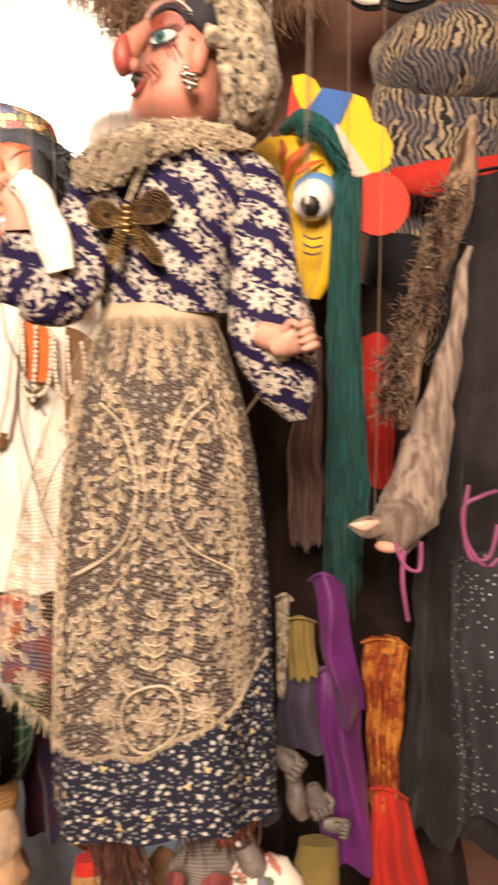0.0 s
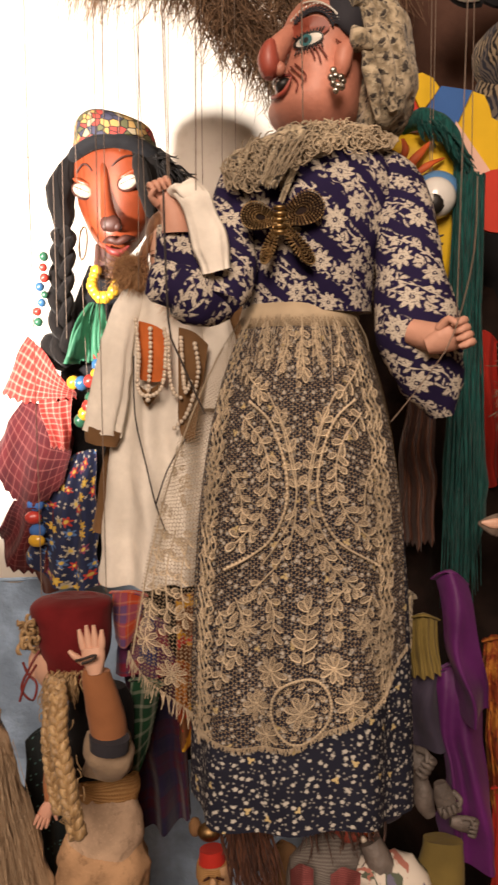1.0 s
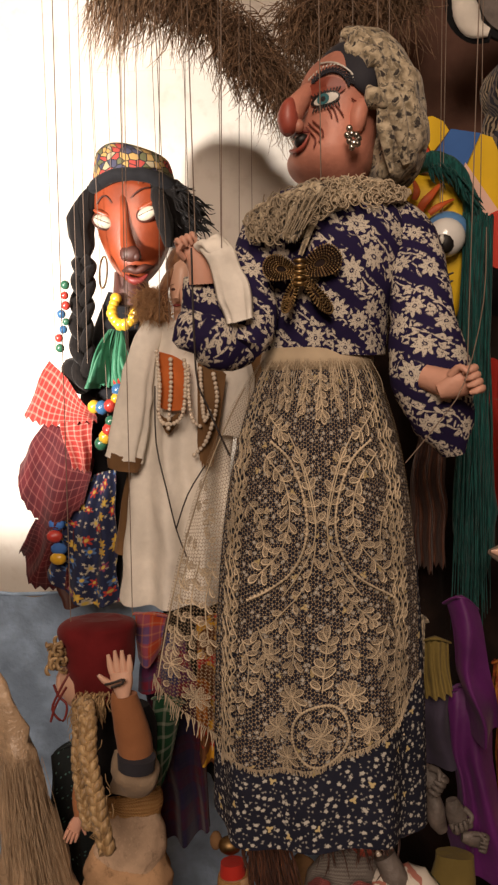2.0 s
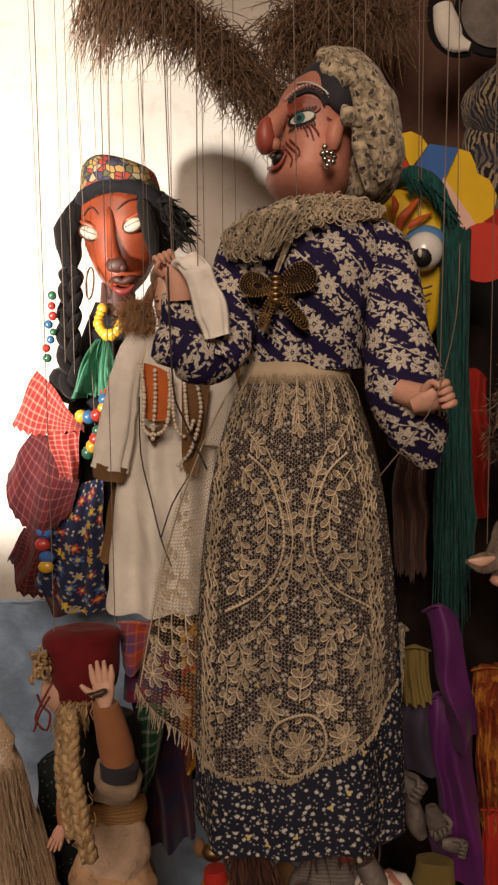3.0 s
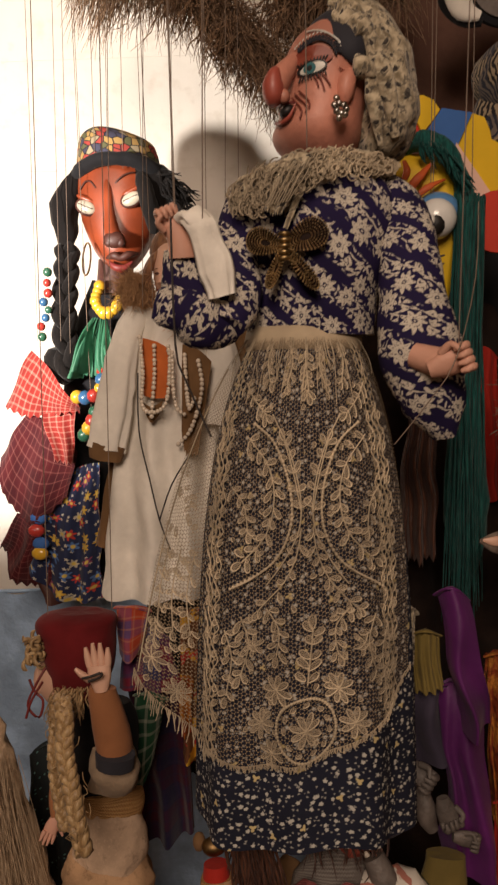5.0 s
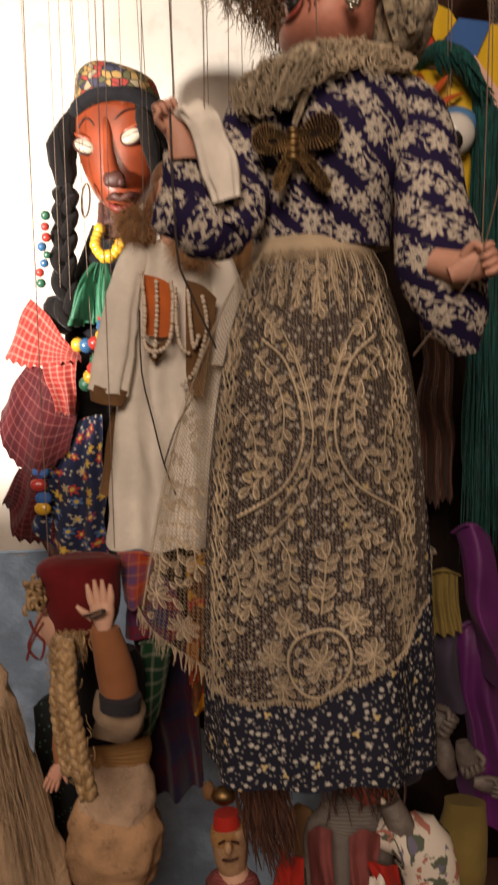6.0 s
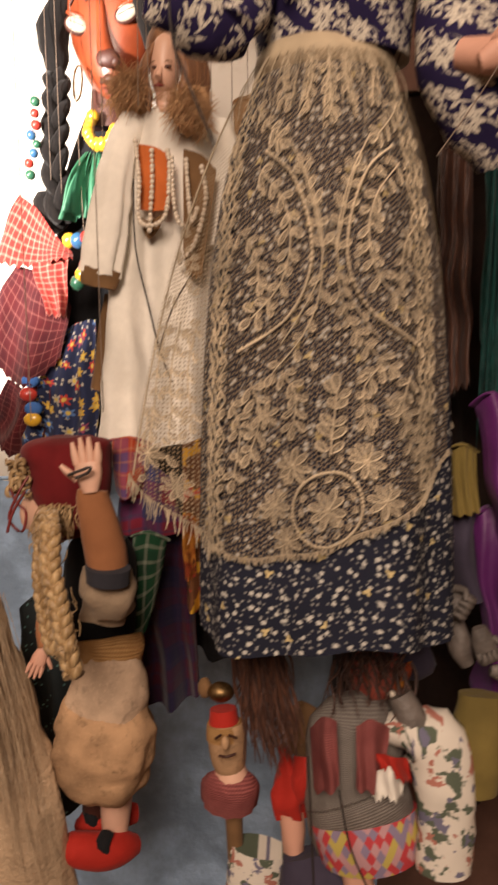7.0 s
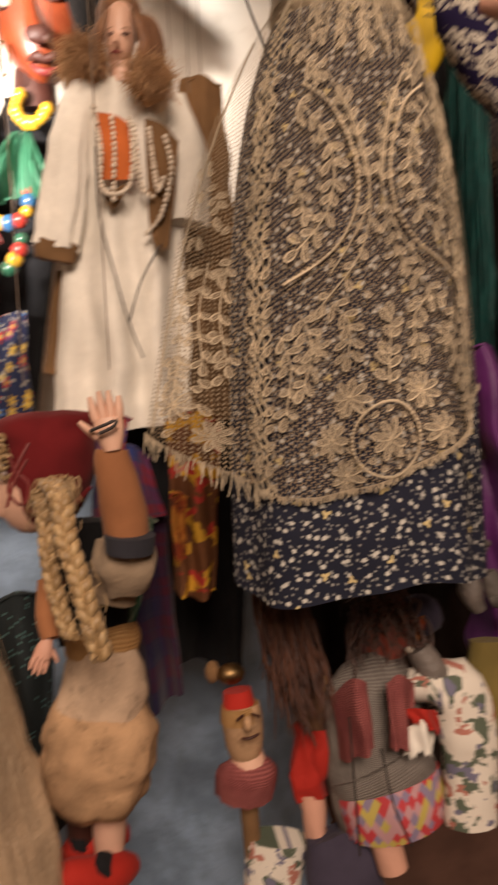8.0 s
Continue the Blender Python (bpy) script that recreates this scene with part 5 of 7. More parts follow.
# ---- the lady in the white robe with pearls ----
def white_lady():
    s = Shape()
    # robe
    s.drape([(-0.248, 0.755, 1.493), (-0.225, 0.735, 1.498), (-0.2, 0.73, 1.499), (-0.17, 0.74, 1.49), (-0.15, 0.76, 1.466)], [(-0.291, 0.755, 1.179), (-0.256, 0.735, 1.179), (-0.218, 0.725, 1.181), (-0.184, 0.735, 1.18), (-0.158, 0.76, 1.179)], M_WHITE, nu=60, nv=36, folds=3.2, amp=0.010, belly=0.006)
    s.tube([(-0.206, 0.765, 1.493), (-0.21, 0.775, 1.361), (-0.222, 0.78, 1.182)], (0.0393, 0.0406, 0.0524), M_WHITE, n=18, flat=0.35)
    s.tube([(-0.241, 0.745, 1.498), (-0.254, 0.735, 1.454), (-0.262, 0.728, 1.403), (-0.273, 0.728, 1.347)], (0.0125, 0.0162, 0.0187, 0.0187), M_WHITE, n=36, flat=0.6, folds=5, amp=0.16, rough=0.003)
    s.tube([(-0.271, 0.728, 1.352), (-0.274, 0.728, 1.336)], (0.0199, 0.0174), M_TRIM, n=14, flat=0.6, rough=0.003)
    s.drape([(-0.276, 0.752, 1.331), (-0.256, 0.75, 1.331)], [(-0.295, 0.755, 1.237), (-0.272, 0.75, 1.231)], M_TRIM, nu=10, nv=12, folds=1, amp=0.006)
    s.tube([(-0.159, 0.755, 1.491), (-0.147, 0.745, 1.434), (-0.153, 0.74, 1.37)], (0.0139, 0.0177, 0.0189), M_WHITE, n=36, flat=0.6, folds=5, amp=0.16, rough=0.003)
    # orange bib between strings of pearls, brown zigzag yoke
    s.drape([(-0.23, 0.722, 1.465), (-0.213, 0.716, 1.46), (-0.201, 0.716, 1.453)], [(-0.229, 0.714, 1.404), (-0.215, 0.71, 1.401), (-0.201, 0.712, 1.402)], M_ORANGE, nu=14, nv=12, folds=0.5, amp=0.002)
    s.drape([(-0.187, 0.716, 1.458), (-0.17, 0.716, 1.452), (-0.157, 0.722, 1.44)], [(-0.189, 0.71, 1.367), (-0.183, 0.71, 1.343), (-0.172, 0.714, 1.343)], M_TRIM, nu=16, nv=14, folds=1, amp=0.002, ragged=0.006)
    s.drape([(-0.234, 0.714, 1.403), (-0.222, 0.71, 1.393), (-0.208, 0.711, 1.399)], [(-0.229, 0.713, 1.39), (-0.22, 0.709, 1.376), (-0.21, 0.711, 1.388)], M_TRIM, nu=12, nv=6, folds=1, amp=0.002)
    for line, count in (([(-0.231, 0.712, 1.465), (-0.227, 0.705, 1.428), (-0.228, 0.704, 1.395), (-0.217, 0.702, 1.387), (-0.203, 0.703, 1.397), (-0.199, 0.706, 1.434), (-0.201, 0.71, 1.455)], 34),
                        ([(-0.216, 0.712, 1.456), (-0.215, 0.706, 1.428), (-0.217, 0.705, 1.401), (-0.218, 0.703, 1.383)], 13),
                        ([(-0.184, 0.71, 1.446), (-0.182, 0.706, 1.416), (-0.179, 0.704, 1.391), (-0.174, 0.704, 1.401)], 15),
                        ([(-0.17, 0.712, 1.44), (-0.166, 0.708, 1.415), (-0.17, 0.706, 1.391), (-0.179, 0.705, 1.367), (-0.191, 0.705, 1.354)], 16),
                        ([(-0.197, 0.71, 1.449), (-0.196, 0.706, 1.416), (-0.192, 0.704, 1.392), (-0.184, 0.703, 1.385)], 14)):
        s.beads(line, 0.0025, M_PEARL, int(count * 1.25), n=7)
    # fur collar
    s.blob((-0.242, 0.75, 1.514), (0.0179, 0.0153, 0.023), M_FUR, n=20, rough=0.006)
    s.locks([(-0.251, 0.74, 1.516), (-0.238, 0.73, 1.522), (-0.229, 0.735, 1.511)], (0, -0.003, -0.005), M_FUR, 1500, 0.0003, 0.0105, 0.001, n=3, steps=1)
    s.blob((-0.180, 0.722, 1.492), (0.017, 0.012, 0.022), M_FUR, n=20, rough=0.006)
    s.locks([(-0.188, 0.712, 1.496), (-0.180, 0.708, 1.494), (-0.173, 0.712, 1.486)], (0, -0.003, -0.006), M_FUR, 1300, 0.0003, 0.0105, 0.001, n=3, steps=1)
    # face
    s.tube([(-0.2059, 0.735, 1.4949), (-0.2063, 0.735, 1.5149)], [0.0090, 0.0095], M_PALESKIN, n=14)
    s.loft([(-0.2126, -0.2015, 1.5109, 0.735, 0.0080), (-0.2164, -0.1971, 1.5159, 0.735, 0.0140), (-0.2184, -0.1936, 1.5239, 0.735, 0.0180), (-0.2194, -0.1915, 1.5339, 0.735, 0.0200), (-0.2187, -0.1903, 1.5449, 0.735, 0.0200), (-0.2161, -0.1907, 1.5558, 0.735, 0.0180), (-0.2106, -0.1944, 1.5638, 0.735, 0.0100)], M_PALESKIN, n=32, steps=4)
    s.tube([(-0.2058, 0.717, 1.5317), (-0.2076, 0.714, 1.5244), (-0.2083, 0.711, 1.5190)], (0.0015, 0.0022, 0.0034), M_PALESKIN, n=10)
    s.tube([(-0.2132, 0.717, 1.5141), (-0.2092, 0.713, 1.5132), (-0.2038, 0.716, 1.5139)], (0.0006, 0.0017, 0.0006), M_LIPS, n=8, ref=(0, 0, 1))
    for p in ((-0.2118, 0.718, 1.5311), (-0.1999, 0.716, 1.5304)):
        s.blob(p, (0.0036, 0.0016, 0.0016), M_DKBROWN, n=10)
        s.thread([V(p) + V((-0.0045, 0, 0.0035)), V(p) + V((0, -0.0006, 0.0052)), V(p) + V((0.0045, 0, 0.0035))], 0.0004, M_BROWNHAIR)
    # waved auburn hair parted over the brow, falling to both shoulders
    s.blob((-0.2031, 0.745, 1.5581), (0.0215, 0.0210, 0.0240), M_BROWNHAIR, n=24, rough=0.003)
    for k in range(9):
        q = k / 8
        d = V((0.0016 * k, 0.002 * k, 0.0008 * k))
        s.tube([V((-0.2054, 0.728, 1.5609)), V((-0.1902, 0.722, 1.5465)) + d, V((-0.1832, 0.724, 1.5276)) + d * 1.2, V((-0.1874, 0.722, 1.5069)) + d * 1.4, V((-0.1824, 0.72, 1.4888)) + d, V((-0.1912, 0.72, 1.4739)) + d * (1 - q)], (0.0020, 0.0042, 0.0050, 0.0046, 0.0042, 0.0016), M_BROWNHAIR, n=10, rough=0.002)
        if k < 6:
            s.tube([V((-0.2064, 0.728, 1.5608)), V((-0.2180, 0.722, 1.5456)) - V((d.x * 0.6, -d.y, 0)), V((-0.2237, 0.726, 1.5275)) - V((d.x * 0.6, -d.y, 0)), V((-0.2224, 0.73, 1.5122)) - V((d.x * 0.5, -d.y, 0)), V((-0.2203, 0.732, 1.4983))], (0.0018, 0.0036, 0.0042, 0.0036, 0.0014), M_BROWNHAIR, n=10, rough=0.002)
    return s.finish("marionette", "lady marionette in white robe with pearls and orange bib")


white_lady()


# ---- the girl with the raised hand ----
def braid_girl():
    s = Shape()
    # head and square red hat
    s.blob((-0.294, 0.63, 1.137), (0.0247, 0.0217, 0.0306), M_PALESKIN, n=18)
    s.blob((-0.314, 0.625, 1.135), (0.0069, 0.0069, 0.0148), M_PALESKIN, n=12)
    s.loft([(-0.2949, -0.2672, 1.1143, 0.628, 0.0140), (-0.3011, -0.2578, 1.1201, 0.628, 0.0220), (-0.3052, -0.2494, 1.1348, 0.628, 0.0270), (-0.3093, -0.2432, 1.1522, 0.628, 0.0290), (-0.3143, -0.2410, 1.1725, 0.628, 0.0300), (-0.3178, -0.2406, 1.1886, 0.628, 0.0290), (-0.3118, -0.2421, 1.1967, 0.628, 0.0260), (-0.2967, -0.2533, 1.2008, 0.628, 0.0140)], M_VELVET, n=36, steps=4, rough=0.0018)
    s.tube([(-0.2923, 0.603, 1.1280), (-0.2764, 0.6, 1.1263), (-0.2592, 0.602, 1.1302), (-0.2461, 0.612, 1.1417)], (0.0018, 0.0024, 0.0024, 0.0018), M_VELVET, n=8)
    for k in range(16):
        a = V((random.uniform(-0.006, 0.006), random.uniform(-0.008, 0.004), 0.0055 * (k % 5) - 0.010))
        p, w = V((-0.3125, 0.606, 1.1726)) + a, random.uniform(0.003, 0.0055)
        s.tube([p + V((w * math.cos(i * 0.9 + k), w * 0.5 * math.sin(i * 0.7), w * math.sin(i * 0.9 + k) - 0.0008 * i)) for i in range(8)], [0.0006] + [0.0019] * 6 + [0.0005], M_BLOND, n=7, steps=2, rough=0.0008)
    s.thread([(-0.278, 0.54, 1.181), (-0.285, 0.535, 1.168), (-0.292, 0.535, 1.151), (-0.283, 0.535, 1.141), (-0.279, 0.535, 1.155), (-0.286, 0.535, 1.163), (-0.29, 0.535, 1.173)], 0.0011, M_LIPS)
    s.thread([(-0.279, 0.535, 1.171), (-0.288, 0.533, 1.156), (-0.293, 0.533, 1.141)], 0.0011, M_LIPS)
    # braids
    s.plait([(-0.2662, 0.545, 1.1533), (-0.2579, 0.525, 1.1429), (-0.2553, 0.515, 1.1209), (-0.2485, 0.508, 1.0980), (-0.2433, 0.503, 1.0758), (-0.2366, 0.5, 1.0486)], 0.0058, M_BLOND, 5.2)
    s.plait([(-0.2776, 0.56, 1.1461), (-0.2707, 0.54, 1.1325), (-0.2691, 0.53, 1.1098), (-0.2648, 0.525, 1.0824), (-0.2563, 0.515, 1.0587)], 0.0046, M_BLOND, 5)
    for k in range(60):
        a = V((-0.2645, 0.54, 1.1546)).lerp(V((-0.2407, 0.5, 1.0690)), random.random()) + V((random.gauss(0, 0.005), -0.003, 0))
        s.thread([a, a + V((random.gauss(0, 0.004), -0.002, -0.005)), a + V((random.gauss(0, 0.004), 0, -0.012))], 0.0004, M_BLOND, n=4, steps=2)
    s.locks([(-0.2753, 0.56, 1.1524), (-0.2621, 0.553, 1.1548), (-0.2536, 0.56, 1.1517)], (-0.004, -0.006, -0.020), M_BLOND, 160, 0.0006, 0.004, 0.002)
    # bodice
    s.tube([(-0.252, 0.63, 1.114), (-0.253, 0.63, 1.096), (-0.255, 0.63, 1.058), (-0.252, 0.627, 1.019)], (0.023, 0.0313, 0.0323, 0.0271), M_BLACKCLOTH, n=20, flat=0.6)
    # raised arm and hand
    s.tube([(-0.232, 0.56, 1.071), (-0.223, 0.545, 1.095)], (0.0188, 0.0178), M_CUFF, n=24, flat=0.7, rough=0.006)
    s.tube([(-0.221, 0.545, 1.08), (-0.221, 0.538, 1.098), (-0.221, 0.535, 1.114)], (0.0169, 0.0202, 0.0174), M_CUFF, n=28, flat=0.8, folds=6, amp=0.08, rough=0.005)
    s.tube([(-0.217, 0.522, 1.108), (-0.216, 0.52, 1.12)], (0.0154, 0.0163), M_BAND, n=16, flat=0.7)
    s.tube([(-0.218, 0.528, 1.115), (-0.22, 0.522, 1.143), (-0.224, 0.518, 1.167), (-0.224, 0.518, 1.175)], (0.0149, 0.0145, 0.0118, 0.0104), M_SUEDE2, n=18, flat=0.85, rough=0.001)
    s.fist((-0.225, 0.512, 1.191), 0.0180, M_PALESKIN, (-4, -6, 0), curl=False)
    s.thread([(-0.236, 0.503, 1.188), (-0.228, 0.5, 1.191), (-0.22, 0.5, 1.194), (-0.222, 0.5, 1.19), (-0.231, 0.502, 1.186)], 0.0011, M_DARKSTRING)
    # hanging arm and hand
    s.tube([(-0.273, 0.565, 1.083), (-0.275, 0.555, 1.062), (-0.273, 0.548, 1.048)], (0.0095, 0.0086, 0.0067), M_SUEDE2, n=12)
    s.fist((-0.279, 0.545, 1.039), 0.0115, M_HAND, (0, 205, 30), curl=False)
    # belt and gathered hide skirt
    s.tube([(-0.246, 0.622, 1.027), (-0.245, 0.62, 1.019), (-0.246, 0.62, 1.009)], (0.0275, 0.0297, 0.0291), M_BELT, n=28, flat=0.75, rough=0.002)
    s.tube([(-0.245, 0.62, 1.013), (-0.245, 0.616, 0.993), (-0.246, 0.612, 0.977), (-0.249, 0.616, 0.961)], (0.0276, 0.0309, 0.0336, 0.0358), M_LEATHER, n=40, flat=0.8, folds=5, amp=0.03, rough=0.004)
    s.tube([(-0.25, 0.626, 0.975), (-0.25, 0.62, 0.966), (-0.25, 0.616, 0.954), (-0.251, 0.614, 0.937), (-0.254, 0.617, 0.917), (-0.254, 0.622, 0.9), (-0.254, 0.63, 0.885)], (0.031, 0.0385, 0.0432, 0.0446, 0.0436, 0.0385, 0.0256), M_SUEDE, n=48, flat=0.8, folds=6, amp=0.03, rough=0.005)
    s.tube([(-0.239, 0.645, 0.931), (-0.225, 0.643, 0.927), (-0.213, 0.645, 0.928)], (0.0165, 0.0143, 0.0033), M_SUEDE, n=14, flat=0.7, rough=0.004)
    s.tube([(-0.271, 0.632, 0.884), (-0.255, 0.63, 0.882), (-0.24, 0.632, 0.884)], (0.0043, 0.007, 0.0054), M_LEATHER, n=12, rough=0.003)
    s.tube([(-0.271, 0.645, 0.872), (-0.266, 0.645, 0.864)], (0.011, 0.0099), M_TRIM, n=12, rough=0.003)
    # legs and red clogs
    s.tube([(-0.245, 0.635, 0.904), (-0.25, 0.638, 0.853), (-0.25, 0.635, 0.832)], (0.0164, 0.0136, 0.0109), M_PALESKIN, n=16)
    s.tube([(-0.273, 0.655, 0.863), (-0.275, 0.655, 0.834)], (0.0135, 0.0112), M_DKBROWN, n=14)
    s.tube([(-0.232, 0.64, 0.821), (-0.244, 0.63, 0.825), (-0.261, 0.617, 0.83), (-0.285, 0.607, 0.84), (-0.292, 0.605, 0.844)], (0.0086, 0.0151, 0.0161, 0.0129, 0.0027), M_RED, n=16, ref=(0, 1, 0))
    s.tube([(-0.253, 0.62, 0.846), (-0.255, 0.608, 0.841), (-0.253, 0.615, 0.817)], (0.0064, 0.0069, 0.0053), M_BLACKCLOTH, n=10, ref=(1, 0, 0), flat=0.5)
    s.tube([(-0.239, 0.67, 0.831), (-0.259, 0.66, 0.834), (-0.284, 0.653, 0.83), (-0.293, 0.652, 0.831)], (0.009, 0.0135, 0.0124, 0.0034), M_RED, n=14, ref=(0, 1, 0))
    s.tube([(-0.273, 0.655, 0.851), (-0.276, 0.645, 0.844), (-0.272, 0.647, 0.826)], (0.0055, 0.0066, 0.0055), M_BLACKCLOTH, n=10, flat=0.5)
    return s.finish("marionette", "girl marionette in red velvet hat raising one hand")


braid_girl()


# ---- the yellow bird puppet with the teal yarn ----
def yellow_bird():
    s = Shape()
    s.tube([(-0.002, 0.69, 1.603), (0.024, 0.682, 1.614), (0.05, 0.672, 1.606), (0.065, 0.672, 1.57), (0.067, 0.674, 1.537), (0.063, 0.678, 1.504), (0.06, 0.68, 1.48)], (0.0082, 0.021, 0.0291, 0.0338, 0.0279, 0.0186, 0.007), M_YELLOW, n=24, flat=0.7)
    for q in ([(0.028, 0.64, 1.614), (0.03, 0.636, 1.604), (0.028, 0.638, 1.597)], [(0.052, 0.642, 1.611), (0.041, 0.634, 1.598), (0.034, 0.636, 1.589), (0.034, 0.64, 1.579)], [(0.065, 0.645, 1.598), (0.051, 0.634, 1.59), (0.041, 0.634, 1.583)]):
        s.tube(q, (0.0017, 0.0033, 0.0028) if len(q) == 3 else (0.0017, 0.0039, 0.0039, 0.0017), M_STRIPE, n=8, flat=0.5)
    s.blob((0.057, 0.64, 1.562), (0.0184, 0.0167, 0.0184), M_BALL, n=24)
    s.blob((0.059, 0.645, 1.571), (0.0201, 0.0145, 0.0167), M_BLUELID, (-20, 0, 0), n=20)
    s.blob((0.054, 0.63, 1.556), (0.01, 0.0078, 0.0106), M_BLACK, n=16)
    s.blob((0.05, 0.62, 1.557), (0.0022, 0.0017, 0.0045), M_EYEWHITE, n=8)
    for q in ([(0.048, 0.64, 1.532), (0.055, 0.636, 1.527), (0.065, 0.642, 1.53)], [(0.048, 0.642, 1.524), (0.056, 0.638, 1.52), (0.065, 0.644, 1.523)], [(0.049, 0.644, 1.517), (0.056, 0.64, 1.514), (0.064, 0.646, 1.517)]):
        s.thread(q, 0.0010, M_GREYWOOD)
    # cap and hanging locks of yarn
    s.tube([(0.032, 0.67, 1.633), (0.046, 0.655, 1.636), (0.064, 0.648, 1.626), (0.078, 0.648, 1.605), (0.086, 0.65, 1.576)], (0.0065, 0.0095, 0.0098, 0.0085, 0.0090), M_YARN, n=16, rough=0.003)
    s.tube([(0.085, 0.655, 1.582), (0.088, 0.655, 1.523), (0.086, 0.655, 1.452), (0.09, 0.66, 1.369), (0.094, 0.665, 1.283), (0.095, 0.67, 1.229)], (0.0085, 0.0105, 0.0135, 0.017, 0.0204, 0.0102), M_YARN, n=18, flat=0.5, rough=0.005)
    s.locks([(0.081, 0.64, 1.579), (0.084, 0.632, 1.576), (0.093, 0.64, 1.576)], (0.003, 0.012, -0.36), M_YARN, 190, 0.0013, 0.007, 0.003, n=4, steps=3)
    s.locks([(0.041, 0.64, 1.628), (0.06, 0.628, 1.619), (0.076, 0.628, 1.6), (0.083, 0.632, 1.582)], (0.008, 0.003, -0.014), M_YARN, 90, 0.0011, 0.003, 0.001)
    return s.finish("marionette", "yellow bird puppet with googly eye and teal yarn locks")


yellow_bird()


def card_fan():
    """Cut card pieces in bright colours behind the bird's head."""
    fan = tagged(new("card_fan"), "fan of cut card in yellow, blue, pink and red", "decoration")
    fan.location = (0.082, 0.672, 1.63)

    def card(outline, m, label):
        s = Shape()
        base = V(fan.location)
        s.board([V(p) - base for p in outline], m, 0.004)
        ob = s.finish("card", label, "")
        ob.data.polygons.foreach_set("use_smooth", [False] * len(ob.data.polygons))
        ob.parent = fan

    card([(0.04, 0.672, 1.682), (0.05, 0.672, 1.684), (0.06, 0.672, 1.679), (0.066, 0.672, 1.67), (0.059, 0.672, 1.66), (0.05, 0.672, 1.649), (0.041, 0.672, 1.668)], M_CARDYELLOW, "small yellow card")
    card([(0.039, 0.676, 1.676), (0.051, 0.676, 1.649), (0.047, 0.676, 1.639), (0.035, 0.676, 1.646)], M_CARDRED, "red card wedge")
    card([(0.067, 0.668, 1.67), (0.095, 0.668, 1.665), (0.079, 0.668, 1.629), (0.05, 0.668, 1.645)], M_CARDBLUE, "blue card square")
    card([(0.096, 0.672, 1.666), (0.107, 0.672, 1.662), (0.112, 0.672, 1.651), (0.114, 0.672, 1.642), (0.126, 0.672, 1.635), (0.133, 0.672, 1.62), (0.13, 0.672, 1.602), (0.114, 0.672, 1.591), (0.104, 0.672, 1.602), (0.082, 0.672, 1.638)], M_CARDYELLOW, "lobed yellow card")
    card([(0.08, 0.664, 1.637), (0.114, 0.664, 1.588), (0.098, 0.664, 1.579), (0.078, 0.664, 1.628)], M_CARDPINK, "pale pink card strip")
    c = V((0.118, 0.658, 1.563))
    card([c + V((0.0285 * math.cos(k * 0.2618), 0, 0.0285 * math.sin(k * 0.2618))) for k in range(24)], M_CARDRED, "round red card")


card_fan()


# ---- puppets and cloths further east ----
def batik_doll():
    s = Shape()
    s.blob((0.234, 0.85, 1.773), (0.0935, 0.0647, 0.0576), M_BATIK, n=24, rough=0.006)
    s.tube([(0.231, 0.86, 1.771), (0.222, 0.86, 1.719), (0.219, 0.86, 1.654), (0.222, 0.865, 1.576), (0.218, 0.87, 1.482), (0.208, 0.88, 1.428)], (0.0655, 0.08, 0.0764, 0.0655, 0.0582, 0.0437), M_BATIK, n=28, flat=0.5, rough=0.004)
    s.tube([(0.153, 0.79, 1.621), (0.193, 0.78, 1.62), (0.236, 0.78, 1.625), (0.271, 0.79, 1.633)], (0.0122, 0.019, 0.019, 0.0149), M_RED, n=16, ref=(0, 0, 1), flat=0.5, rough=0.004)
    s.tube([(0.166, 0.82, 1.567), (0.163, 0.82, 1.503), (0.163, 0.83, 1.439)], (0.0313, 0.0348, 0.0243), M_BLACKCLOTH, n=16, flat=0.6)
    s.blob((0.213, 0.82, 1.803), (0.0167, 0.0139, 0.0097), M_ORANGE, n=10)
    return s.finish("marionette", "marionette in black and cream batik with a red sash")


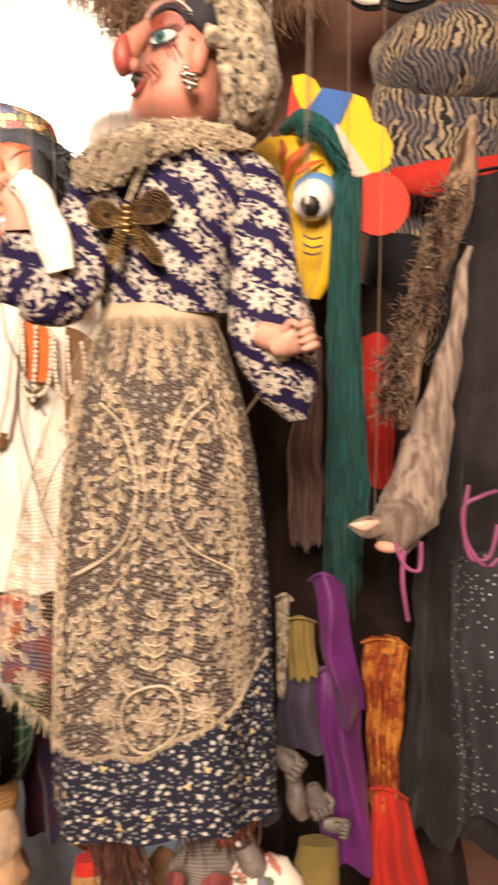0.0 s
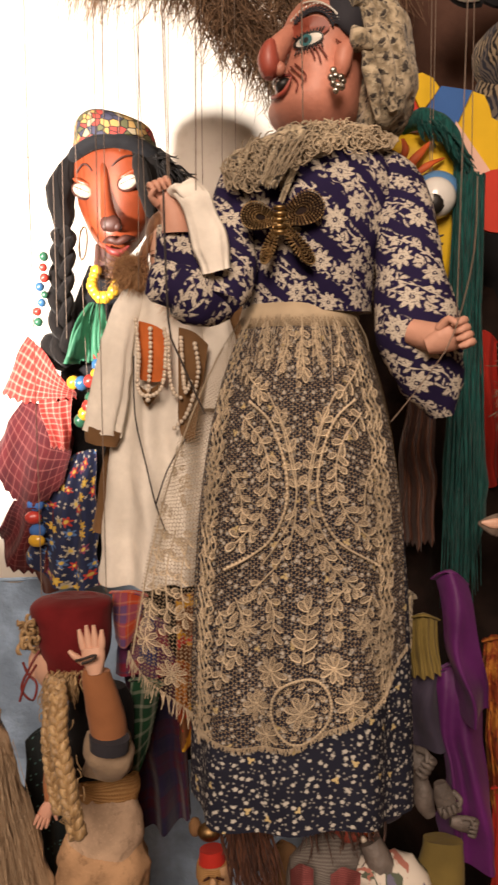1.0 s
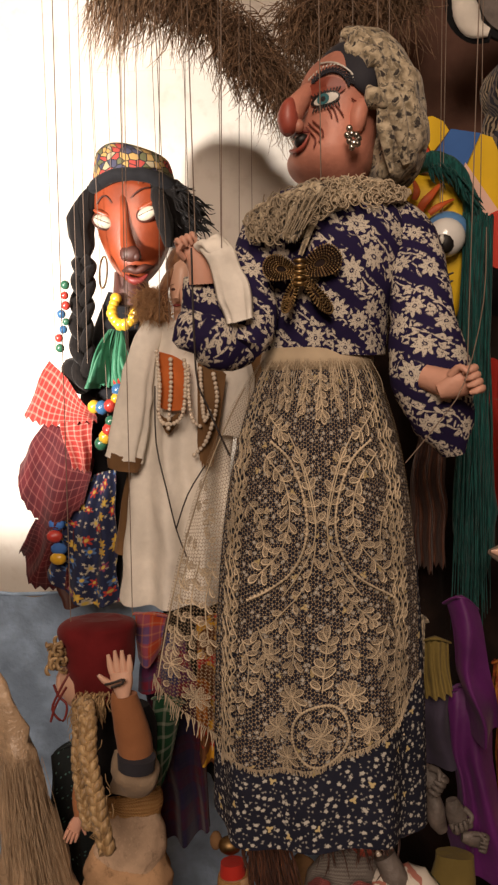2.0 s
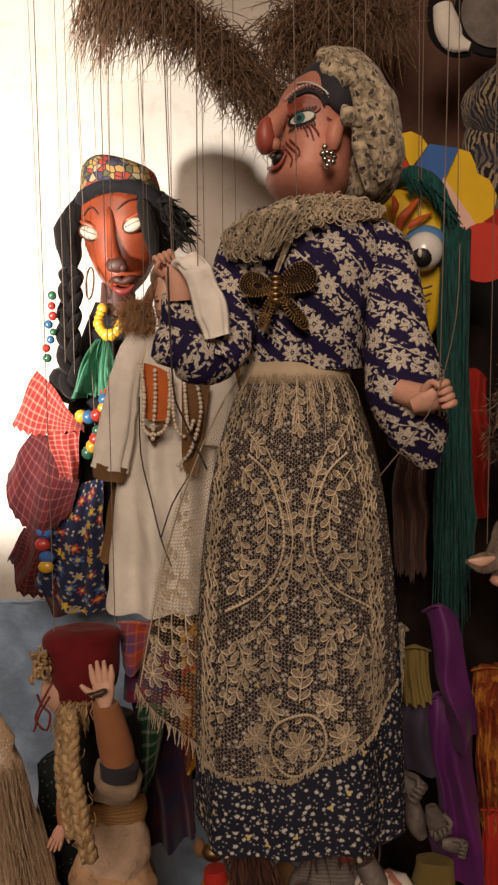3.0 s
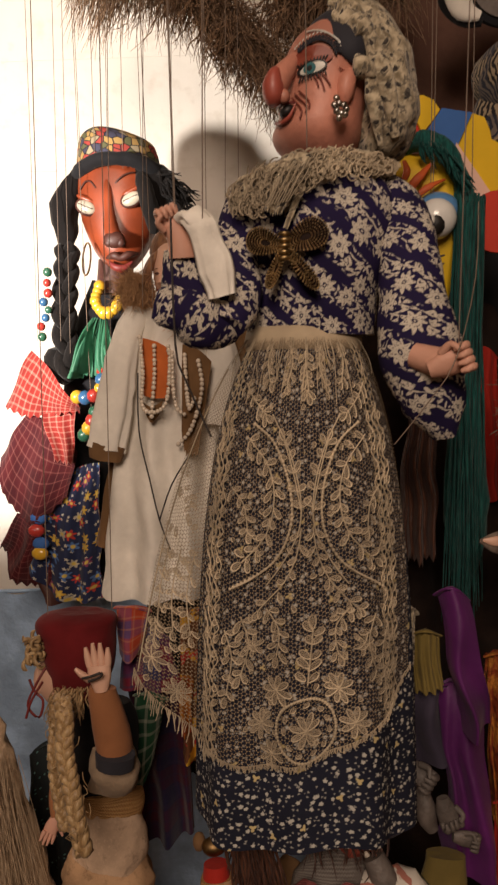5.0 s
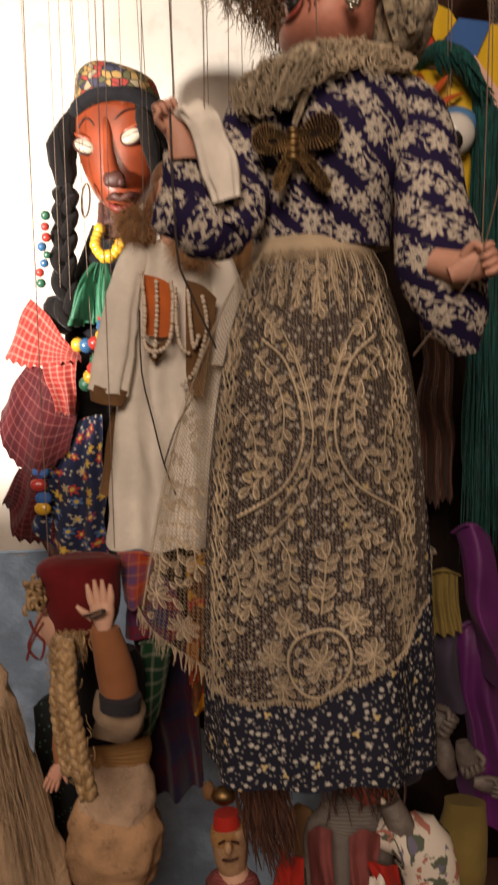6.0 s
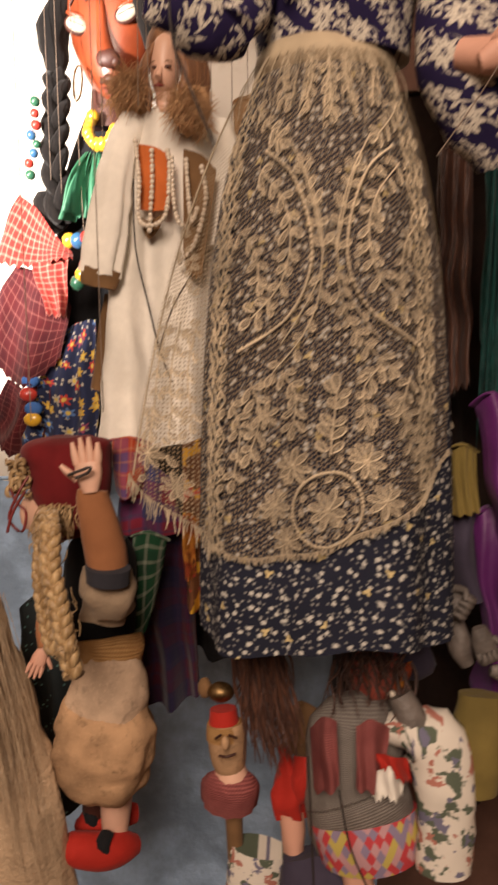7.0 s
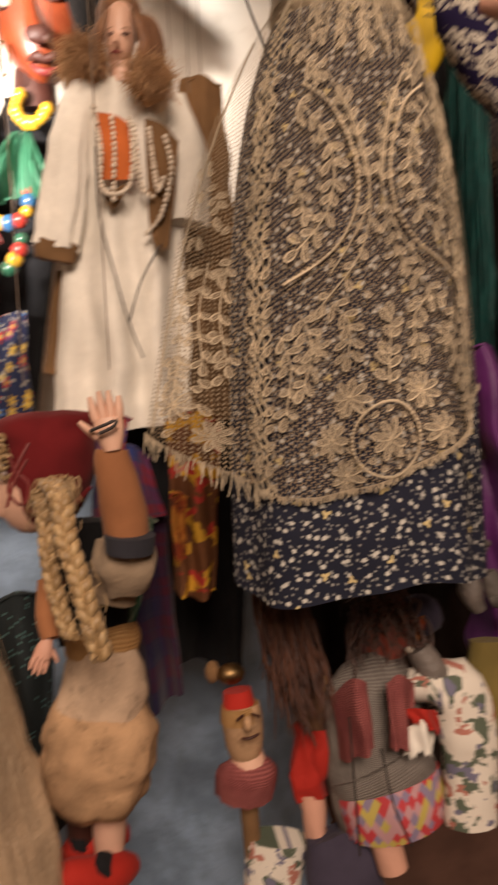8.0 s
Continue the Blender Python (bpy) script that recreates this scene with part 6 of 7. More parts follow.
def horse():
    s = Shape()
    s.tube([(0.203, 0.66, 1.644), (0.19, 0.65, 1.576), (0.168, 0.64, 1.514), (0.15, 0.635, 1.459), (0.138, 0.63, 1.399), (0.14, 0.625, 1.359)], (0.0033, 0.0132, 0.0154, 0.0137, 0.0121, 0.0066), M_HORSE, n=18, rough=0.006)
    s.locks([(0.174, 0.62, 1.568), (0.149, 0.61, 1.485), (0.126, 0.61, 1.418), (0.124, 0.61, 1.379)], (-0.001, -0.003, -0.006), M_HORSE, 900, 0.0007, 0.010, 0.002, n=3, steps=1)
    s.tube([(0.193, 0.63, 1.517), (0.177, 0.62, 1.438), (0.162, 0.615, 1.369), (0.149, 0.61, 1.32), (0.133, 0.6, 1.282), (0.121, 0.6, 1.258)], (0.0021, 0.0095, 0.0158, 0.0231, 0.0242, 0.0126), M_GREYHIDE, n=24, flat=0.8, rough=0.006)
    s.blob((0.123, 0.585, 1.28), (0.0214, 0.0153, 0.0224), M_GREYHIDE, n=16, rough=0.004)
    s.tube([(0.116, 0.575, 1.28), (0.097, 0.57, 1.281), (0.081, 0.568, 1.283)], (0.004, 0.01, 0.0015), M_GREYHIDE, n=12, ref=(0, 0, 1), flat=0.4)
    s.tube([(0.106, 0.568, 1.286), (0.094, 0.566, 1.283), (0.083, 0.566, 1.284)], (0.0015, 0.0045, 0.001), M_PALESKIN, n=10, ref=(0, 0, 1), flat=0.4)
    s.blob((0.117, 0.58, 1.263), (0.0122, 0.0092, 0.0061), M_HAND, n=12)
    for q in ([(0.127, 0.57, 1.262), (0.126, 0.568, 1.236), (0.131, 0.568, 1.203)], [(0.141, 0.57, 1.269), (0.14, 0.57, 1.245), (0.127, 0.568, 1.25), (0.12, 0.57, 1.269)], [(0.179, 0.57, 1.316), (0.174, 0.565, 1.284), (0.181, 0.565, 1.256), (0.196, 0.565, 1.258), (0.202, 0.565, 1.284)],
              [(0.202, 0.57, 1.311), (0.187, 0.565, 1.307), (0.174, 0.565, 1.298), (0.177, 0.565, 1.27), (0.193, 0.565, 1.249), (0.203, 0.565, 1.256)]):
        s.thread(q, 0.0019, M_PINKCORD, n=7)
    return s.finish("marionette", "grey plush horse puppet hanging by its neck with mauve cords")


def under(thing, ob):
    """Makes ob a part of thing, leaving it where it is."""
    ob.parent = thing
    ob.matrix_parent_inverse = Matrix.Translation(thing.location).inverted()
    return ob


def hung_cloth(top, bottom, m, label, name="costume", category="costume", **more):
    """A costume or cloth that hangs in folds: a front and a back panel joined by a narrow shoulder seam."""
    thing = tagged(new(name), label, category)
    thing.location = sum((V(p) for p in bottom), V()) / len(bottom)
    back = V((0, 0.009, 0))
    for part_name, shift in (("front_panel", V()), ("back_panel", back)):
        s = Shape()
        s.drape([V(p) + shift for p in top], [V(p) + shift for p in bottom], m, **more)
        under(thing, s.finish(part_name, "", ""))
    s = Shape()
    s.tube([V(p) + back * 0.5 for p in top], [(0.0015, 0.0045)] * len(top), m, n=10, ref=(0, 0, 1), rough=0.001)
    under(thing, s.finish("shoulder_seam", "", ""))
    return thing


batik_doll()
horse()
hung_cloth([(0.201, 0.7, 1.59), (0.217, 0.68, 1.6), (0.275, 0.68, 1.605)], [(0.147, 0.68, 0.941), (0.198, 0.66, 0.943), (0.288, 0.66, 0.932)], M_GREYCLOTH, "charcoal dress with scattered sequins", nu=40, nv=30, folds=3, amp=0.018)
hung_cloth([(0.192, 0.66, 1.227), (0.223, 0.655, 1.239), (0.278, 0.66, 1.238)], [(0.191, 0.655, 0.981), (0.226, 0.645, 0.977), (0.282, 0.65, 0.973)], M_SEQUIN, "black skirt panel sewn with sequins", nu=30, nv=20, folds=2, amp=0.012)
hung_cloth([(0.054, 0.6, 1.227), (0.064, 0.585, 1.237), (0.08, 0.6, 1.222)], [(0.077, 0.6, 1.105), (0.085, 0.58, 1.105), (0.103, 0.6, 1.11)], M_PURPLE, "purple satin sleeve hanging in a long fold", nu=24, nv=24, folds=1.1, amp=0.010, belly=0.01)
hung_cloth([(0.06, 0.62, 1.132), (0.074, 0.61, 1.142), (0.099, 0.62, 1.117)], [(0.069, 0.62, 0.97), (0.085, 0.6, 0.96), (0.11, 0.61, 0.956)], M_PURPLE, "violet satin robe hanging in folds", nu=24, nv=24, folds=1.6, amp=0.012, belly=0.01)
hung_cloth([(0.103, 0.62, 1.164), (0.124, 0.61, 1.171), (0.143, 0.62, 1.159)], [(0.11, 0.62, 1.014), (0.116, 0.61, 1.015), (0.136, 0.62, 1.014)], M_OCHRE, "ochre and orange ruffled costume", nu=22, nv=20, folds=4, amp=0.010, ragged=0.01)
hung_cloth([(0.111, 0.61, 1.031), (0.124, 0.6, 1.037), (0.142, 0.61, 1.021)], [(0.108, 0.61, 0.856), (0.142, 0.6, 0.854), (0.181, 0.61, 0.857)], M_RED, "bright red cloth costume", nu=20, nv=16, folds=2, amp=0.010)
hung_cloth([(0.032, 0.6, 1.19), (0.043, 0.59, 1.197), (0.056, 0.6, 1.19)], [(0.033, 0.6, 1.141), (0.046, 0.59, 1.143), (0.06, 0.6, 1.144)], M_MUSTARD, "mustard yellow fringed cloth", nu=18, nv=10, folds=4, amp=0.006)
hung_cloth([(0.027, 0.62, 1.138), (0.046, 0.61, 1.145), (0.07, 0.62, 1.136)], [(0.021, 0.62, 1.064), (0.047, 0.61, 1.065), (0.081, 0.62, 1.071)], M_DULLPURPLE, "dull violet cloth in loose folds", nu=20, nv=12, folds=2, amp=0.012)
hung_cloth([(0.024, 0.6, 1.211), (0.031, 0.595, 1.216), (0.035, 0.6, 1.209)], [(0.023, 0.59, 1.13), (0.027, 0.585, 1.129), (0.03, 0.59, 1.132)], M_SCARF, "strip of grey-cream lace", nu=12, nv=12, folds=2, amp=0.004, ragged=0.006)
# added sheet, its dark colour stands for the unlit depth behind the puppets
hung_cloth([(-0.049, 0.8, 1.519), (0.057, 0.8, 1.531), (0.188, 0.8, 1.489)], [(-0.039, 0.8, 0.785), (0.059, 0.8, 0.781), (0.267, 0.8, 0.781)], M_DARKBROWN, "dark brown sheet added as shade behind the east puppets", nu=40, nv=20, folds=4, amp=0.02)
hung_cloth([(0.123, 0.785, 1.449), (0.141, 0.78, 1.455), (0.154, 0.785, 1.443)], [(0.131, 0.785, 1.285), (0.149, 0.78, 1.28), (0.163, 0.785, 1.292)], M_RED, "red scarf among the dark costumes", nu=14, nv=14, folds=2, amp=0.008)
hung_cloth([(0.043, 0.7, 1.444), (0.057, 0.7, 1.449), (0.071, 0.7, 1.444)], [(0.040, 0.7, 1.243), (0.058, 0.7, 1.232), (0.075, 0.7, 1.246)], M_FRINGE, "brown woollen cloth behind the sleeve", nu=24, nv=24, folds=3, amp=0.012, ragged=0.008)

hung_cloth([(-0.184, 0.66, 1.188), (-0.163, 0.655, 1.194), (-0.138, 0.66, 1.188)], [(-0.185, 0.66, 1.041), (-0.169, 0.655, 1.034), (-0.149, 0.66, 1.038)], M_OCHREPRINT, "brown costume printed with yellow patches", nu=22, nv=18, folds=2, amp=0.010)
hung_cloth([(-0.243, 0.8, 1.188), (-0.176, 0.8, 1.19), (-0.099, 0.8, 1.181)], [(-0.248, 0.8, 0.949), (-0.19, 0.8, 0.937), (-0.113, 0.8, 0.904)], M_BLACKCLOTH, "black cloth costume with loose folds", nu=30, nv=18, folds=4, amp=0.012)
hung_cloth([(-0.148, 0.8, 1.525), (-0.129, 0.8, 1.531), (-0.105, 0.8, 1.525)], [(-0.162, 0.8, 1.19), (-0.129, 0.8, 1.182), (-0.087, 0.8, 1.186)], M_TRIM, "brown cloth behind the white robe", nu=24, nv=24, folds=2, amp=0.010)
# behind the girl: tartans, dark sequins, midnight cloth
hung_cloth([(-0.2492, 0.66, 1.1928), (-0.2303, 0.65, 1.1969), (-0.2156, 0.66, 1.1907)], [(-0.2466, 0.66, 1.1468), (-0.2319, 0.65, 1.1427), (-0.2226, 0.66, 1.1582)], M_ORANGETARTAN, "orange and blue tartan cloth", nu=18, nv=10, folds=1, amp=0.005)
hung_cloth([(-0.2429, 0.68, 1.1611), (-0.2183, 0.67, 1.1689), (-0.2008, 0.68, 1.1548)], [(-0.2523, 0.68, 1.1012), (-0.2201, 0.67, 1.1050), (-0.1882, 0.68, 1.1049)], M_TARTAN, "blue and red tartan cloth", nu=24, nv=12, folds=2, amp=0.006)
hung_cloth([(-0.2289, 0.65, 1.1080), (-0.2134, 0.64, 1.1146), (-0.1985, 0.65, 1.1051)], [(-0.2336, 0.65, 1.0202), (-0.2221, 0.64, 1.0181), (-0.2124, 0.65, 1.0416)], M_GREENTARTAN, "green and white tartan cloth", nu=18, nv=14, folds=1.5, amp=0.005)
hung_cloth([(-0.2489, 0.71, 1.0993), (-0.2166, 0.7, 1.1042), (-0.1877, 0.71, 1.0974)], [(-0.2404, 0.71, 0.9277), (-0.2100, 0.7, 0.9205), (-0.1796, 0.71, 0.9338)], M_DARKTARTAN, "midnight blue tartan costume", nu=26, nv=18, folds=2.5, amp=0.010)
hung_cloth([(-0.183, 0.65, 1.125), (-0.178, 0.65, 1.127), (-0.171, 0.65, 1.122)], [(-0.185, 0.65, 1.073), (-0.179, 0.65, 1.071), (-0.174, 0.65, 1.076)], M_OCHRE, "narrow ochre trimmed cloth", nu=10, nv=10, folds=1, amp=0.006, ragged=0.006)
hung_cloth([(-0.347, 0.68, 1.029), (-0.319, 0.67, 1.049), (-0.296, 0.68, 1.041)], [(-0.36, 0.69, 0.825), (-0.321, 0.68, 0.821), (-0.29, 0.69, 0.827)], M_SEQUINTEAL, "black cloth with teal sequins", nu=22, nv=18, folds=2, amp=0.010)


def tan_bundle():
    """Long pale hair combed flat, hanging at the edge."""
    s = Shape()
    s.tube([(-0.39, 0.62, 1.16), (-0.37, 0.618, 1.101), (-0.358, 0.615, 1.052), (-0.347, 0.61, 0.994), (-0.338, 0.605, 0.93), (-0.329, 0.6, 0.87), (-0.323, 0.6, 0.791)], (0.0074, 0.0158, 0.0221, 0.0315, 0.0389, 0.0431, 0.0473), M_WRAP, n=40, flat=0.6, folds=4, amp=0.04, rough=0.006)
    thing = tagged(new("wig"), "long pale tan wig in crinkled clear wrapping", "wig")
    thing.location = (-0.329, 0.6, 0.87)
    under(thing, s.finish("combed_hair", "", ""))
    s = Shape()
    s.locks([(-0.356, 0.59, 1.066), (-0.342, 0.588, 1.072), (-0.333, 0.59, 1.042)], (0.034, -0.012, -0.23), M_WIG, 170, 0.0003, 0.012, 0.004, n=3, steps=3)
    under(thing, s.finish("loose_hair", "", "", kind="stuff"))


tan_bundle()


# ---- low down: small puppet with a red cap, knitted puppet, fringe ----
def cap_puppet():
    s = Shape()
    s.tube([(-0.144, 0.59, 0.981), (-0.143, 0.588, 0.967)], (0.011, 0.013), M_RED, n=16)
    s.tube([(-0.1432, 0.588, 0.971), (-0.1428, 0.588, 0.966), (-0.1422, 0.588, 0.959)], (0.0138, 0.0152, 0.0160), M_BELT, n=18)
    s.blob((-0.147, 0.6, 0.99), (0.0114, 0.0093, 0.0083), M_BRONZE, n=12)
    s.blob((-0.161, 0.605, 0.991), (0.0062, 0.0062, 0.0093), M_TRIM, n=10)
    s.tube([(-0.142, 0.59, 0.969), (-0.141, 0.588, 0.955), (-0.14, 0.59, 0.937), (-0.139, 0.592, 0.923)], (0.0153, 0.0158, 0.0143, 0.0102), M_SUEDE, n=18)
    s.blob((-0.14, 0.565, 0.965), (0.0035, 0.0039, 0.0059), M_SUEDE, n=10)
    s.thread([(-0.148, 0.566, 0.968), (-0.143, 0.563, 0.973)], 0.0011, M_DKBROWN)
    s.thread([(-0.137, 0.563, 0.973), (-0.131, 0.566, 0.969)], 0.0011, M_DKBROWN)
    s.thread([(-0.145, 0.566, 0.954), (-0.139, 0.563, 0.955), (-0.132, 0.566, 0.956)], 0.0011, M_DKBROWN)
    s.tube([(-0.14, 0.592, 0.938), (-0.138, 0.59, 0.922)], (0.0112, 0.0143), M_PALESKIN, n=14)
    s.tube([(-0.139, 0.595, 0.925), (-0.139, 0.592, 0.916), (-0.141, 0.595, 0.896)], (0.0132, 0.0234, 0.0224), M_PINKKNIT, n=24, flat=0.8, folds=12, amp=0.06)
    s.tube([(-0.138, 0.6, 0.895), (-0.136, 0.6, 0.831)], (0.0078, 0.0067), M_TRIM, n=10)
    s.tube([(-0.116, 0.6, 0.853), (-0.121, 0.6, 0.821), (-0.126, 0.6, 0.779)], (0.0259, 0.0238, 0.0207), M_CAMO, n=16, flat=0.6)
    return s.finish("marionette", "small wooden puppet with red cap and rose collar")


def knit_puppet():
    s = Shape()
    s.tube([(-0.038, 0.6, 0.986), (-0.037, 0.59, 0.976), (-0.038, 0.585, 0.95), (-0.039, 0.582, 0.918), (-0.041, 0.582, 0.899), (-0.032, 0.585, 0.867)], (0.0241, 0.0371, 0.0391, 0.0381, 0.0361, 0.0371), M_KNIT, n=30, flat=0.6, rough=0.002)
    s.drape([(-0.074, 0.575, 0.974), (-0.063, 0.552, 0.996), (-0.053, 0.548, 0.994)], [(-0.072, 0.565, 0.928), (-0.063, 0.542, 0.941), (-0.053, 0.538, 0.948)], M_PINKKNIT, nu=14, nv=16, folds=2, amp=0.004)
    s.drape([(-0.039, 0.546, 0.993), (-0.027, 0.55, 0.996), (-0.013, 0.56, 0.984)], [(-0.04, 0.538, 0.947), (-0.03, 0.54, 0.943), (-0.022, 0.548, 0.941)], M_PINKKNIT, nu=14, nv=16, folds=2, amp=0.004)
    s.tube([(-0.038, 0.58, 0.919), (-0.034, 0.578, 0.909), (-0.03, 0.578, 0.898)], (0.0421, 0.0421, 0.0411), M_KNIT, n=28, flat=0.62)
    s.tube([(-0.031, 0.578, 0.902), (-0.028, 0.576, 0.886), (-0.025, 0.578, 0.867)], (0.0431, 0.0421, 0.0401), M_DIAMOND, n=28, flat=0.62)
    s.blob((-0.019, 0.6, 1.013), (0.0238, 0.0207, 0.0311), M_NOSE, n=20, rough=0.006)
    s.locks([(-0.043, 0.59, 1.034), (-0.027, 0.58, 1.049), (-0.006, 0.59, 1.026)], (0, -0.004, -0.03), M_FRINGE, 120, 0.0012, 0.012, 0.005, n=3)
    s.blob((0.01, 0.6, 1.022), (0.0176, 0.0135, 0.0186), M_DULLPURPLE, n=14, rough=0.004)
    s.blob((0, 0.585, 1.013), (0.005, 0.004, 0.015), M_OCHRE, (0, 25, 0), n=10)
    s.blob((-0.01, 0.575, 1.004), (0.0035, 0.003, 0.003), M_PEARL, n=8)
    # sleeves
    s.tube([(-0.011, 0.575, 0.976), (0.017, 0.565, 0.977), (0.027, 0.56, 0.948), (0.03, 0.56, 0.916), (0.029, 0.56, 0.869)], (0.0168, 0.0247, 0.0227, 0.0217, 0.0217), M_CAMO, n=20, flat=0.7, rough=0.003)
    s.tube([(0.032, 0.575, 0.967), (0.043, 0.57, 0.929), (0.047, 0.57, 0.872)], (0.0079, 0.0079, 0.0069), M_HAND, n=12, rough=0.002)
    s.drape([(-0.024, 0.548, 0.957), (-0.016, 0.54, 0.965), (-0.004, 0.548, 0.956)], [(-0.027, 0.545, 0.936), (-0.017, 0.536, 0.941), (-0.005, 0.545, 0.938)], M_WHITE, nu=14, nv=8, folds=2, amp=0.004, ragged=0.004)
    s.drape([(-0.026, 0.55, 0.971), (-0.016, 0.54, 0.973), (-0.002, 0.548, 0.966)], [(-0.024, 0.546, 0.964), (-0.014, 0.536, 0.961), (0.002, 0.545, 0.948)], M_RED, nu=14, nv=8, folds=2, amp=0.004, ragged=0.004)
    s.tube([(-0.097, 0.6, 0.946), (-0.093, 0.598, 0.931), (-0.091, 0.595, 0.908), (-0.089, 0.592, 0.885)], (0.0031, 0.0082, 0.0122, 0.0092), M_RED, n=24, folds=5, amp=0.25, rough=0.005)
    s.tube([(-0.089, 0.592, 0.89), (-0.087, 0.59, 0.861), (-0.085, 0.59, 0.815)], (0.0092, 0.0082, 0.0071), M_HAND, n=16, folds=4, amp=0.1, rough=0.003)
    s.tube([(-0.077, 0.595, 0.938), (-0.079, 0.59, 0.917), (-0.083, 0.59, 0.902)], (0.0082, 0.0112, 0.0061), M_RED, n=18, rough=0.005)
    s.blob((-0.077, 0.6, 0.96), (0.0176, 0.0124, 0.0238), M_TRIM, n=18, rough=0.006)
    s.tube([(-0.075, 0.585, 0.86), (-0.069, 0.58, 0.829), (-0.059, 0.58, 0.779)], (0.0221, 0.0301, 0.0301), M_DULLPURPLE, n=18, flat=0.6, rough=0.004)
    s.tube([(-0.04, 0.57, 0.873), (-0.033, 0.565, 0.838)], (0.0128, 0.0118), M_HAND, n=12)
    return s.finish("marionette", "puppet in rose and silver knit with camouflage sleeves")


def brown_fringe():
    thing = tagged(new("fringe"), "chestnut brown fringe hanging under the skirt", "fringe")
    thing.location = (-0.115, 0.56, 1.06)
    s = Shape()
    s.tube([(-0.12, 0.56, 1.068), (-0.118, 0.562, 1.05), (-0.114, 0.565, 1.025)], (0.0120, 0.0130, 0.0050), M_FRINGE, n=14, flat=0.6)
    under(thing, s.finish("tied_head", "", ""))
    s = Shape()
    s.locks([(-0.128, 0.55, 1.066), (-0.117, 0.54, 1.072), (-0.103, 0.55, 1.064)], (0.014, 0, -0.092), M_FRINGE, 190, 0.0013, 0.007, 0.005, steps=4)
    under(thing, s.finish("loose_hair", "", "", kind="stuff"))


def wooden_feet():
    """Jointed grey wooden limbs hanging beside the skirt."""
    s = Shape()
    s.fist((0.034, 0.56, 1.085), 0.018, M_GREYWOOD, (20, 120, 0), curl=True)
    s.tube([(0.025, 0.57, 1.087), (0.032, 0.565, 1.086)], (0.0068, 0.0078), M_GREYWOOD, n=12, rough=0.002)
    s.tube([(0.036, 0.575, 1.068), (0.04, 0.572, 1.049), (0.045, 0.57, 1.032)], (0.0058, 0.0097, 0.0049), M_GREYWOOD, n=16, rough=0.003)
    s.fist((0.057, 0.565, 1.048), 0.017, M_GREYWOOD, (10, 165, 20), curl=True)
    s.fist((0.074, 0.565, 1.027), 0.014, M_GREYWOOD, (0, 100, 0), curl=True)
    s.tube([(0.059, 0.58, 1.003), (0.056, 0.575, 0.959), (0.055, 0.575, 0.926)], (0.017, 0.0211, 0.017), M_MUSTARD, n=18, flat=0.7, rough=0.002)
    s.tube([(-0.005, 0.57, 1.006), (0.004, 0.565, 0.988), (0.009, 0.565, 0.967)], (0.0099, 0.0118, 0.0109), M_GREYWOOD, n=14)
    return s.finish("marionette", "grey wooden marionette with jointed limbs")


cap_puppet()
knit_puppet()
brown_fringe()
wooden_feet()


# ---- overhead: raffia, shoe and straw disc ----
def raffia():
    """A shaggy skirt of raffia: a rolled band and several thick fringes."""
    thing = tagged(new("raffia_skirt"), "shaggy brown raffia hanging overhead", "raffia")
    thing.location = (-0.218, 0.88, 1.888)

    def fringe(name, build):
        s = Shape()
        build(s)
        under(thing, s.finish(name, "", ""))

    fringe("band", lambda s: s.tube([(-0.257, 0.9, 1.984), (-0.213, 0.9, 1.94), (-0.177, 0.9, 1.9), (-0.133, 0.905, 1.858), (-0.097, 0.91, 1.823), (-0.075, 0.915, 1.806)], (0.0120, 0.0150, 0.0140, 0.0140, 0.0120, 0.0060), M_RAFFIA, n=16, rough=0.012))
    fringe("band", lambda s: s.tube([(-0.074, 0.92, 1.894), (-0.03, 0.92, 1.921), (0.03, 0.925, 1.935), (0.089, 0.93, 1.942)], (0.0120, 0.0280, 0.0280, 0.0180), M_RAFFIA, n=16, rough=0.012))
    # a loose tuft that hangs by itself, and shaggy hair along the two bands
    fringe("fringe", lambda s: s.locks([(-0.323, 0.87, 1.963), (-0.294, 0.87, 1.945), (-0.265, 0.87, 1.954)], (-0.020, -0.004, -0.098), M_RAFFIA, 280, 0.0006, 0.012, 0.006, n=3))
    fringe("fringe", lambda s: s.locks([(-0.287, 0.87, 1.955), (-0.251, 0.87, 1.939), (-0.215, 0.87, 1.931)], (-0.012, -0.004, -0.062), M_RAFFIA, 520, 0.0007, 0.020, 0.008, n=3, steps=2))
    fringe("fringe", lambda s: s.locks([(-0.223, 0.87, 1.931), (-0.18, 0.87, 1.892), (-0.145, 0.87, 1.856)], (0.010, -0.006, -0.045), M_RAFFIA, 1000, 0.0007, 0.021, 0.010, n=3, steps=2))
    fringe("fringe", lambda s: s.locks([(-0.152, 0.87, 1.86), (-0.117, 0.875, 1.826), (-0.082, 0.88, 1.796)], (0.014, -0.006, -0.045), M_RAFFIA, 900, 0.0007, 0.021, 0.010, n=3, steps=2))
    fringe("fringe", lambda s: s.locks([(-0.078, 0.89, 1.887), (-0.041, 0.89, 1.906), (-0.002, 0.89, 1.922), (0.056, 0.9, 1.928)], (-0.004, -0.006, -0.050), M_RAFFIA, 1600, 0.0007, 0.028, 0.012, n=3, steps=2))


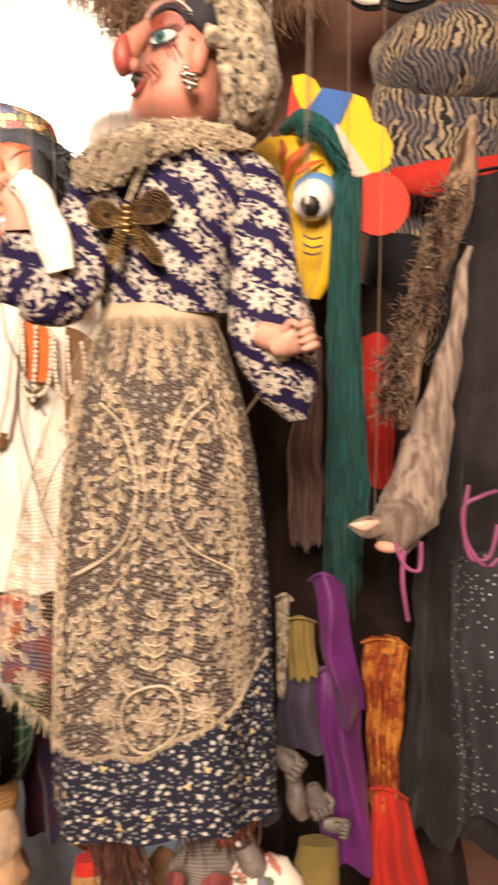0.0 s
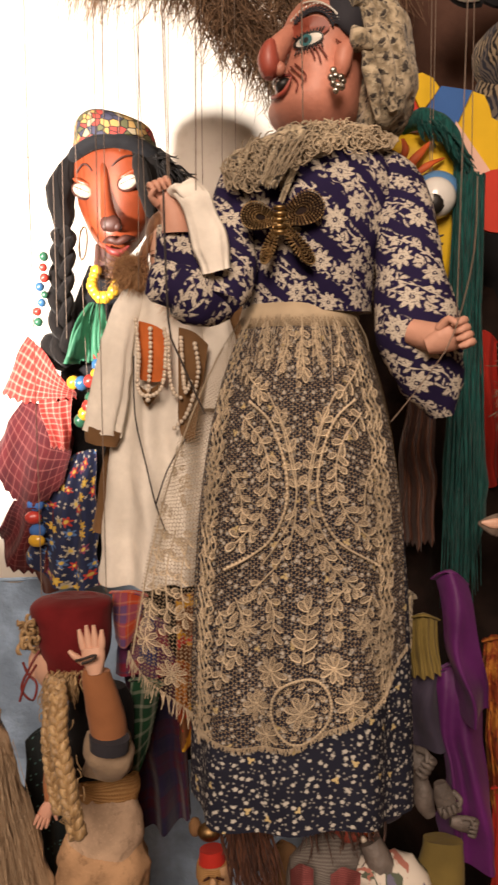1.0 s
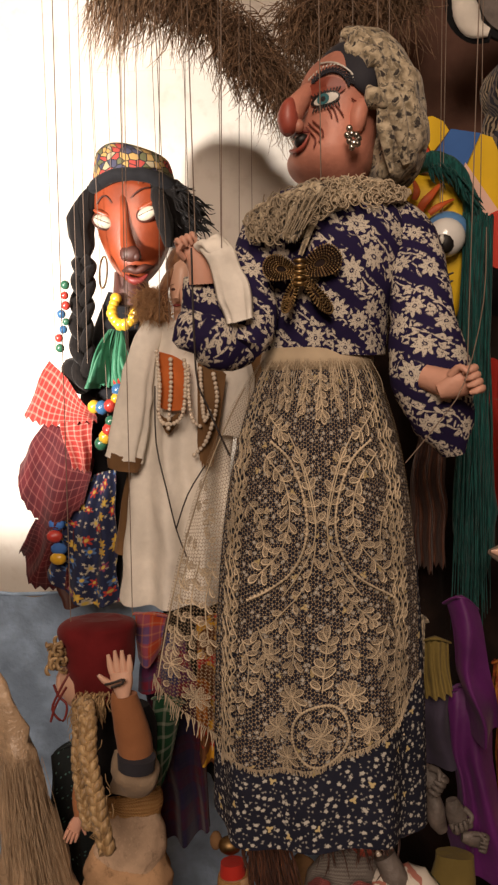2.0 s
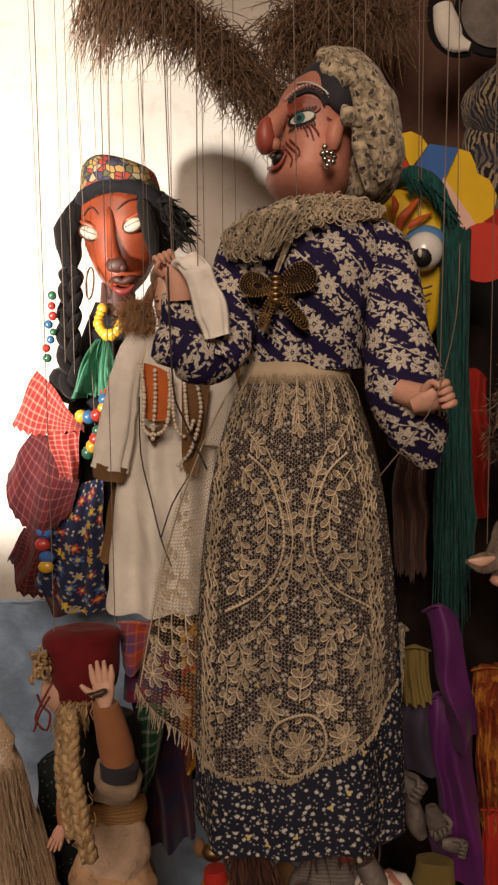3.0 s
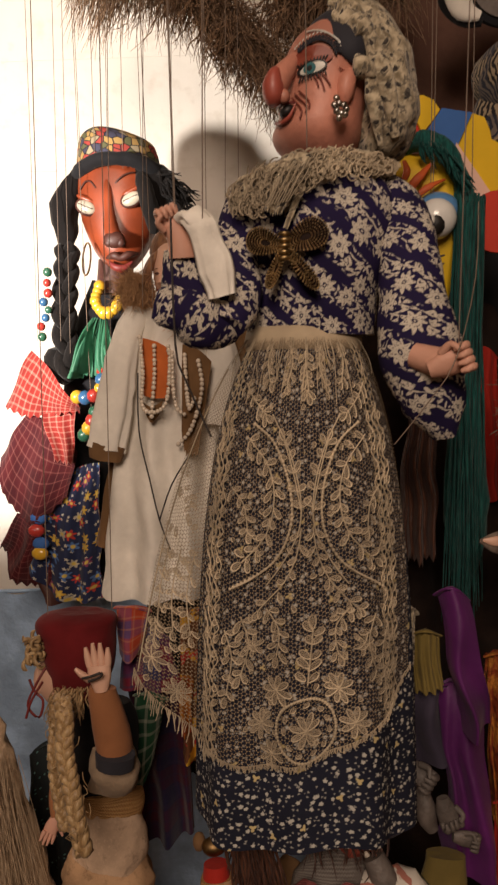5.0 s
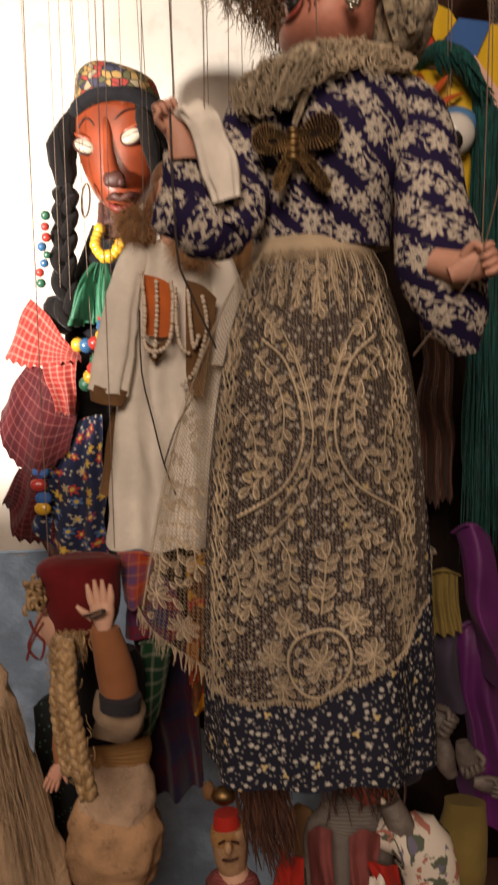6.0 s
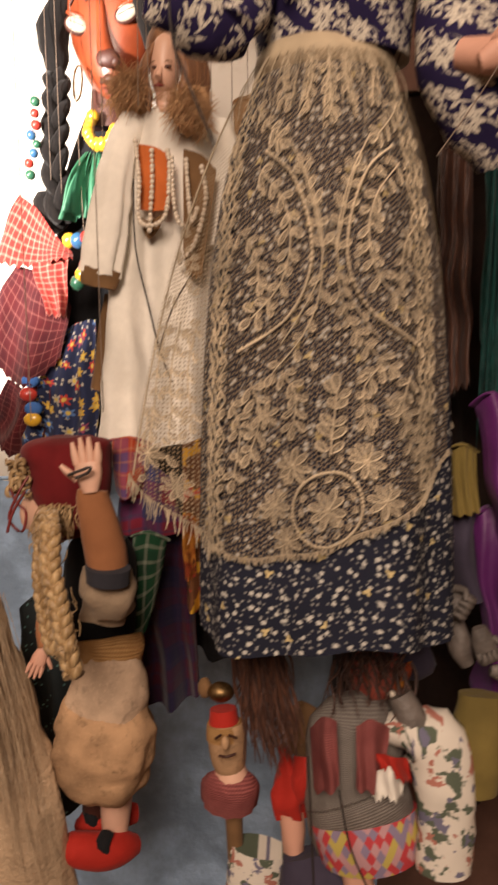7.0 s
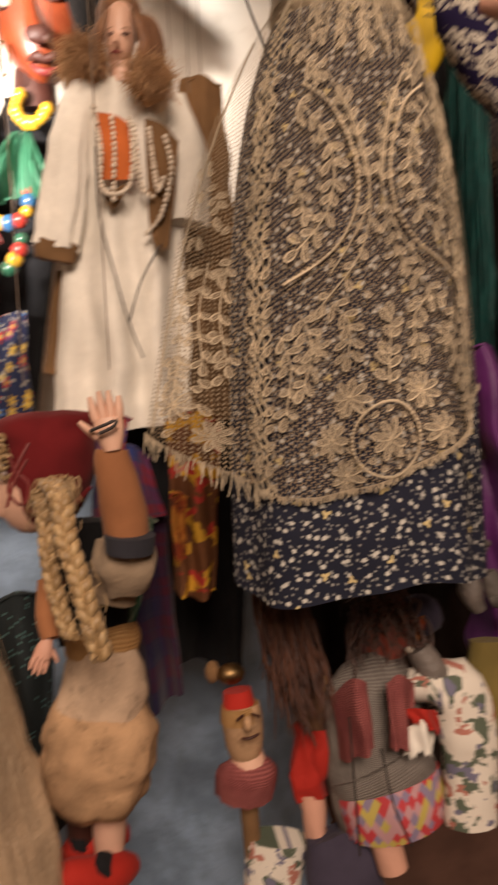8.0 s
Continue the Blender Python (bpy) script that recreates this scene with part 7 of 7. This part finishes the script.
def shoe():
    s = Shape()
    s.tube([(0.121, 0.876, 1.906), (0.126, 0.872, 1.88), (0.135, 0.87, 1.86), (0.153, 0.868, 1.852)], (0.0118, 0.0162, 0.0132, 0.0059), M_WHITE, n=16, flat=0.7)
    s.tube([(0.117, 0.885, 1.917), (0.122, 0.88, 1.881), (0.137, 0.878, 1.856), (0.157, 0.876, 1.849)], (0.0119, 0.0178, 0.0119, 0.0059), M_BLACKCLOTH, n=16, flat=0.7)
    return s.finish("puppet_shoe", "black and white puppet shoe hanging overhead", "shoe")


def disc():
    s = Shape()
    c = V((0.19, 0.89, 1.902))
    for k, (r, m) in enumerate(((0.052, M_BLACKCLOTH), (0.044, M_GREYWOOD))):
        s.board([c + V((r * math.cos(q * 0.2094), -0.004 * k, r * math.sin(q * 0.2094))) for q in range(30)], m, 0.006)
    return s.finish("hat_disc", "round grey felt disc with black rim", "hat")


raffia()
shoe()
disc()


# ---- strings ----
def string(points, m=M_STRING, r=0.0005):
    s = Shape()
    s.thread(points, r, m, n=4, steps=3)
    return s.finish("marionette_string", "thin brown marionette string hanging from the ceiling", "string", "marionette strings")


def hang(x, y, z, lean=0.0, m=M_STRING, r=0.0004):
    string([(x, y, z), (x + lean * 0.5, y, (z + 2.5) / 2), (x + lean, y, 2.5)], m, r)


for p, lean in (((-0.147, 0.43, 1.523), -0.02), ((-0.13, 0.432, 1.516), 0.01), ((-0.037, 0.53, 1.692), 0.0), ((-0.007, 0.55, 1.692), 0.01), ((-0.063, 0.48, 1.543), -0.01), ((0.034, 0.452, 1.431), 0.02), ((-0.017, 0.54, 1.679), 0.0)):
    hang(*p, lean)
for p, lean in (((-0.397, 0.872, 1.474), -0.01), ((-0.367, 0.872, 1.474), 0.0), ((-0.355, 0.872, 1.459), 0.0), ((-0.315, 0.862, 1.685), -0.01), ((-0.299, 0.862, 1.685), 0.0), ((-0.28, 0.862, 1.684), 0.0), ((-0.257, 0.868, 1.681), -0.02),
                ((-0.326, 0.86, 1.384), -0.03), ((-0.223, 0.88, 1.648), 0.01), ((-0.335, 0.87, 1.684), -0.02)):
    hang(*p, lean)
for p, lean in (((-0.216, 0.71, 1.495), -0.03), ((-0.191, 0.71, 1.495), -0.02), ((-0.161, 0.72, 1.489), 0.0), ((-0.265, 0.725, 1.466), 0.01), ((-0.227, 0.71, 1.495), 0.02), ((-0.144, 0.74, 1.49), 0.01), ((-0.13, 0.76, 1.517), 0.0)):
    hang(*p, lean)
for p, lean in (((0.052, 0.64, 1.585), 0.0), ((0.086, 0.63, 1.572), 0.0), ((0.053, 0.635, 1.584), 0.01), ((0.108, 0.6, 1.291), 0.01), ((-0.282, 0.56, 1.22), 0.0), ((-0.224, 0.55, 1.227), 0.0)):
    hang(*p, lean)
string([(-0.127, 0.44, 1.378), (-0.142, 0.435, 1.414), (-0.148, 0.43, 1.437), (-0.149, 0.425, 1.515)], M_DARKSTRING, 0.0007)
string([(-0.231, 0.7, 1.428), (-0.231, 0.7, 1.368), (-0.221, 0.7, 1.319), (-0.211, 0.7, 1.275), (-0.2, 0.7, 1.244)], M_DARKSTRING, 0.0008)
string([(-0.211, 0.7, 1.275), (-0.198, 0.7, 1.312), (-0.179, 0.7, 1.343)], M_DARKSTRING, 0.0008)
string([(-0.007, 0.45, 1.372), (0.013, 0.44, 1.4), (0.028, 0.432, 1.427), (0.049, 0.47, 1.483), (0.058, 0.5, 1.54)], M_STRING, 0.0004)
string([(-0.076, 0.52, 0.983), (-0.074, 0.52, 0.936), (-0.072, 0.52, 0.884)], M_DARKSTRING, 0.0008)
string([(-0.054, 0.52, 0.958), (-0.046, 0.52, 0.915), (-0.034, 0.52, 0.885)], M_DARKSTRING, 0.0008)
